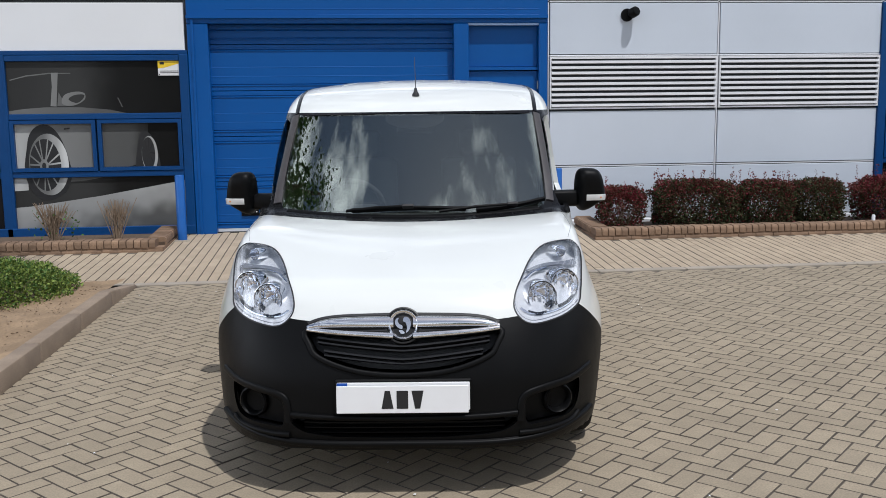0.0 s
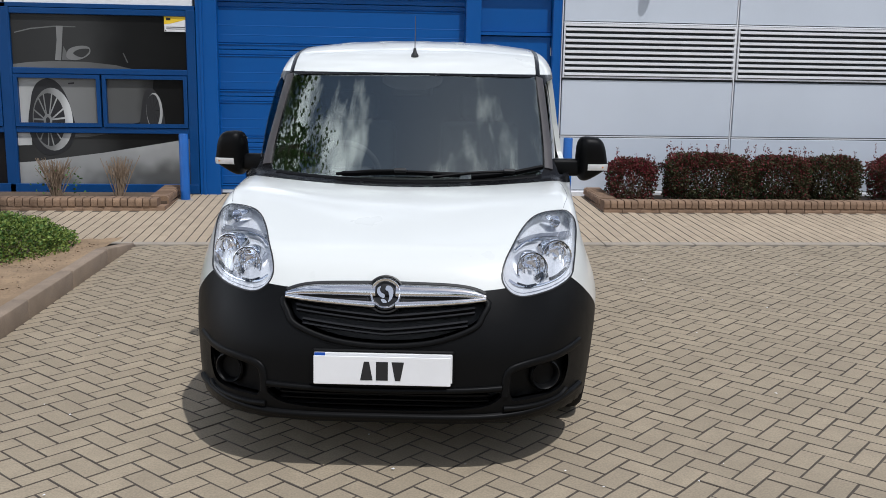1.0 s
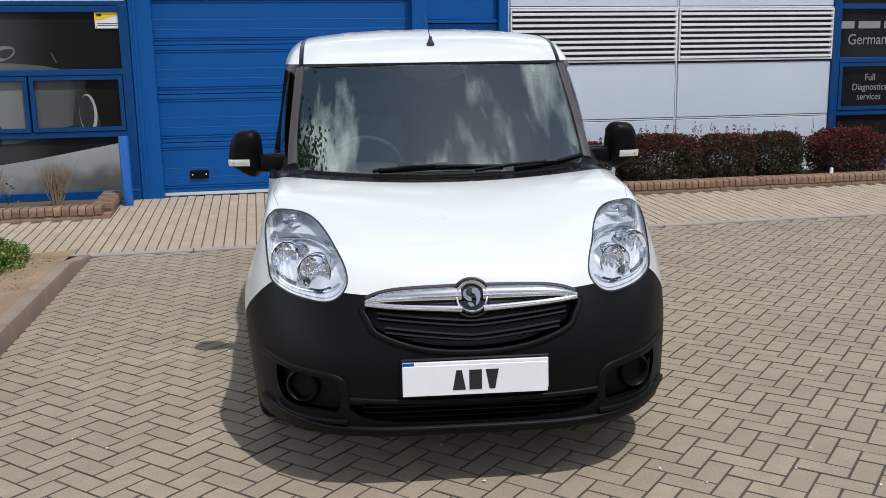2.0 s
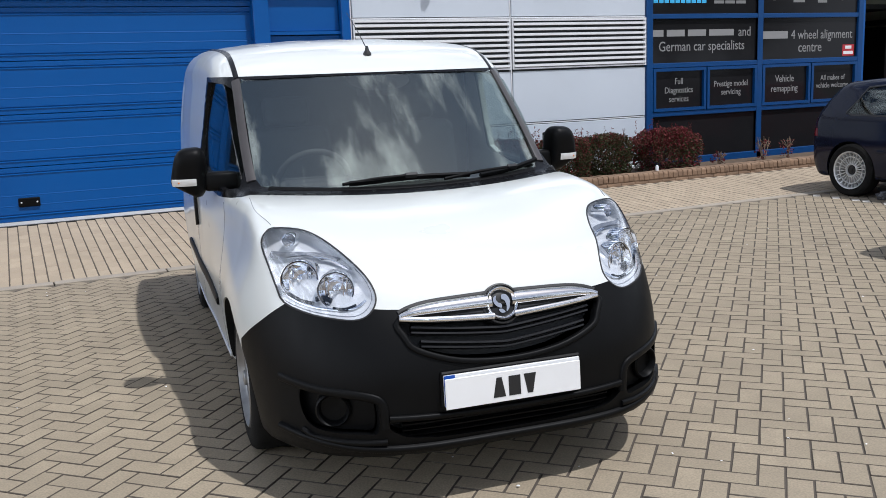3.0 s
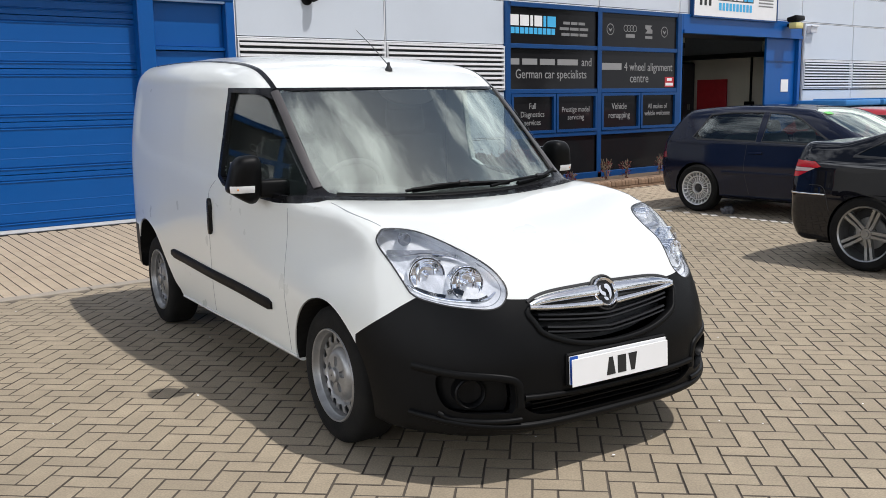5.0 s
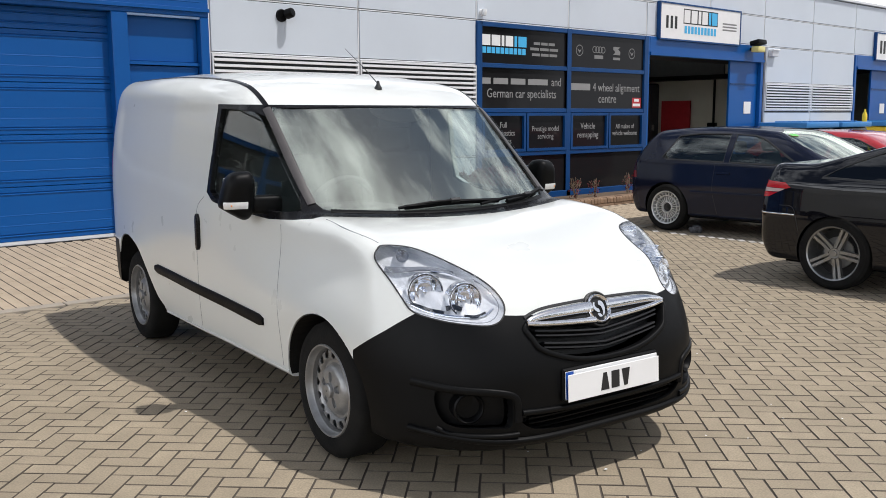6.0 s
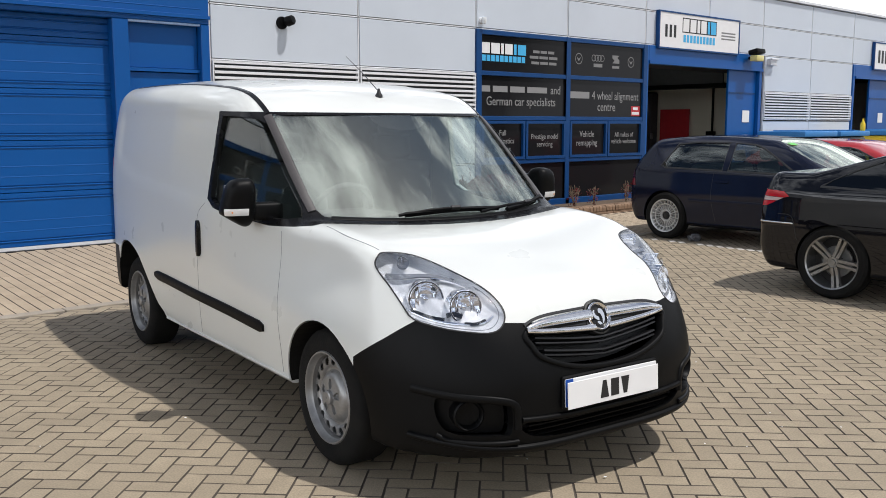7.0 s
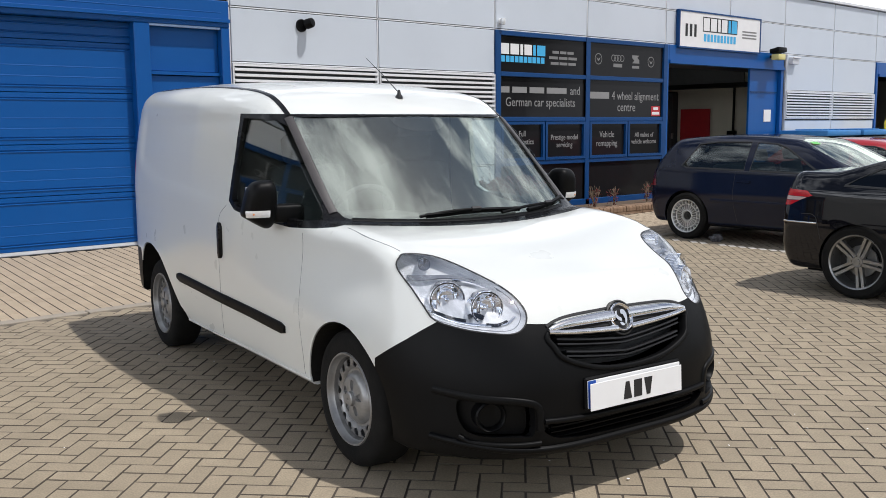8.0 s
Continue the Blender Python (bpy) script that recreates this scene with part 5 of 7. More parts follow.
# ---- parked cars ----
def car_field(length, width, height, belt, hood, screen, back, deck, nose_lean=0.10):
    """A saloon's body: hood, screen and back are (y, z, y, z) lines in the side view; deck is the boot's height or None."""
    def field(x, y, z):
        ax = np.abs(x)
        w = width / 2
        half = w - 0.05 * np.clip((0.5 - z) / 0.4, 0, 1) ** 2 - 0.30 * np.clip((z - belt) / 0.55, 0, 1.2) ** 1.15
        half = half - 0.10 * np.clip((1.1 - y) / 1.1, 0, 1) ** 2.5 - 0.09 * np.clip((y - length + 1.0) / 1.0, 0, 1) ** 2.5
        half = half + 0.022 * np.exp(-((z - 0.62) / 0.2) ** 2)
        side = ax - half
        front = (0.30 * (ax / w) ** 3 + nose_lean * np.clip((z - 0.45) / 0.4, 0, 2) ** 2 + 0.05 * np.clip((0.3 - z) / 0.15, 0, 1) - y) * 0.9
        k = np.clip((y - hood[0]) / (hood[2] - hood[0]), -0.2, 1.3)
        bonnet = (z - (hood[1] + (hood[3] - hood[1]) * np.sin(k * 1.4) / math.sin(1.4) - 0.03 * (ax / w) ** 2)) * 0.9
        glass_f = (screen[0] + (z - screen[1]) * (screen[2] - screen[0]) / (screen[3] - screen[1]) + 0.16 * (ax / w) ** 2 - y) * 0.6
        glass_r = (y - (back[0] + (z - back[1]) * (back[2] - back[0]) / (back[3] - back[1]) - 0.10 * (ax / w) ** 2)) * 0.6
        mid = (screen[2] + back[2]) / 2
        roof = z - (height - 0.05 * ((y - mid) / 0.9) ** 2 - 0.05 * (ax / w) ** 2.2)
        roof = np.maximum(roof, z - height)
        tail = y - (length - 0.14 * (ax / w) ** 3 - 0.06 * np.abs((z - 0.62) / 0.35) ** 2 * (z > 0.62) - 0.10 * np.clip((0.46 - z) / 0.26, 0, 1) ** 2)
        f = smax(side, roof, 0.10)
        f = smax(f, smin(bonnet, glass_f, 0.04), 0.07)
        rear = smin(glass_r, z - deck, 0.04) if deck else glass_r
        f = smax(f, rear, 0.05)
        f = smax(f, front, 0.10)
        f = smax(f, tail, 0.07)
        return smax(f, 0.215 - z, 0.05)
    return field


M_CAR_GLASS = glass("tinted_car_glass", (0.80, 0.90, 0.86), 0.0, 0.80, 1.75)
M_TINT = glass("privacy_glass", (0.30, 0.32, 0.33), 0.0, 0.30)


def alloy_wheel(parent, x, y, sign, radius, rim_r, spokes, double):
    alloy = M_ALLOY if double else M_ALLOY_PALE
    w = new("wheel")
    w.parent = parent
    w.matrix_basis = pose(x, y, radius, 7 * y, 0, 0 if sign < 0 else 180)
    part("tyre", lathe([(rim_r - 0.01, -0.085), (rim_r + 0.012, -0.1), (radius - 0.03, -0.1), (radius - 0.006, -0.08), (radius, -0.05), (radius, 0.06), (radius - 0.02, 0.1), (rim_r, 0.1)], 56), M_RUBBER, w, smooth=35)
    part("rim", lathe([(rim_r + 0.004, -0.092), (rim_r, -0.098), (rim_r - 0.012, -0.09), (rim_r - 0.020, -0.04), (rim_r - 0.022, 0.08)], 56), alloy, w, smooth=35)
    part("well", lathe([(rim_r - 0.02, 0.07), (0.02, 0.075)], 40), M_INK, w)
    part("brake_disc", lathe([(0.14, 0.02), (0.14, 0.04), (0.05, 0.04)], 40), M_STEEL, w, smooth=35)
    hub = part("hub", lathe([(0.058, 0.0), (0.056, -0.052), (0.045, -0.066), (0.028, -0.064), (0.026, -0.072), (0.001, -0.074)], 30), M_ALLOY if double else M_INK, w, smooth=40)
    mesh = None
    for k in range(spokes):
        a = 360 * k / spokes
        for da in ((-9, 9) if double else (0,)):
            if mesh is None or double:
                wide = 0.0165 if double else 0.0058
                bm = bmesh.new()
                ends = [(0.045 if double else 0.072, wide * 1.1, -0.062, -0.02), (0.12 if double else 0.15, wide * 0.9, -0.060, -0.025), (rim_r - 0.012, wide, -0.082, -0.045)]
                rings = []
                for r, h, f0, f1 in ends:
                    rings.append([bm.verts.new(q) for q in ((f0, -h * 0.8, r), (f0, h * 0.8, r), (f1, h, r), (f1, -h, r))])
                for p, q in zip(rings, rings[1:]):
                    for i in range(4):
                        bm.faces.new((p[i], p[(i + 1) % 4], q[(i + 1) % 4], q[i]))
                bm.faces.new(rings[0][::-1])
                bm.faces.new(rings[-1])
                bmesh.ops.recalc_face_normals(bm, faces=bm.faces)
                if double:
                    for v in bm.verts:
                        v.co.y += (0.018 + 0.035 * max(v.co.z - 0.05, 0)) * (1 if da > 0 else -1)
                mesh = as_mesh(bm)
                mesh.materials.append(alloy)
            ob = new("spoke", mesh)
            ob.parent = w
            ob.matrix_basis = pose(0, 0, 0, a, 0, 0)
    if not double:
        part("spoke_ring", lathe([(0.152, -0.03), (0.152, -0.066), (0.154, -0.073), (0.163, -0.074), (0.165, -0.066), (0.165, -0.03)], 48), alloy, w, smooth=40)
        part("dish", lathe([(0.080, -0.05), (0.078, -0.068), (0.070, -0.070), (0.056, -0.05)], 40), alloy, w, smooth=40)
    for k in range(5):
        t = 2 * math.pi * k / 5
        part("bolt", lathe([(0.008, -0.05), (0.008, -0.062), (0.001, -0.062)], 8), M_INK, hub).location = (0, 0.043 * math.cos(t), 0.043 * math.sin(t))
    return w


def car(m, label, paint, field, length, wheels, windows, screen_outline, tail, wheel_spec, category="car", glass_mat=None):
    c = thing("car", m, label, category)
    lo, hi = (-1.0, -0.1, 0.1), (1.0, length + 0.1, 1.6)
    solid = shell(field, lo, hi, 0.042)
    cutters = bmesh.new()
    for y in wheels:
        ring = [(y + 0.345 * math.cos(t), 0.31 + 0.345 * math.sin(t)) for t in np.linspace(0, 2 * math.pi, 41)[:-1]]
        for s in (-1, 1):
            merge(cutters, prism(ring, *side_to(s, 0.5, 1.2)))
    solid = cut(solid, as_mesh(cutters), "DIFFERENCE")
    thin = shell(field, lo, hi, 0.05, -0.004, -0.010)
    for outline in windows:
        for s in (-1, 1):
            pr = as_mesh(prism(outline, *side_to(s, 0.3, 1.2)))
            solid = cut(solid, pr, "DIFFERENCE")
            part("window", cut(thin, pr, "INTERSECT"), glass_mat or M_CAR_GLASS, c, smooth=60).visible_shadow = False
            p, n = along(field, [(s * 1.3, y, z) for y, z in outline], (-s, 0, 0), 1.2)
            part("window_trim", ribbon(p, n, 0.024, 0.004, 0.004, True), M_INK, c)
    for outline, y0, y1, name in screen_outline:
        pr = as_mesh(prism(outline, lambda x, z: (x, y0, z), lambda x, z: (x, y1, z)))
        solid = cut(solid, pr, "DIFFERENCE")
        part(name, cut(thin, pr, "INTERSECT"), M_SCREEN, c, smooth=60).visible_shadow = False
    lamp_skin = shell(field, lo, hi, 0.042, 0.004, -0.012)
    for outline, mat in tail:
        for s in (-1, 1):
            pr = as_mesh(prism(outline, *side_to(s, 0.35, 1.2)))
            part("tail_lamp", cut(lamp_skin, pr, "INTERSECT"), mat, c, smooth=60)
    b = part("body", solid, paint, c, smooth=40)
    for s in (-1, 1):
        for y in wheels:
            alloy_wheel(c, s * wheel_spec[0], y, s, *wheel_spec[1:])
    part("underbody", box(-0.66, 0.66, 0.3, length - 0.3, 0.18, 0.34), M_RUBBER, c)
    for y in wheels:
        part("axle_tub", box(-0.62, 0.62, y - 0.38, y + 0.38, 0.30, 0.66), M_RUBBER, c)
    for x in (-0.36, 0.36):
        st = part("seat", box(x - 0.24, x + 0.24, 1.95, 2.4, 0.42, 0.58, 0.05, 2), M_CABIN_PALE, c, smooth=50)
        part("backrest", merge(box(-0.23, 0.23, -0.06, 0.06, 0, 0.55, 0.05, 2), box(-0.12, 0.12, -0.04, 0.04, 0.57, 0.72, 0.03, 2)), M_CABIN_PALE, st, smooth=50).matrix_basis = pose(x, 2.42, 0.50, -14)
    part("rear_seat", box(-0.62, 0.62, 3.0, 3.15, 0.45, 1.0, 0.05, 2), M_CABIN, c, smooth=50)
    part("dashboard", box(-0.64, 0.64, 1.28, 1.6, 0.60, 0.90, 0.05, 2), M_CABIN, c, smooth=50)
    return c, b


HATCH = car_field(4.07, 1.735, 1.395, 0.91, (0.06, 0.68, 1.15, 0.93), (0.96, 0.92, 1.86, 1.36), (4.02, 0.95, 3.72, 1.34), None)
HATCH_WINS = [[(1.50, 0.925), (1.62, 0.99), (2.04, 1.235), (2.18, 1.28), (2.45, 1.295), (2.45, 0.945)],
              [(2.53, 0.945), (2.53, 1.30), (3.00, 1.30), (3.28, 1.27), (3.46, 0.985), (3.38, 0.96)]]
HATCH_SCREEN = [(rounded([(-0.56, 1.325), (0.56, 1.325), (0.63, 0.98), (0.0, 0.955), (-0.63, 0.98)], 3), 0.85, 2.15, "windscreen")]
HATCH_TAIL = [([(3.86, 0.70), (3.872, 0.79), (4.3, 0.79), (4.3, 0.70)], M_TAIL_DARK), ([(3.873, 0.793), (3.892, 0.92), (4.3, 0.92), (4.3, 0.793)], M_TAIL_SMOKE)]
navy_car, navy_body = car(pose(8.30, 4.96, 0, 0, 0, 1.5), "dark navy hatchback with silver multi-spoke wheels, parked nose out", M_NAVY, HATCH, 4.07, (0.85, 3.365), HATCH_WINS, HATCH_SCREEN, HATCH_TAIL, (0.765, 0.312, 0.222, 24, False))
for s in (-1, 1):
    for line in ([(2.64, 0.93), (2.66, 0.6), (2.60, 0.28)], [(1.50, 0.90), (1.44, 0.6), (1.50, 0.28)]):
        p, n = along(HATCH, [(s * 1.3, y, z) for y, z in flowing(line, 8)], (-s, 0, 0), 1.0)
        part("panel_gap", ribbon(p, n, 0.005, 0.0006, 0.001, round_top=False), M_INK, navy_body)
    p, n = along(HATCH, [(s * 1.3, y, 0.80) for y in np.linspace(2.42, 2.60, 6)], (-s, 0, 0), 1.0)
    part("door_handle", ribbon(p, n, 0.030, 0.026, 0.002), M_NAVY, navy_car, smooth=60)
    p, n = along(HATCH, [(s * 1.3, y, 0.545) for y in np.linspace(1.28, 2.98, 20)], (-s, 0, 0), 1.0)
    part("side_moulding", ribbon(p, n, 0.045, 0.010, 0.002), M_NAVY, navy_car, smooth=60)
tax = part("windscreen_sticker", box(-0.06, 0.06, -0.002, 0.002, -0.035, 0.035, 0.0015, 1), material("green_sticker", (0.14, 0.52, 0.12), 0.6), navy_car, "bright green sticker")
q, nq = along(HATCH, [(-0.50, 0.2, 1.29)], (0, 1, 0), 2.5)
tax.matrix_basis = facing(q[0] + nq[0] * 0.003, nq[0])

COUPE = car_field(4.31, 1.735, 1.385, 0.90, (0.06, 0.70, 1.30, 0.95), (1.15, 0.93, 2.02, 1.34), (3.95, 1.05, 2.95, 1.34), 1.095)
COUPE_WINS = [[(1.85, 0.945), (2.02, 1.09), (2.25, 1.235), (2.50, 1.275), (2.70, 1.28), (2.70, 0.955)], [(2.75, 0.955), (2.75, 1.28), (3.05, 1.255), (3.36, 1.13), (3.62, 0.985)]]
COUPE_TAIL = [([(3.90, 0.882), (3.96, 0.925), (4.5, 0.955), (4.5, 0.885), (3.95, 0.870)], M_TAIL), ([(3.955, 0.868), (4.5, 0.880), (4.5, 0.830), (4.02, 0.840)], M_TAIL_CLEAR), ([(4.025, 0.836), (4.5, 0.826), (4.5, 0.755), (4.12, 0.79)], M_TAIL)]
black_car, black_body = car(pose(5.67, 1.30, 0, 0, 0, 0), "black coupe with grey double-spoke wheels, parked nose out", M_BLACK_PAINT, COUPE, 4.31, (0.80, 3.47), COUPE_WINS, [], COUPE_TAIL, (0.775, 0.325, 0.240, 5, True), glass_mat=M_TINT)
for s in (-1, 1):
    p, n = along(COUPE, [(s * 1.3, y, 0.640) for y in np.linspace(3.84, 4.20, 14)], (-s, 0, 0), 1.2)
    part("bright_strip", ribbon(p, n, 0.014, 0.006, 0.002), M_CHROME, black_car, "bright bumper strip", smooth=60)
    p, n = along(COUPE, [(s * 1.3, y, 0.70) for y in np.linspace(1.2, 2.95, 20)], (-s, 0, 0), 1.2)
    part("bright_strip", ribbon(p, n, 0.012, 0.006, 0.002), M_CHROME, black_car, "bright side strip", smooth=60)
    p, n = along(COUPE, [(s * 1.3, y, z) for y, z in flowing([(4.0, 0.72), (3.86, 0.70), (3.80, 0.5)], 8)], (-s, 0, 0), 1.2)
    part("panel_gap", ribbon(p, n, 0.005, 0.0006, 0.001, round_top=False), M_INK, black_body)

LOW_HATCH = car_field(4.15, 1.69, 1.30, 0.88, (0.06, 0.66, 1.15, 0.90), (1.10, 0.89, 2.0, 1.26), (4.08, 0.92, 3.62, 1.25), None)
red_car, red_body = car(pose(12.1, 5.5, 0, 0, 0, 0), "red hatchback parked beyond the navy car", M_RED_PAINT, LOW_HATCH, 4.15, (0.85, 3.365), [[(a, 0.90 + (b - 0.925) * 0.75) for a, b in o] for o in HATCH_WINS], [], HATCH_TAIL, (0.765, 0.312, 0.222, 24, False))
# wedge before the navy car's wheel
wb = bmesh.new()
bmesh.ops.create_icosphere(wb, subdivisions=3, radius=1)
for v in wb.verts:
    d = 1 + 0.45 * noise.noise(v.co * 3.4)
    v.co = Vector((v.co.x * 0.075 * d, v.co.y * 0.08 * d, max(v.co.z, -0.55) * 0.062 * d + 0.035))
rag = part("rag", wb, material("grey_cloth", (0.16, 0.16, 0.17), 0.95, vary=0.8, scale=30, second=(0.03, 0.03, 0.035)), None, smooth=60)
rag.matrix_basis = pose(7.42, 7.86, 0)
tagged(rag, "crumpled grey cloth wedged by the car wheel", "cloth")


# ---- signs and films ----
def lettering(text, width, x, z, mat, parent, y, depth=0.002):
    """Words in the built-in font, set to a width, facing the yard; x, y, z are in the parent's frame."""
    cu = bpy.data.curves.new("tmp", "FONT")
    cu.body, cu.align_x, cu.align_y, cu.extrude = text, "CENTER", "CENTER", depth
    cu.resolution_u = 3
    ob = bpy.data.objects.new("tmp", cu)
    scene.collection.objects.link(ob)
    dg = bpy.context.evaluated_depsgraph_get()
    dg.update()
    me = bpy.data.meshes.new_from_object(ob.evaluated_get(dg))
    bpy.data.objects.remove(ob)
    bpy.data.curves.remove(cu)
    co = np.empty(len(me.vertices) * 3)
    me.vertices.foreach_get("co", co)
    co = co.reshape(-1, 3)
    k = width / np.ptp(co[:, 0])
    co[:, 0] -= (co[:, 0].max() + co[:, 0].min()) / 2
    co *= [k, k * 1.12, 1]
    me.vertices.foreach_set("co", co.ravel())
    me.materials.clear()
    me.materials.append(mat)
    ob = part("lettering", me, mat, parent)
    ob.matrix_basis = pose(x, y, z, 90, 0, 0)
    return ob


def flat(outline, mat, parent, y, name="print", thick=0.0008):
    return part(name, prism(outline, lambda x, z: (x, y, z), lambda x, z: (x, y + thick, z)), mat, parent)


def bar(x0, x1, z0, z1, mat, parent, y, name="lettering"):
    return flat([(x0, z0), (x1, z0), (x1, z1), (x0, z1)], mat, parent, y, name)


M_GREY_INK = material("grey_lettering", (0.20, 0.20, 0.20), 0.5)
M_SILVER_INK = material("silver_lettering", (0.25, 0.25, 0.25), 0.45)
w3, w4 = WINDOWS[3][0], WINDOWS[4][0]
X3, X4 = 6.92, 9.02
GY = 0.0035
# first bay, top: a two-line name as plain blocks, and contact lines as bars
for a, b in ((0.07, 0.26), (0.29, 0.48), (0.51, 0.57), (0.60, 0.77)):
    bar(a, b, 2.645, 2.81, M_WHITE_INK, w3, GY)
for a, b in ((0.80, 0.86), (0.89, 1.08)):
    bar(a, b, 2.645, 2.81, M_CYAN_INK, w3, GY)
for k in range(10):
    bar(0.09 + 0.099 * k, 0.170 + 0.099 * k, 2.525, 2.62, M_CYAN_INK, w3, GY)
for z, a, b in ((2.72, 1.24, 1.78), (2.63, 1.16, 1.86), (2.54, 1.20, 1.84)):
    for k in range(3):
        bar(a + (b - a) * k / 3 + 0.01, a + (b - a) * (k + 1) / 3 - 0.015, z - 0.022, z + 0.022, M_GREY_INK, w3, GY)
for a, b in ((0.06, 0.27), (0.33, 0.66), (0.72, 1.06), (1.12, 1.60)):
    bar(a, b, 2.05, 2.145, M_SILVER_INK, w3, GY)
lettering("and", 0.24, 1.81, 2.10, M_SILVER_INK, w3, GY)
lettering("German car specialists", 1.62, 1.0, 1.90, M_SILVER_INK, w3, GY)
lettering("Full\nDiagnostics\nservices", 0.52, 0.56, 1.27, M_SILVER_INK, w3, GY)
lettering("Prestige model\nservicing", 0.66, 1.56, 1.27, M_SILVER_INK, w3, GY)
# second bay
for x in (0.30, 1.76):
    part("print", lathe([(0.095, 0.0), (0.095, -0.001), (0.082, -0.001), (0.082, 0.0)], 32, "y"), M_GREY_INK, w4).location = (x, GY, 2.66)
    flat(rounded([(x - 0.05, 2.69), (x, 2.62), (x + 0.05, 2.69), (x, 2.66)], 3), M_GREY_INK, w4, GY)
for k in range(4):
    part("print", lathe([(0.058, 0.0), (0.058, -0.001), (0.046, -0.001), (0.046, 0.0)], 28, "y"), M_GREY_INK, w4).location = (0.70 + 0.078 * k, GY - 0.0012 * (k % 2), 2.69)
bar(0.70, 0.94, 2.535, 2.595, M_GREY_INK, w4, GY)
flat([(1.22, 2.62), (1.42, 2.62), (1.42, 2.68), (1.36, 2.72), (1.42, 2.76), (1.22, 2.76), (1.22, 2.71), (1.28, 2.67)], M_GREY_INK, w4, GY)
bar(1.22, 1.42, 2.53, 2.575, M_GREY_INK, w4, GY)
bar(0.08, 0.60, 1.985, 2.10, M_SILVER_INK, w4, GY)
lettering("4 wheel alignment", 1.34, 1.34, 2.035, M_SILVER_INK, w4, GY)
lettering("centre", 0.50, 1.08, 1.84, M_SILVER_INK, w4, GY)
lettering("Vehicle\nremapping", 0.56, 0.56, 1.29, M_SILVER_INK, w4, GY)
lettering("All makes of\nvehicle welcome", 0.72, 1.60, 1.29, M_SILVER_INK, w4, GY)
st = bar(1.80, 2.06, 1.69, 1.87, M_RED, w4, GY, "sticker")
bar(1.82, 2.04, 1.715, 1.765, M_WHITE_INK, w4, GY - 0.0015)
bar(1.86, 2.00, 1.80, 1.85, M_WHITE_INK, w4, GY - 0.0015)

# the printed film of the left window: a pale sports car, cut at the glazing bars
def clip(poly, x0, x1, z0, z1):
    for axis, lim, keep in ((0, x0, 1), (0, x1, -1), (1, z0, 1), (1, z1, -1)):
        out = []
        for i, p in enumerate(poly):
            q = poly[i - 1]
            pin, qin = keep * (p[axis] - lim) >= 0, keep * (q[axis] - lim) >= 0
            if pin != qin:
                t = (lim - q[axis]) / (p[axis] - q[axis])
                out.append((q[0] + (p[0] - q[0]) * t, q[1] + (p[1] - q[1]) * t))
            if pin:
                out.append(p)
        poly = out
        if len(poly) < 3:
            return []
    return poly


def film_material(name, stops, way=(1.0, 0.0, 0.0), cloudy=0.15):
    """Printed film whose grey runs softly across the picture; stops are (metres along way, grey)."""
    m = material(name, (0.1, 0.1, 0.1), 0.22, spec=0.12)
    n, l = m.node_tree.nodes, m.node_tree.links
    co = n.new("ShaderNodeTexCoord")
    dot = n.new("ShaderNodeVectorMath")
    dot.operation = "DOT_PRODUCT"
    dot.inputs[1].default_value = way
    l.new(co.outputs["Object"], dot.inputs[0])
    lo, hi = stops[0][0], stops[-1][0]
    rg = n.new("ShaderNodeMapRange")
    rg.inputs["From Min"].default_value, rg.inputs["From Max"].default_value = lo, hi
    l.new(dot.outputs["Value"], rg.inputs["Value"])
    nz = n.new("ShaderNodeTexNoise")
    nz.inputs["Scale"].default_value = 2.2
    l.new(co.outputs["Object"], nz.inputs["Vector"])
    add = n.new("ShaderNodeMath")
    add.operation = "MULTIPLY_ADD"
    add.inputs[1].default_value = cloudy
    l.new(nz.outputs["Fac"], add.inputs[0])
    l.new(rg.outputs["Result"], add.inputs[2])
    off = n.new("ShaderNodeMath")
    off.inputs[1].default_value = -cloudy / 2
    l.new(add.outputs[0], off.inputs[0])
    rp = n.new("ShaderNodeValToRGB")
    rp.color_ramp.interpolation = "EASE"
    while len(rp.color_ramp.elements) < len(stops):
        rp.color_ramp.elements.new(0.5)
    for e, (at, g) in zip(rp.color_ramp.elements, stops):
        e.position = (at - lo) / (hi - lo)
    for e, (at, g) in zip(rp.color_ramp.elements, stops):
        e.color = (g, g * 1.01, g * 0.98, 1)
    l.new(off.outputs[0], rp.inputs["Fac"])
    l.new(rp.outputs["Color"], n["Principled BSDF"].inputs["Base Color"])
    return m


M_FILM_DARK = film_material("film_charcoal", [(0.0, 0.035), (0.8, 0.045), (1.4, 0.012), (2.2, 0.008)])
M_FILM_BODY = film_material("film_pale_body", [(0.05, 0.50), (0.30, 0.36), (0.65, 0.20), (1.10, 0.17), (1.5, 0.12), (1.7, 0.03)])
M_FILM_MID = film_material("film_grey_body", [(0.05, 0.16), (0.7, 0.13), (1.15, 0.10), (1.45, 0.09), (1.62, 0.05), (1.8, 0.02)])
M_FILM_LOW = film_material("film_grey_floor", [(-0.35, 0.03), (0.1, 0.10), (0.35, 0.30), (0.52, 0.36)], way=(-0.15, 0.0, 0.9), cloudy=0.6)
M_FILM_LIGHT = film_material("film_silver", [(0.15, 0.10), (0.40, 0.20), (0.62, 0.42), (0.72, 0.16)])
M_FILM_RIM = film_material("film_bright_rim", [(0.10, 0.12), (0.42, 0.16), (0.58, 0.34), (0.70, 0.60)])
w1, spans1 = WINDOWS[1]


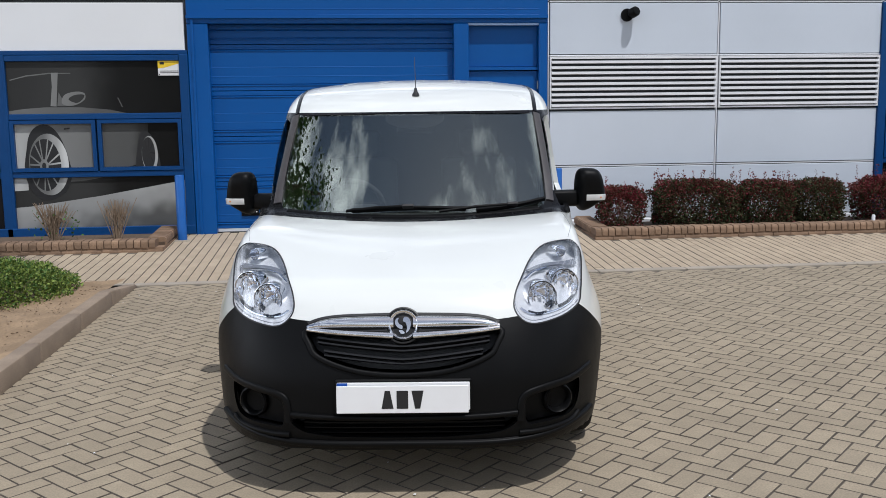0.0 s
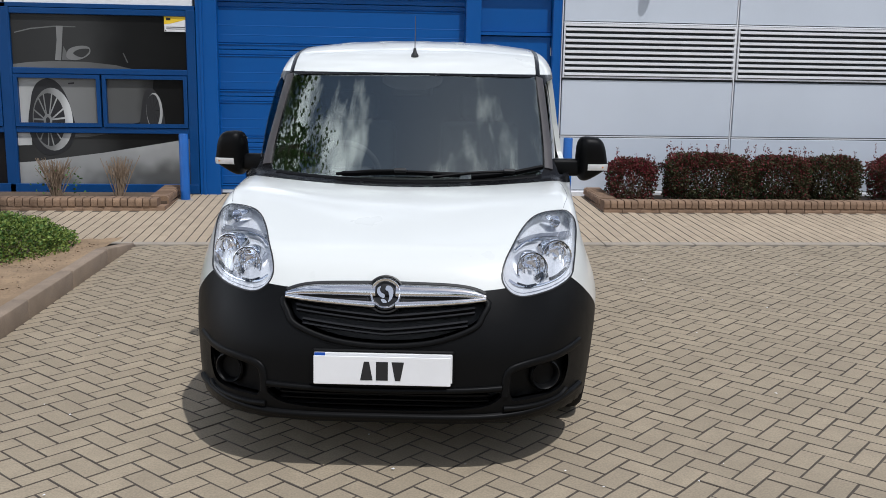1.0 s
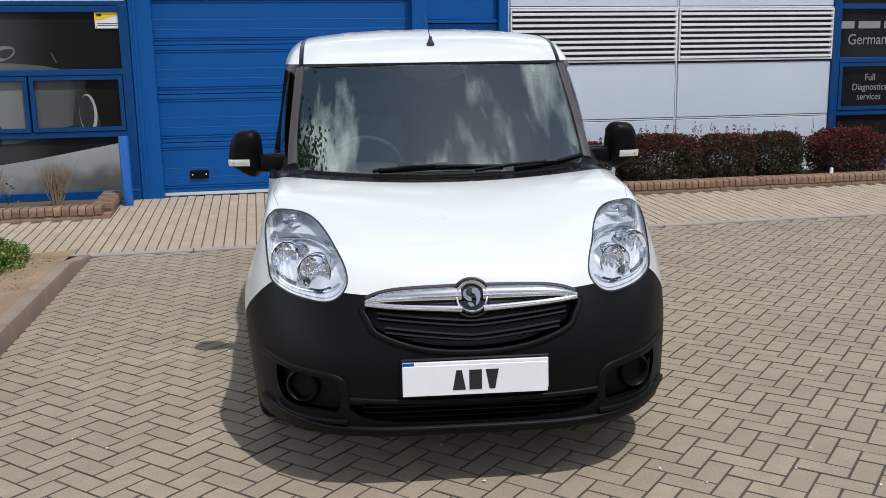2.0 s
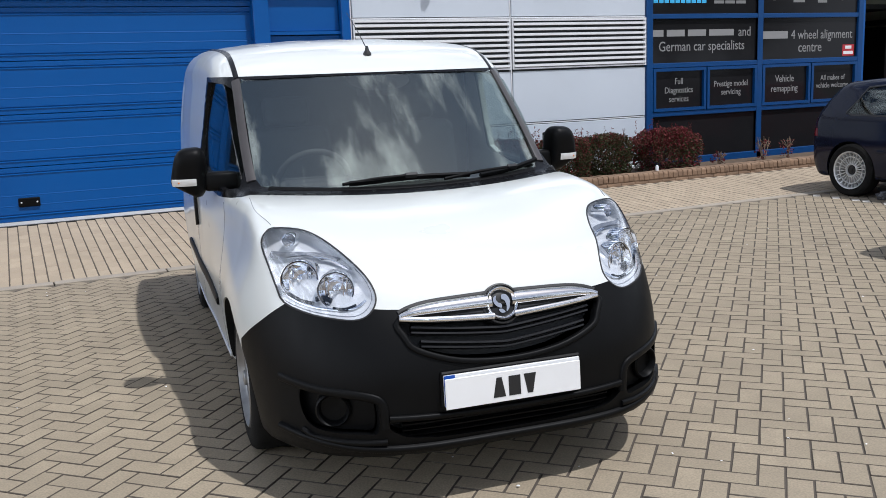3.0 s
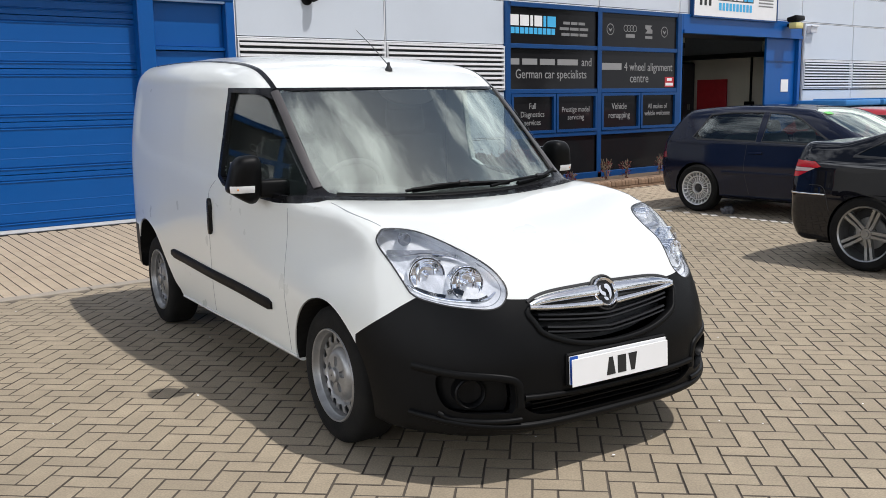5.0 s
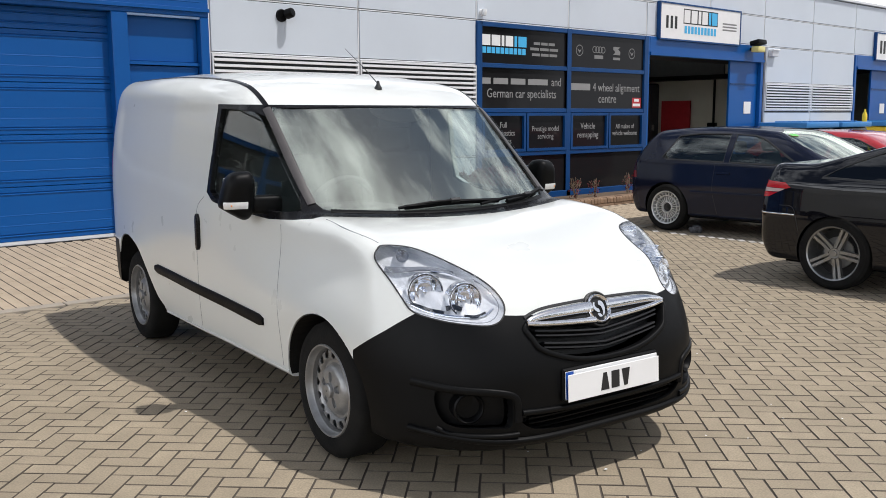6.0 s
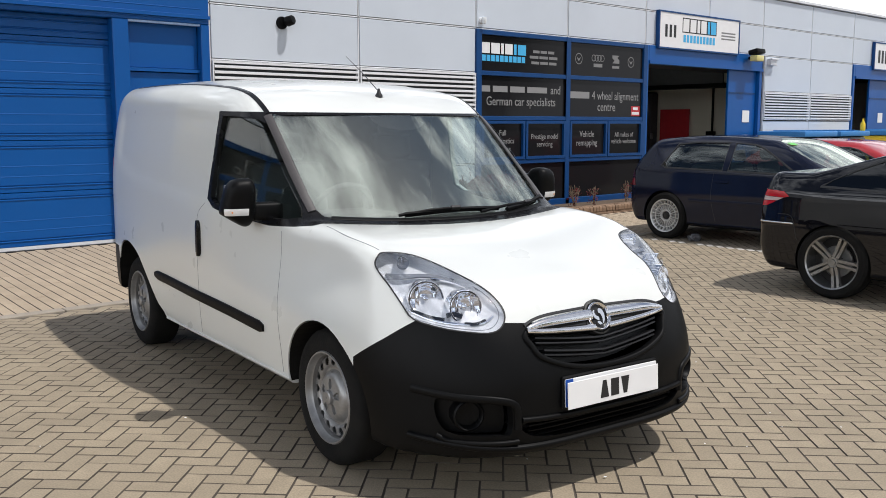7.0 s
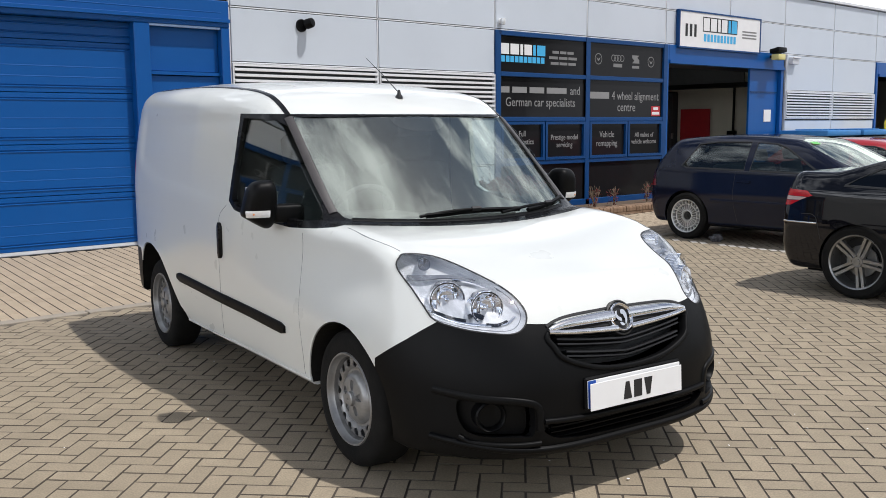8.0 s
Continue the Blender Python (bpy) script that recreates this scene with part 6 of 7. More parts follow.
def film(points, mat, layer, smooth_line=False, only=None):
    """Lays a shape of the picture over the panes; points run 0..1 across the window, and in height in metres."""
    poly = [(0.03 + u * 2.10, z) for u, z in points]
    if smooth_line:
        poly = rounded(poly, 5)
    for i, (a, b, z0, z1) in enumerate(spans1):
        if only is not None and i not in only:
            continue
        c = clip(poly, a + 0.002, b - 0.002, z0 + 0.002, z1 - 0.002)
        if len(c) > 2:
            flat(c, mat, w1, 0.0045 - 0.0012 * layer)


def ring_points(cu, cz, ru, rz, n=36):
    return [(cu + ru * math.cos(2 * math.pi * k / n), cz + rz * math.sin(2 * math.pi * k / n)) for k in range(n)]


film([(-0.1, 0.2), (1.1, 0.2), (1.1, 2.4), (-0.1, 2.4)], M_FILM_DARK, 0)
film([(0.0, 1.705), (0.10, 1.735), (0.22, 1.752), (0.42, 1.748), (0.58, 1.715), (0.70, 1.66), (0.72, 1.60), (0.0, 1.60)], M_FILM_MID, 1)
film([(0.262, 2.165), (0.300, 2.165), (0.292, 2.0), (0.280, 1.76), (0.247, 1.765), (0.262, 2.0)], M_FILM_BODY, 2)
film([(0.03, 2.085), (0.12, 2.135), (0.25, 2.165), (0.37, 2.162), (0.37, 2.152), (0.25, 2.150), (0.12, 2.12), (0.03, 2.072)], M_FILM_MID, 1)
film([(0.285, 1.765), (0.297, 1.93), (0.318, 1.84), (0.34, 1.765)], M_FILM_MID, 2)
film([(0.312, 1.80), (0.325, 1.89), (0.37, 1.93), (0.42, 1.935), (0.445, 1.905), (0.44, 1.84), (0.40, 1.785), (0.35, 1.765)], M_FILM_BODY, 3, True)
film([(0.35, 1.845), (0.385, 1.895), (0.437, 1.90), (0.432, 1.85), (0.395, 1.80)], M_FILM_DARK, 4, True)
film([(0.625, 1.86), (0.632, 1.86), (0.655, 1.745), (0.648, 1.745)], M_FILM_MID, 2)
film([(-0.05, 1.7), (0.66, 1.7), (0.74, 1.3), (0.70, 0.98), (-0.05, 0.955)], M_FILM_BODY, 1, only=(1,))
film([(-0.05, 0.93), (0.09, 0.93), (0.09, 0.745), (-0.05, 0.73)], M_FILM_BODY, 1, only=(0,))
film([(0.31, 0.93), (0.62, 0.93), (0.40, 0.845), (0.32, 0.84)], M_FILM_MID, 1, only=(0,))
film([(0.30, 0.985), (0.52, 1.00), (0.52, 0.93), (0.30, 0.93)], M_INK, 2, only=(1,))
film([(0.45, 1.7), (0.80, 1.7), (0.78, 1.3), (0.74, 1.05), (0.60, 0.985), (0.45, 0.99)], M_FILM_MID, 1, only=(2,))
film([(0.715, 0.95), (0.722, 1.24), (0.745, 1.42), (0.785, 1.44), (0.825, 1.30), (0.845, 0.95)], M_INK, 2, True, only=(2,))
film(ring_points(0.792, 1.165, 0.046, 0.225), M_FILM_LOW, 3, only=(2,))
film(ring_points(0.785, 1.175, 0.038, 0.20), M_INK, 4, only=(2,))
film([(0.095, 0.9), (0.098, 1.28), (0.13, 1.47), (0.19, 1.545), (0.25, 1.50), (0.30, 1.33), (0.335, 1.05), (0.335, 0.90)], M_INK, 2, True, only=(1,))
film([(0.095, 0.97), (0.115, 0.72), (0.19, 0.62), (0.30, 0.72), (0.325, 0.97)], M_INK, 2, True, only=(0,))
film(ring_points(0.215, 1.056, 0.112, 0.378), M_FILM_RIM, 3, only=(0, 1))
film(ring_points(0.196, 1.052, 0.088, 0.318), M_INK, 4, only=(0, 1))
for k in range(7):
    for da in (-0.11, 0.11):
        t = 2 * math.pi * k / 7 + 0.25
        c, q = math.cos(t), math.sin(t)
        c2, q2 = math.cos(t + da * 1.6), math.sin(t + da * 1.6)
        film([(0.190 + 0.016 * c - 0.003 * q, 1.04 + 0.055 * q + 0.010 * c), (0.196 + 0.088 * c2 - 0.0035 * q2, 1.052 + 0.318 * q2 + 0.011 * c2), (0.196 + 0.088 * c2 + 0.0035 * q2, 1.052 + 0.318 * q2 - 0.011 * c2), (0.190 + 0.016 * c + 0.003 * q, 1.04 + 0.055 * q - 0.010 * c)], M_FILM_LIGHT, 5, only=(0, 1))
film(ring_points(0.188, 1.04, 0.024, 0.082), M_FILM_LIGHT, 6, only=(0, 1))
film(ring_points(0.188, 1.04, 0.012, 0.042), M_INK, 7, only=(0, 1))
for k in range(9):
    t = 2 * math.pi * k / 9
    c, q = math.cos(t), math.sin(t)
    film([(0.785 - 0.003 * q, 1.175 + 0.012 * c), (0.785 + 0.037 * c - 0.002 * q, 1.175 + 0.195 * q + 0.008 * c), (0.785 + 0.037 * c + 0.002 * q, 1.175 + 0.195 * q - 0.008 * c)], M_FILM_MID, 5, only=(2,))
film([(0.312, 1.495), (0.345, 1.505), (0.345, 1.485), (0.312, 1.478)], M_INK, 4, only=(1,))
film([(-0.05, 0.52), (0.10, 0.545), (0.5, 0.66), (1.05, 0.86), (1.05, 0.2), (-0.05, 0.2)], M_FILM_LOW, 1, only=(0,))
yel = thing("wall_sign", pose(-2.345, FACE_Y - 0.005, 2.22), "small white and yellow plate screwed to the window", "sign")
part("plate", box(-0.135, 0.135, -0.008, -0.002, -0.10, 0.10, 0.003, 1), M_WHITE_PLATE, yel)
flat([(-0.135, -0.012), (-0.06, -0.004), (0.02, 0.018), (0.135, 0.05), (0.135, 0.10), (-0.135, 0.10)], M_YELLOW, yel, -0.0095)
bar(-0.11, -0.06, 0.035, 0.065, M_INK, yel, -0.011)
for z in (-0.045, -0.065):
    bar(-0.11, 0.11, z - 0.004, z + 0.004, M_INK, yel, -0.0095)
for x in (-0.12, 0.12):
    for z in (-0.085, 0.085):
        part("screw", lathe([(0.001, -0.013), (0.007, -0.012), (0.008, -0.0082)], 10, "y"), M_INK, yel).location = (x, 0, z)

# boards over the doorways
def board(x0, x1, z0, z1, label):
    b = thing("sign_board", pose((x0 + x1) / 2, FACE_Y - 0.06, (z0 + z1) / 2), label, "sign", group="sign boards")
    w, h = (x1 - x0) / 2, (z1 - z0) / 2
    part("face", box(-w + 0.03, w - 0.03, -0.012, 0.05, -h + 0.03, h - 0.03), M_WHITE_PLATE, b)
    fr = bmesh.new()
    for q in ((-w, w, h - 0.029, h), (-w, w, -h, -h + 0.029), (-w, -w + 0.029, -h + 0.029, h - 0.029), (w - 0.029, w, -h + 0.029, h - 0.029)):
        merge(fr, box(q[0], q[1], -0.022, 0.055, q[2], q[3]))
    part("frame", fr, M_BLUE_TRIM, b)
    return b


sb = board(11.50, 14.30, 2.955, 3.655, "white sign board in a blue frame above the open garage")
for x in (-1.20, -1.06, -0.92):
    bar(x, x + 0.075, -0.13, 0.10, M_INK, sb, -0.0145)
for a, b in ((-0.62, -0.42), (-0.38, -0.18), (-0.14, -0.05), (-0.01, 0.18)):
    bar(a - 0.02, b + 0.02, -0.02, 0.26, M_INK, sb, -0.0135)
    bar(a, b, 0.0, 0.24, M_WHITE_INK, sb, -0.0155)
for a, b in ((0.22, 0.30), (0.33, 0.52)):
    bar(a - 0.02, b + 0.02, -0.02, 0.26, M_INK, sb, -0.0135)
    bar(a, b, 0.0, 0.24, M_CYAN_INK, sb, -0.0155)
for k in range(10):
    bar(-0.60 + 0.112 * k, -0.52 + 0.112 * k, -0.20, -0.06, M_CYAN_INK, sb, -0.0155)
for z in (0.06, 0.0, -0.06):
    bar(0.72, 1.24, z - 0.014, z + 0.014, M_GREY_INK, sb, -0.0145)
sb2 = board(20.66, 23.4, 2.90, 3.60, "white sign board with black numerals above the far doorway")
for x in (-1.15, -0.95, -0.75):
    bar(x, x + 0.12, -0.17, 0.15, M_INK, sb2, -0.0145)
bar(-0.5, 1.0, -0.1, 0.1, M_GREY_INK, sb2, -0.0145)

# ---- fixtures on the wall ----
cam_a = thing("security_camera", pose(3.41, FACE_Y, 2.84), "black bullet camera on the cladding", "camera")
part("mount", lathe([(0.001, -0.03), (0.075, -0.03), (0.082, -0.015), (0.082, 0.0)], 28, "y"), M_PLASTIC, cam_a, smooth=40)
part("camera_body", lathe([(0.001, -0.16), (0.05, -0.155), (0.062, -0.14), (0.065, -0.06), (0.04, -0.03), (0.03, -0.02)], 28, "y"), M_PLASTIC, cam_a, smooth=40).matrix_basis = pose(0.02, -0.02, 0, -14, 0, 24)
cam_b = thing("security_camera", pose(6.98, FACE_Y, 3.13), "small pale dome camera on the cladding", "camera")
part("mount", lathe([(0.05, 0.0), (0.05, -0.03), (0.03, -0.04), (0.001, -0.04)], 24, "y"), M_TRIM_WHITE, cam_b, smooth=40)
part("camera_body", lathe([(0.001, 0.05), (0.035, 0.045), (0.04, 0.0), (0.03, -0.05), (0.001, -0.055)], 24, "z"), M_LAMP_GREY, cam_b, smooth=40).location = (0, -0.07, 0)
wl = thing("wall_lamp", pose(14.78, FACE_Y - 0.03, 2.93), "dark flood lamp with an amber lens over the door", "lamp")
part("bracket", box(-0.03, 0.03, -0.10, 0.0, -0.04, 0.02, 0.006, 1), M_PLASTIC, wl)
part("hood", box(-0.17, 0.17, -0.30, -0.08, 0.0, 0.10, 0.025, 2), M_PLASTIC, wl, smooth=40).matrix_basis = pose(0, 0, 0.02, -12, 0, 0)
part("lens", box(-0.14, 0.14, -0.27, -0.10, -0.085, 0.035, 0.015, 2), material("amber_glass", (0.65, 0.58, 0.22), 0.2), wl, smooth=40)
sn = thing("alarm_box", pose(15.70, FACE_Y, 2.87), "small white alarm box", "alarm box")
part("case", box(-0.13, 0.13, -0.10, 0.0, -0.07, 0.08, 0.012, 2), M_TRIM_WHITE, sn, smooth=40)
part("visor", box(-0.15, 0.15, -0.13, -0.10, 0.05, 0.085, 0.008, 1), M_TRIM_WHITE, sn)

# ---- bollards and planters ----
def bollard(x, y, h):
    b = thing("bollard", pose(x, y, rise(y)), "bright blue steel bollard beside the loading door", "bollard", group="bollards")
    part("post", lathe([(0.056, -0.05), (0.056, h - 0.012), (0.050, h), (0.001, h)], 28, "z"), M_BLUE_POST, b, smooth=40)
    part("footing", box(-0.10, 0.10, -0.10, 0.10, -0.05, 0.006, 0.02, 2), M_CONCRETE, b)


bollard(-2.22, 11.10, 0.79)
bollard(2.42, 11.10, 0.79)
EDGE_Y = 10.40


def brick_mesh(w, d, h):
    bm = box(-w / 2, w / 2, 0, d, 0, h)
    top_front = [e for e in bm.edges if all(v.co.y < 0.001 and v.co.z > h - 0.001 for v in e.verts)]
    bmesh.ops.bevel(bm, geom=top_front, offset=0.035, segments=3, affect="EDGES", profile=0.5)
    me = as_mesh(bm)
    me.materials.append(M_BRICK)
    return me


def planter(x0, x1, label, returns):
    p = thing("planter", pose(0, 0, 0), label, "planter", kind="structure")
    z0 = rise(EDGE_Y)
    part("base_course", box(x0, x1, EDGE_Y + 0.012, EDGE_Y + 0.21, z0 - 0.1, z0 + 0.05), M_BRICK, p)
    part("bed_soil", box(x0 + 0.02, x1 - 0.02, EDGE_Y + 0.211, FACE_Y - 0.055, z0 - 0.1, z0 + 0.085), M_BARK_SOIL, p)
    low = brick_mesh(0.212, 0.03, 0.052)
    for k in range(int((x1 - x0) / 0.2225)):
        ob = new("brick", low)
        ob.parent = p
        ob.matrix_basis = pose(x0 + 0.111 + 0.2225 * k, EDGE_Y + 0.003 + random.uniform(-0.002, 0.002), z0 - 0.004)
    me = brick_mesh(0.071, 0.205, 0.085)
    n = int((x1 - x0) / 0.0815)
    for k in range(n):
        ob = new("brick", me)
        ob.parent = p
        ob.matrix_basis = pose(x0 + 0.041 + 0.0815 * k, EDGE_Y + random.uniform(-0.004, 0.004), z0 + 0.052 + random.uniform(-0.003, 0.003), 0, 0, random.uniform(-1.2, 1.2))
    for x, s in returns:
        part("base_course", box(min(x, x - s * 0.2), max(x, x - s * 0.2), EDGE_Y + 0.215, FACE_Y - 0.06, z0 - 0.1, z0 + 0.055), M_BRICK, p)
        for k in range(10):
            ob = new("brick", me)
            ob.parent = p
            ob.matrix_basis = pose(x, EDGE_Y + 0.265 + 0.0815 * k, z0 + 0.057 + 0.0045 * k, 0, 0, 90 if s > 0 else -90)
    return p


planter(-9.0, -2.32, "brick-edged planter with dry soil below the window", ((-2.32, 1),))
planter(2.72, 11.2, "brick-edged planter along the clad wall", ((2.72, -1),))
sp = thing("marker_post", pose(6.32, 10.56, rise(10.5) + 0.08), "short white marker stub in the planter", "post")
part("stub", lathe([(0.022, -0.05), (0.022, 0.11), (0.012, 0.125), (0.001, 0.125)], 14, "z"), M_TRIM_WHITE, sp, smooth=40)


# ---- plants ----
def leaves(count, place, size, seed, droop=0.3):
    """Many small folded leaves; place(r) gives a point and a rough outward way."""
    r = random.Random(seed)
    verts, faces = [], []
    for _ in range(count):
        p, out = place(r)
        d = Vector((out[0] + r.uniform(-0.9, 0.9), out[1] + r.uniform(-0.9, 0.9), out[2] + r.uniform(-0.7, 0.9) - droop))
        d.normalize()
        s = d.orthogonal()
        s.rotate(Matrix.Rotation(r.uniform(0, 6.28), 3, d))
        n = d.cross(s)
        l = size * r.uniform(0.6, 1.3)
        w = l * 0.34
        b = Vector(p)
        i = len(verts)
        verts += [b, b + d * l * 0.5 + s * w + n * l * 0.08, b + d * l, b + d * l * 0.5 - s * w + n * l * 0.08]
        faces += [(i, i + 1, i + 2), (i, i + 2, i + 3)]
    return verts, faces


def bush(name, label, x0, x1, y0, y1, z0, z1, mats, count, size, seed, spikes=10):
    """A clipped shrub: twigs inside, leaf clumps over an uneven box-like outline, loose shoots on top."""
    b = thing(name, pose((x0 + x1) / 2, (y0 + y1) / 2, z0), label, "shrub", group="clipped shrubs")
    hx, hy, h = (x1 - x0) / 2, (y1 - y0) / 2, z1 - z0
    r = random.Random(seed)
    tw = bmesh.new()
    for k in range(16):
        a, rr = r.uniform(0, 6.28), r.uniform(0.2, 0.85)
        tip = (hx * rr * math.cos(a), hy * rr * math.sin(a), h * r.uniform(0.6, 0.95))
        merge(tw, tube([(tip[0] * 0.25, tip[1] * 0.25, -0.03), (tip[0] * 0.7, tip[1] * 0.6, tip[2] * 0.5), tip], 0.007, 5, 0.4))
    part("twig_growth", tw, M_TWIG, b)

    def place(rnd):
        while True:
            u, v, w = rnd.uniform(-1, 1), rnd.uniform(-1, 1), rnd.uniform(0, 1)
            q = (abs(u) ** 3.2 + abs(v) ** 3.2 + (abs(w - 0.42) / 0.58) ** 3.2) ** (1 / 3.2)
            bump = 1 + 0.22 * noise.noise((u * 2.4 + seed, v * 2.4, w * 2.4))
            if 0.55 * bump < q < bump and (w > 0.06):
                if high and rnd.random() > 0.25 + 1.5 * max(w - 0.45, 0):
                    continue
                return (u * hx, v * hy, w * h), (u, v, w - 0.3)
    for part_i, (mat, share) in enumerate(mats):
        high = part_i == 0
        v, f = leaves(int(count * share), place, size, seed * 7 + part_i)
        if part_i == 0:
            for k in range(spikes):
                sx, sy = r.uniform(-0.9, 0.9) * hx, r.uniform(-0.7, 0.7) * hy
                top = h * (1 + r.uniform(0.05, 0.26))
                v2, f2 = leaves(22, lambda q: ((sx + q.uniform(-0.012, 0.012), sy + q.uniform(-0.012, 0.012), h * 0.85 + q.uniform(0, 1) * (top - h * 0.85)), (0, 0, 0.6)), size * 0.8, seed * 31 + k)
                f += [tuple(i + len(v) for i in t) for t in f2]
                v += v2
        me = bpy.data.meshes.new("leaves")
        me.from_pydata([tuple(p) for p in v], [], f)
        tagged(part("foliage", me, mat, b), kind="stuff")
    return b


ZB = rise(10.9) + 0.05
RED = [(M_LEAF_RED, 0.62), (M_LEAF_DARK, 0.38)]
MIX = [(M_LEAF_RED, 0.30), (M_LEAF_DARK, 0.70)]
DRK = [(M_LEAF_RED, 0.16), (M_LEAF_DARK, 0.84)]
bush("shrub", "small dark red barberry shrub before the clad wall", 2.92, 3.50, 10.70, 11.25, ZB, 0.69, RED, 8500, 0.026, 11, 6)
bush("shrub", "clipped red and green shrub hedge before the clad wall", 3.60, 4.76, 10.68, 11.30, ZB, 0.76, MIX, 21000, 0.026, 12, 20)
bush("shrub", "clipped reddish shrub hedge before the clad wall", 4.72, 5.44, 10.70, 11.28, ZB, 0.745, MIX, 13000, 0.026, 13, 12)
bush("shrub", "clipped dark green shrub hedge before the clad wall", 5.40, 6.12, 10.70, 11.28, ZB, 0.745, DRK, 13000, 0.026, 14, 6)
bush("shrub", "rounded red-topped shrub at the planter", 6.30, 7.28, 10.66, 11.28, ZB, 0.76, RED, 17000, 0.026, 15, 10)


def bare_shrub(label, x, y, z, spread, height, n, seed, leafy=0):
    b = thing("bare_shrub", pose(x, y, z), label, "shrub", group="bare shrubs")
    r = random.Random(seed)
    tw = bmesh.new()
    for k in range(n):
        a, rr = r.uniform(0, 6.28), r.uniform(0.1, 1)
        tx, ty, tz = spread * rr * math.cos(a), spread * 0.7 * rr * math.sin(a), height * r.uniform(0.7, 1.0)
        mid = (tx * 0.5 + r.uniform(-0.03, 0.03), ty * 0.5, tz * 0.55)
        merge(tw, tube([(tx * 0.15, ty * 0.15, -0.03), mid, (tx, ty, tz)], 0.0075, 5, 0.45))
        for _ in range(2):
            merge(tw, tube([mid, (mid[0] + r.uniform(-0.09, 0.09), mid[1] + r.uniform(-0.06, 0.06), tz * r.uniform(0.75, 1.0))], 0.0045, 4, 0.5))
    part("twig_growth", tw, M_TWIG, b)
    if leafy:
        v, f = leaves(leafy, lambda q: ((q.uniform(-1, 1) * spread, q.uniform(-0.7, 0.7) * spread, q.uniform(0.05, 0.8) * height), (0, 0, 0.3)), 0.035, seed)
        me = bpy.data.meshes.new("leaves")
        me.from_pydata([tuple(p) for p in v], [], f)
        tagged(part("foliage", me, M_LEAF_RED if leafy > 60 else M_LEAF, b), kind="stuff")


bare_shrub("cut-back bare brown shrub in the planter", -3.66, 10.92, ZB + 0.02, 0.30, 0.46, 46, 3, 60)
bare_shrub("cut-back bare pale shrub in the planter", -2.95, 10.92, ZB + 0.02, 0.27, 0.48, 34, 4, 0)
for i, (x, h) in enumerate(((8.62, 0.36), (9.10, 0.32), (10.0, 0.38), (10.35, 0.30), (7.75, 0.2))):
    bare_shrub("small reddish bare shrub below the lettered window", x, 10.95, ZB + 0.02, 0.11, h, 7, 20 + i, 70)


def ground_shrub():
    """Low green shrub that spills over the soil bed."""
    b = thing("low_shrub", pose(-3.75, 8.1, 0.07), "low spreading bright green shrub on the soil bed", "shrub")

    def place(q):
        while True:
            u, v, w = q.uniform(-1, 1), q.uniform(-1, 1), q.uniform(0, 1)
            d = (u * u + v * v + w * w) ** 0.5
            if 0.62 < d < 1.0 + 0.12 * noise.noise((u * 4, v * 4, w * 4)):
                return (u * 1.12, v * 1.05, w * 0.30), (u, v, w)
    for mat, n, sd in ((M_LEAF, 16000, 5), (material("leaf_light", (0.17, 0.235, 0.04), 0.6, vary=0.5, scale=5, random_tint=0.35, island=True), 34000, 6)):
        v, f = leaves(n, place, 0.021, sd, -0.1)
        me = bpy.data.meshes.new("leaves")
        me.from_pydata([tuple(p) for p in v], [], f)
        tagged(part("foliage", me, mat, b), kind="stuff")
    core = bmesh.new()
    bmesh.ops.create_icosphere(core, subdivisions=3, radius=1)
    for v in core.verts:
        v.co = Vector((v.co.x * 0.92, v.co.y * 0.86, max(v.co.z, -0.1) * 0.22))
    part("inner_growth", core, M_BARK, b)


ground_shrub()
v, f = leaves(5200, lambda q: ((q.uniform(-5.5, -2.42), q.uniform(3.5, 8.5), 0.10), (0, 0, 0.0)), 0.019, 77)
me = bpy.data.meshes.new("litter")
me.from_pydata([(p[0], p[1], 0.083 + 0.05 * noise.noise((p[0] * 1.3, p[1] * 1.3, 0)) + 0.5 * (p[2] - 0.10) + 0.012) for p in v], [], f)
tagged(part("leaf_litter", me, M_TWIG), "dry leaf litter strewn over the soil", "leaf litter", kind="stuff")

# ---- bins and the garage's inside ----
def big_bin(x, y, label, lid_mat, tub_mat=None):
    b = thing("wheeled_bin", pose(x, y, rise(y)), label, "bin", group="bins")
    bm = box(-0.66, 0.66, -0.48, 0.48, 0.16, 1.15, 0.05, 2)
    for v in bm.verts:
        k = 0.86 + 0.14 * (v.co.z - 0.16) / 0.99
        v.co.x *= k
        v.co.y *= k
    part("tub", bm, tub_mat or M_GLOSS_BLACK, b, smooth=40)
    lid = box(-0.72, 0.72, -0.54, 0.54, 1.155, 1.27, 0.02, 2)
    ld = part("lid", lid, lid_mat, b, smooth=40)
    for k in range(5):
        part("rib", box(-0.5 + 0.24 * k, -0.46 + 0.24 * k, -0.3, 0.3, 1.2705, 1.295, 0.008, 1), lid_mat, ld)
    for sx in (-0.45, 0.45):
        for sy in (-0.33, 0.33):
            part("caster", lathe([(0.001, -0.02), (0.08, -0.02), (0.08, 0.02), (0.001, 0.02)], 20), M_RUBBER, b).location = (sx, sy, 0.08)


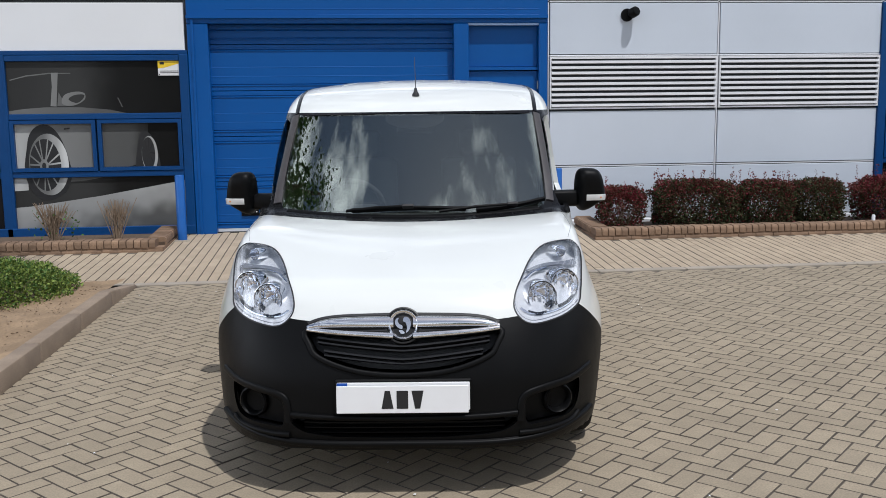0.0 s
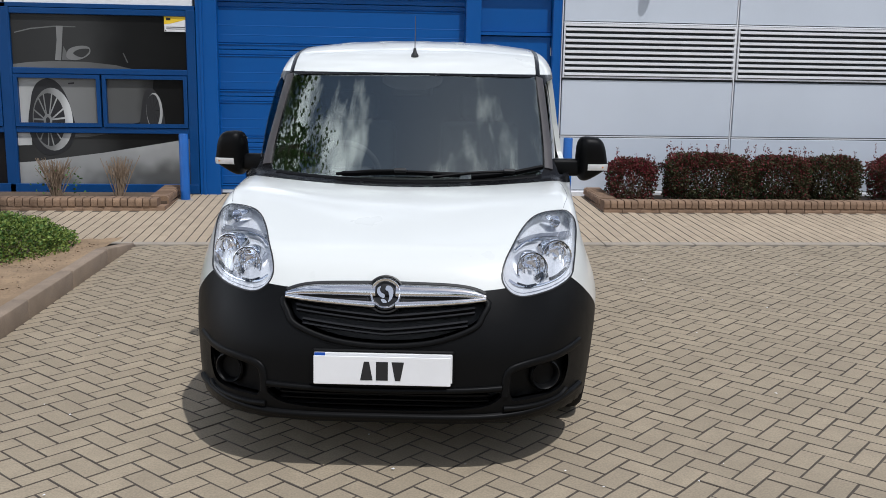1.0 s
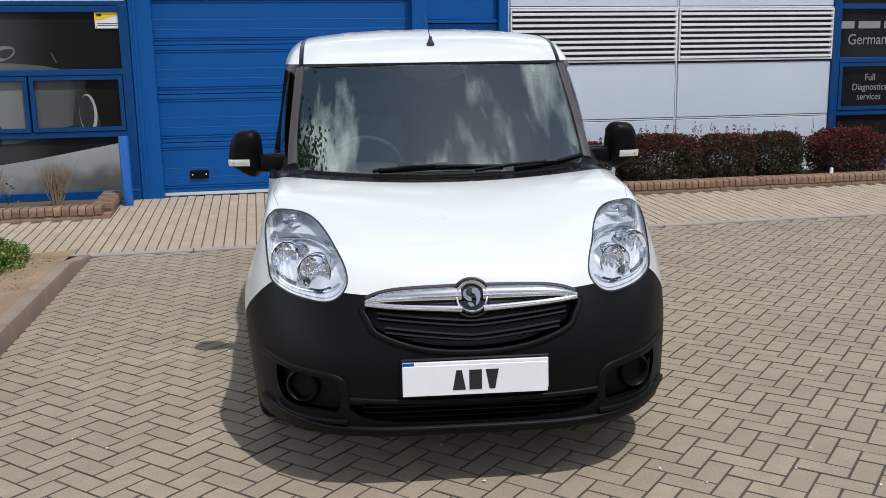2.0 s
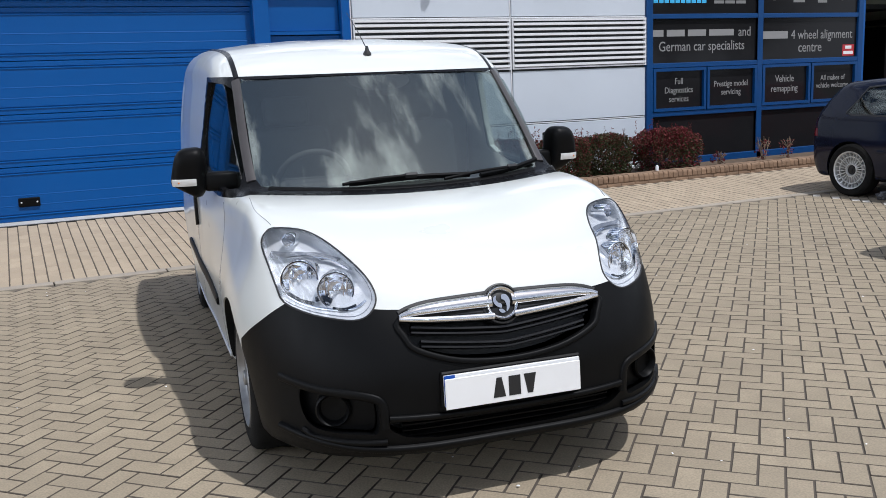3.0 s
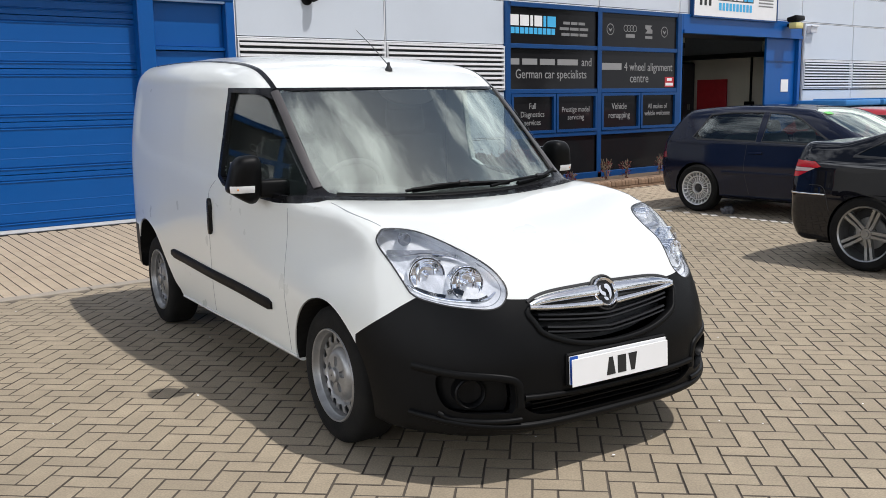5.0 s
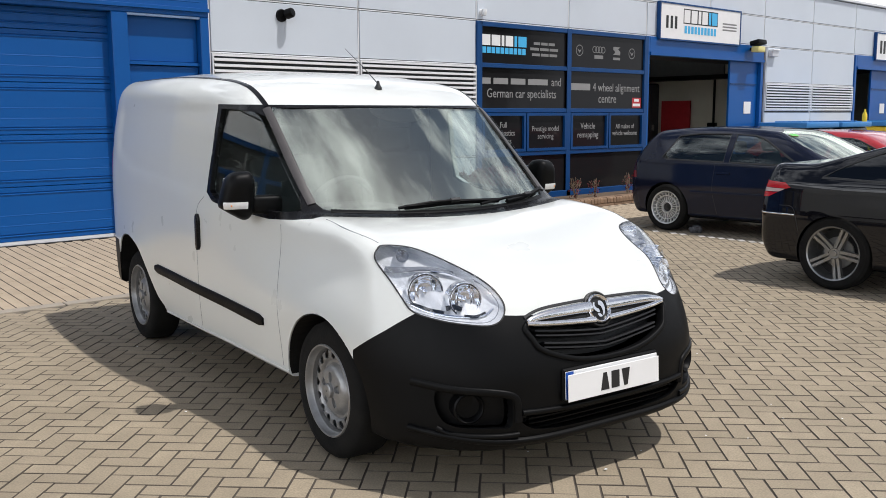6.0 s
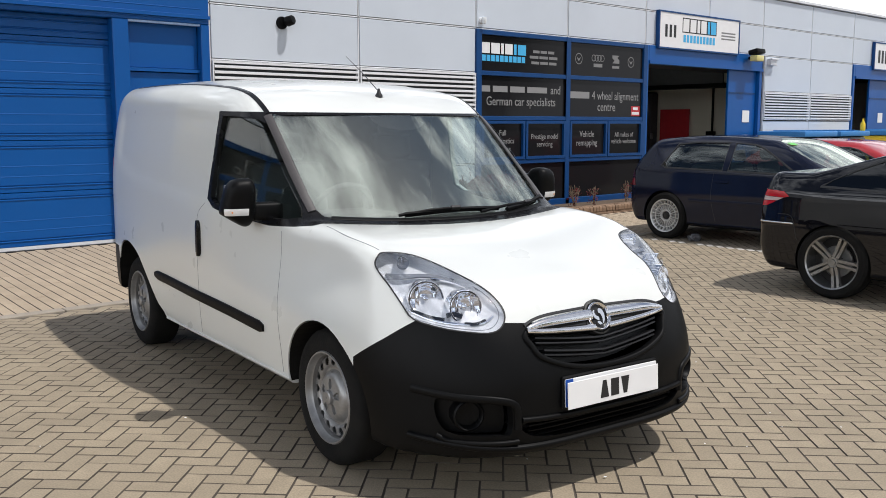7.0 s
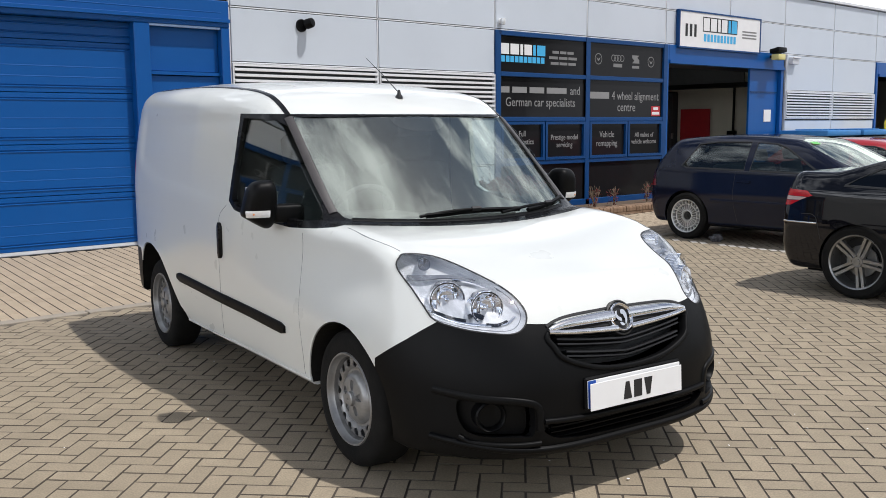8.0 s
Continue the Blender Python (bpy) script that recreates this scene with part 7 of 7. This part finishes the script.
big_bin(15.80, 10.85, "black wheeled bin with a blue lid by the wall", M_BIN_BLUE)
big_bin(17.38, 10.85, "black wheeled bin with a blue lid by the wall", M_BIN_BLUE)
big_bin(20.20, 10.85, "yellow wheeled bin with a blue lid by the far doorway", M_BIN_BLUE, M_YELLOW)
bt = part("bottle", lathe([(0.001, 0.0), (0.052, 0.0), (0.055, 0.02), (0.054, 0.16), (0.022, 0.22), (0.02, 0.28), (0.001, 0.28)], 20, "z"), M_YELLOW, None, smooth=40)
bt.location = (18.02, 10.45, rise(10.85) + 1.2705)
tagged(bt, "yellow plastic bottle standing on a bin lid", "bottle")
# dark boxes added to give the upper garage wall its dark band
wall_band = thing("dark_wall_band", pose(16.62, 11.95, 2.42), "dark boxes added to darken the top of the garage wall", "gallery", kind="structure")
part("deck", box(0.0, 0.49, 0.0, 5.8, 0.0, 0.06), M_DARK_ROOM, wall_band)
part("front_panel", box(0.0, 0.03, 1.27, 3.43, 0.061, 0.80), M_DARK_ROOM, wall_band)
part("front_rail", box(-0.02, -0.001, 0.0, 5.8, 0.0, 0.10), M_PLASTIC, wall_band)
# tall box added to stand in for the unlit far end of the wall
dark_box = thing("tall_dark_box", pose(16.60, 15.42, 0.165), "tall dark box added to blacken the far end of the garage wall", "cupboard")
part("carcass", box(0.0, 0.50, 0.0, 0.75, 0.0, 2.20, 0.01, 1), M_PLASTIC, dark_box)
for k in (0, 1):
    dr_ = part("cupboard_door", box(0.005 + 0.247 * k, 0.245 + 0.247 * k, -0.02, -0.001, 0.06, 2.17, 0.004, 1), M_DARK_ROOM, dark_box)
    part("handle", box(0.21 + 0.06 * k, 0.225 + 0.06 * k, -0.045, -0.021, 1.0, 1.15), M_STEEL, dr_)
rd = thing("door_5", pose(17.06, 14.4, 0.17), "red painted inner door on the garage wall", "door", kind="structure")
part("leaf", box(-0.05, 0.0, 0, 0.86, 0, 1.75, 0.004, 1), M_RED, rd)
part("door_handle", box(-0.08, -0.051, 0.06, 0.16, 0.95, 1.0, 0.006, 1), M_STEEL, rd)
cd = thing("conduit", pose(17.05, 13.74, 0.17), "dark conduit and switch box on the garage wall", "conduit")
part("pipe", tube([(0, 0, 1.1), (0, 0, 3.0)], 0.03, 8), M_PLASTIC, cd)
part("switch_box", box(-0.10, 0.02, -0.10, 0.12, 0.95, 1.2, 0.01, 1), M_PLASTIC, cd)
rk = thing("tool_rack", pose(15.9, 16.2, 0.165), "dark steel tool rack inside the garage", "rack")
for x in (-0.55, 0.55):
    for y in (-0.25, 0.25):
        part("upright", box(x - 0.03, x + 0.03, y - 0.03, y + 0.03, 0, 2.2), M_PLASTIC, rk)
for z in (0.15, 0.8, 1.45, 2.1):
    part("shelf", box(-0.58, 0.58, -0.28, 0.28, z, z + 0.04), M_PLASTIC, rk)
for i, (x, z, w, h) in enumerate(((-0.3, 0.19, 0.22, 0.4), (0.25, 0.19, 0.26, 0.5), (-0.2, 0.84, 0.3, 0.45), (0.3, 0.84, 0.2, 0.35), (0.0, 1.49, 0.4, 0.5))):
    cr = thing("crate", pose(15.9 + x, 16.2, 0.165 + z), "dark plastic crate on the tool rack", "crate", group="crates on the rack")
    part("crate_body", box(-w, w, -0.22, 0.22, 0.001, h, 0.02, 2), M_GLOSS_BLACK if i % 2 else M_DARK_ROOM, cr)

# ---- trees behind the yard, seen in glass and paint ----
def tree(x, y, height, spread, seed, label):
    t = thing("tree", pose(x, y, -0.02), label, "tree", group="trees across the road")
    r = random.Random(seed)
    bm = tube([(0, 0, -0.1), (0.05, 0.03, height * 0.25), (0.1 * r.uniform(-1, 1), 0.1, height * 0.6), (0.1, 0, height * 0.85)], 0.035 * height, 10, 0.25)
    tips = []
    for k in range(22):
        a = r.uniform(0, 6.28)
        z0 = height * r.uniform(0.42 if height < 7 else 0.18, 0.75)
        l = spread * r.uniform(0.5, 1.0) * (1.1 - z0 / height * 0.5)
        tip = (l * math.cos(a), l * math.sin(a), min(z0 + height * r.uniform(0.12, 0.34), height))
        mid = (tip[0] * 0.5, tip[1] * 0.5, (z0 + tip[2]) / 2 + 0.03 * height)
        merge(bm, tube([(0, 0, z0), mid, tip], 0.011 * height, 6, 0.25))
        tips += [tip, mid, ((tip[0] + mid[0]) / 2, (tip[1] + mid[1]) / 2, (tip[2] + mid[2]) / 2)]
    part("trunk", bm, M_BARK, t, smooth=50)

    def place(q):
        c = tips[q.randrange(len(tips))]
        s = spread * (0.30 if height > 7 else 0.17)
        return (c[0] + q.gauss(0, s * 0.6), c[1] + q.gauss(0, s * 0.6), max(c[2] + q.gauss(0, s * 0.5), 0.5 * height if height < 7 else 0.5)), (0, 0, 0.1)
    v, f = leaves(5200 if height > 7 else 11000, place, 0.15 if height > 7 else 0.075, seed)
    me = bpy.data.meshes.new("leaves")
    me.from_pydata([tuple(p) for p in v], [], f)
    tagged(part("crown", me, M_LEAF_DARK if seed % 2 else M_LEAF, t), kind="stuff")


for i, (x, y, h, s) in enumerate(((-3.55, 6.35, 6.9, 2.0), (-9, -17, 8, 3.0), (-1, -19, 7.5, 2.8), (6, -18, 8.5, 3.2), (13, -20, 8, 3.0), (20, -17, 9, 3.4), (28, -14, 8, 3.0), (1, -26, 10, 4.2), (9, -25, 11, 4.4), (16, -26, 10, 4.4), (23, -25, 11, 4.4), (30, -22, 10, 4.2), (37, -19, 10, 4.4), (43, -24, 11, 4.5), (-8, -26, 10, 4.3))):
    tree(x, y, h, s, 40 + i, "broadleaf tree across the road" if i else "slender young tree beside the yard")
verge = bmesh.new()
bmesh.ops.create_grid(verge, x_segments=8, y_segments=4, size=1)
for v in verge.verts:
    v.co = (v.co.x * 60, -23 + v.co.y * 8.5, -0.012)
tagged(part("grass_verge", verge, M_GRASS), "mown grass verge across the road", "grass", kind="structure")


# ---- paving pieces ----
def block_parts(x, y, w, d, turn, z=0.0, slope=0.0, ch=0.0028):
    """Corners and faces of one chamfered block."""
    c, s = math.cos(turn), math.sin(turn)
    low = ch
    pts = []
    for k, zz in ((1.0, -0.016 - low), (1.0, -low), (None, 0.0)):
        for a, b in ((-1, -1), (1, -1), (1, 1), (-1, 1)):
            hx, hy = (w / 2, d / 2) if k else (w / 2 - ch, d / 2 - ch)
            u, v = a * hx, b * hy
            px, py = x + c * u - s * v, y + s * u + c * v
            pts.append((px, py, z + zz + slope * (py - y)))
    faces = [(8, 9, 10, 11)]
    for i in range(4):
        j = (i + 1) % 4
        faces += [(4 + i, 4 + j, 8 + j, 8 + i), (i, j, 4 + j, 4 + i)]
    return pts, faces


def herringbone(x0, x1, y0, y1, turn):
    """Centres and turns of herringbone blocks 0.2 by 0.1 m over a rectangle."""
    m = 0.1
    c, s = math.cos(turn), math.sin(turn)
    cx, cy = (x0 + x1) / 2, (y0 + y1) / 2
    reach = int(math.hypot(x1 - x0, y1 - y0) / 2 / m) + 4
    out = []
    for j in range(-reach, reach):
        for i in range(-reach, reach):
            k = (i - j) % 4
            if k == 0:
                u, v, t = (i + 1) * m, (j + 0.5) * m, 0.0
            elif k == 2:
                u, v, t = (i + 0.5) * m, j * m, math.pi / 2
            else:
                continue
            x, y = cx + c * u - s * v, cy + s * u + c * v
            if x0 < x < x1 and y0 < y < y1:
                out.append((x, y, turn + t))
    return out


def lay(blocks, w, d, near, parent, one_mat, many_mat, height, slope, dirt=M_JOINT, tight_ends=False):
    """Blocks within the stretch `near` as parts, the rest joined; their edges hold the dirt of the joints."""
    rnd = random.Random(5)
    one = None
    verts, faces = [], []
    singles = 0
    slots = [0, 0, 1, 1, 1, 0, 1, 1, 1] if tight_ends else [0] + [1] * 8
    for x, y, t in blocks:
        z = height(y) + rnd.uniform(-0.0011, 0.0014)
        wob = rnd.uniform(-0.016, 0.016)
        if singles < 300 and near(x, y):
            if one is None:
                p, f = block_parts(0, 0, w, d, 0)
                one = bpy.data.meshes.new("block")
                one.from_pydata(p, [], f)
                one.materials.append(one_mat)
                one.materials.append(dirt)
                one.polygons.foreach_set("material_index", slots)
            ob = new("block", one)
            ob.parent = parent
            ob.matrix_basis = pose(x, y, z, math.degrees(math.atan(slope)), 0, 0) @ pose(0, 0, 0, 0, 0, math.degrees(t + wob))
            singles += 1
        else:
            p, f = block_parts(x, y, w, d, t + wob, z, slope)
            n = len(verts)
            verts += p
            faces += [tuple(i + n for i in q) for q in f]
    me = bpy.data.meshes.new("blocks")
    me.from_pydata(verts, [], faces)
    me.materials.append(many_mat)
    me.materials.append(dirt)
    me.polygons.foreach_set("material_index", slots * (len(faces) // 9))
    tagged(part("blocks", me, many_mat, parent), kind="stuff")


field_blocks = [b for b in herringbone(-2.33, 16.0, -5.0, BAND_Y - 0.03, radians(45)) if b[0] > -2.31]
lay(field_blocks, 0.1950, 0.0950, lambda x, y: -1.9 < x < 1.2 and 2.2 < y < 4.2, yard, M_PAVE, M_PAVE_MANY, lambda y: 0.0, 0.0)
edge_blocks = [(-2.175, -4.9 + 0.2 * k, math.pi / 2) for k in range(68)]
lay(edge_blocks, 0.1925, 0.0945, lambda x, y: 5.0 < y < 8.6, kerb, M_PAVE, M_PAVE_MANY, lambda y: 0.0035, 0.0)
apron_blocks = []
for i in range(-40, 200):
    x = -4.0 + 0.1 * (i + 40) + 0.05
    for j in range(-1, 15):
        y = BAND_Y + 0.13 + 0.2 * j + (0.1 if i % 2 else 0.0) + 0.1
        if BAND_Y + 0.2 < y < 11.6 and not (y > EDGE_Y - 0.05 and (x < -2.5 or 2.85 < x < 11.1)):
            apron_blocks.append((x, y, 0.0))
lay(apron_blocks, 0.0935, 0.1962, lambda x, y: -2.2 < x < -0.2 and 8.7 < y < 11.6, apron, M_APRON_ONE, M_APRON, rise, 0.055, M_APRON_JOINT, True)
half_blocks = [(-4.0 + 0.1 * (i + 40) + 0.05, BAND_Y + 0.180, 0.0) for i in range(-39, 200, 2)]
lay(half_blocks, 0.0935, 0.0962, lambda x, y: False, apron, M_APRON_ONE, M_APRON, rise, 0.055, M_APRON_JOINT, True)
# pale flecks of litter
fl = bmesh.new()
rf = random.Random(8)
for k in range(110):
    x, y, r = rf.uniform(-2.2, 6.0), rf.uniform(1.4, 8.5), rf.uniform(0.004, 0.010)
    vs = [fl.verts.new((x + r * rf.uniform(0.5, 1.2) * math.cos(a), y + r * rf.uniform(0.5, 1.2) * math.sin(a), 0.006 + rf.uniform(0, 0.004))) for a in (0, 1.3, 2.6, 3.9, 5.1)]
    fl.faces.new(vs)
tagged(part("paper_flecks", fl, M_WHITE_INK), "pale flecks of litter strewn over the blocks", "litter", kind="stuff")
# white bay line on the blocks
ln = bmesh.new()
rr = random.Random(3)
for x, y, t in field_blocks:
    if 7.08 < x < 7.24 and 4.0 < y < BAND_Y - 0.1 and rr.random() < 0.85:
        p, f = block_parts(x, y, 0.185, 0.085, t, 0.0035, 0.0, 0.004)
        vs = [ln.verts.new(q) for q in p]
        for q in f[:1]:
            ln.faces.new([vs[i] for i in q])
tagged(part("bay_line", ln, M_LINE), "worn white bay line painted on the blocks", "road marking", kind="structure")
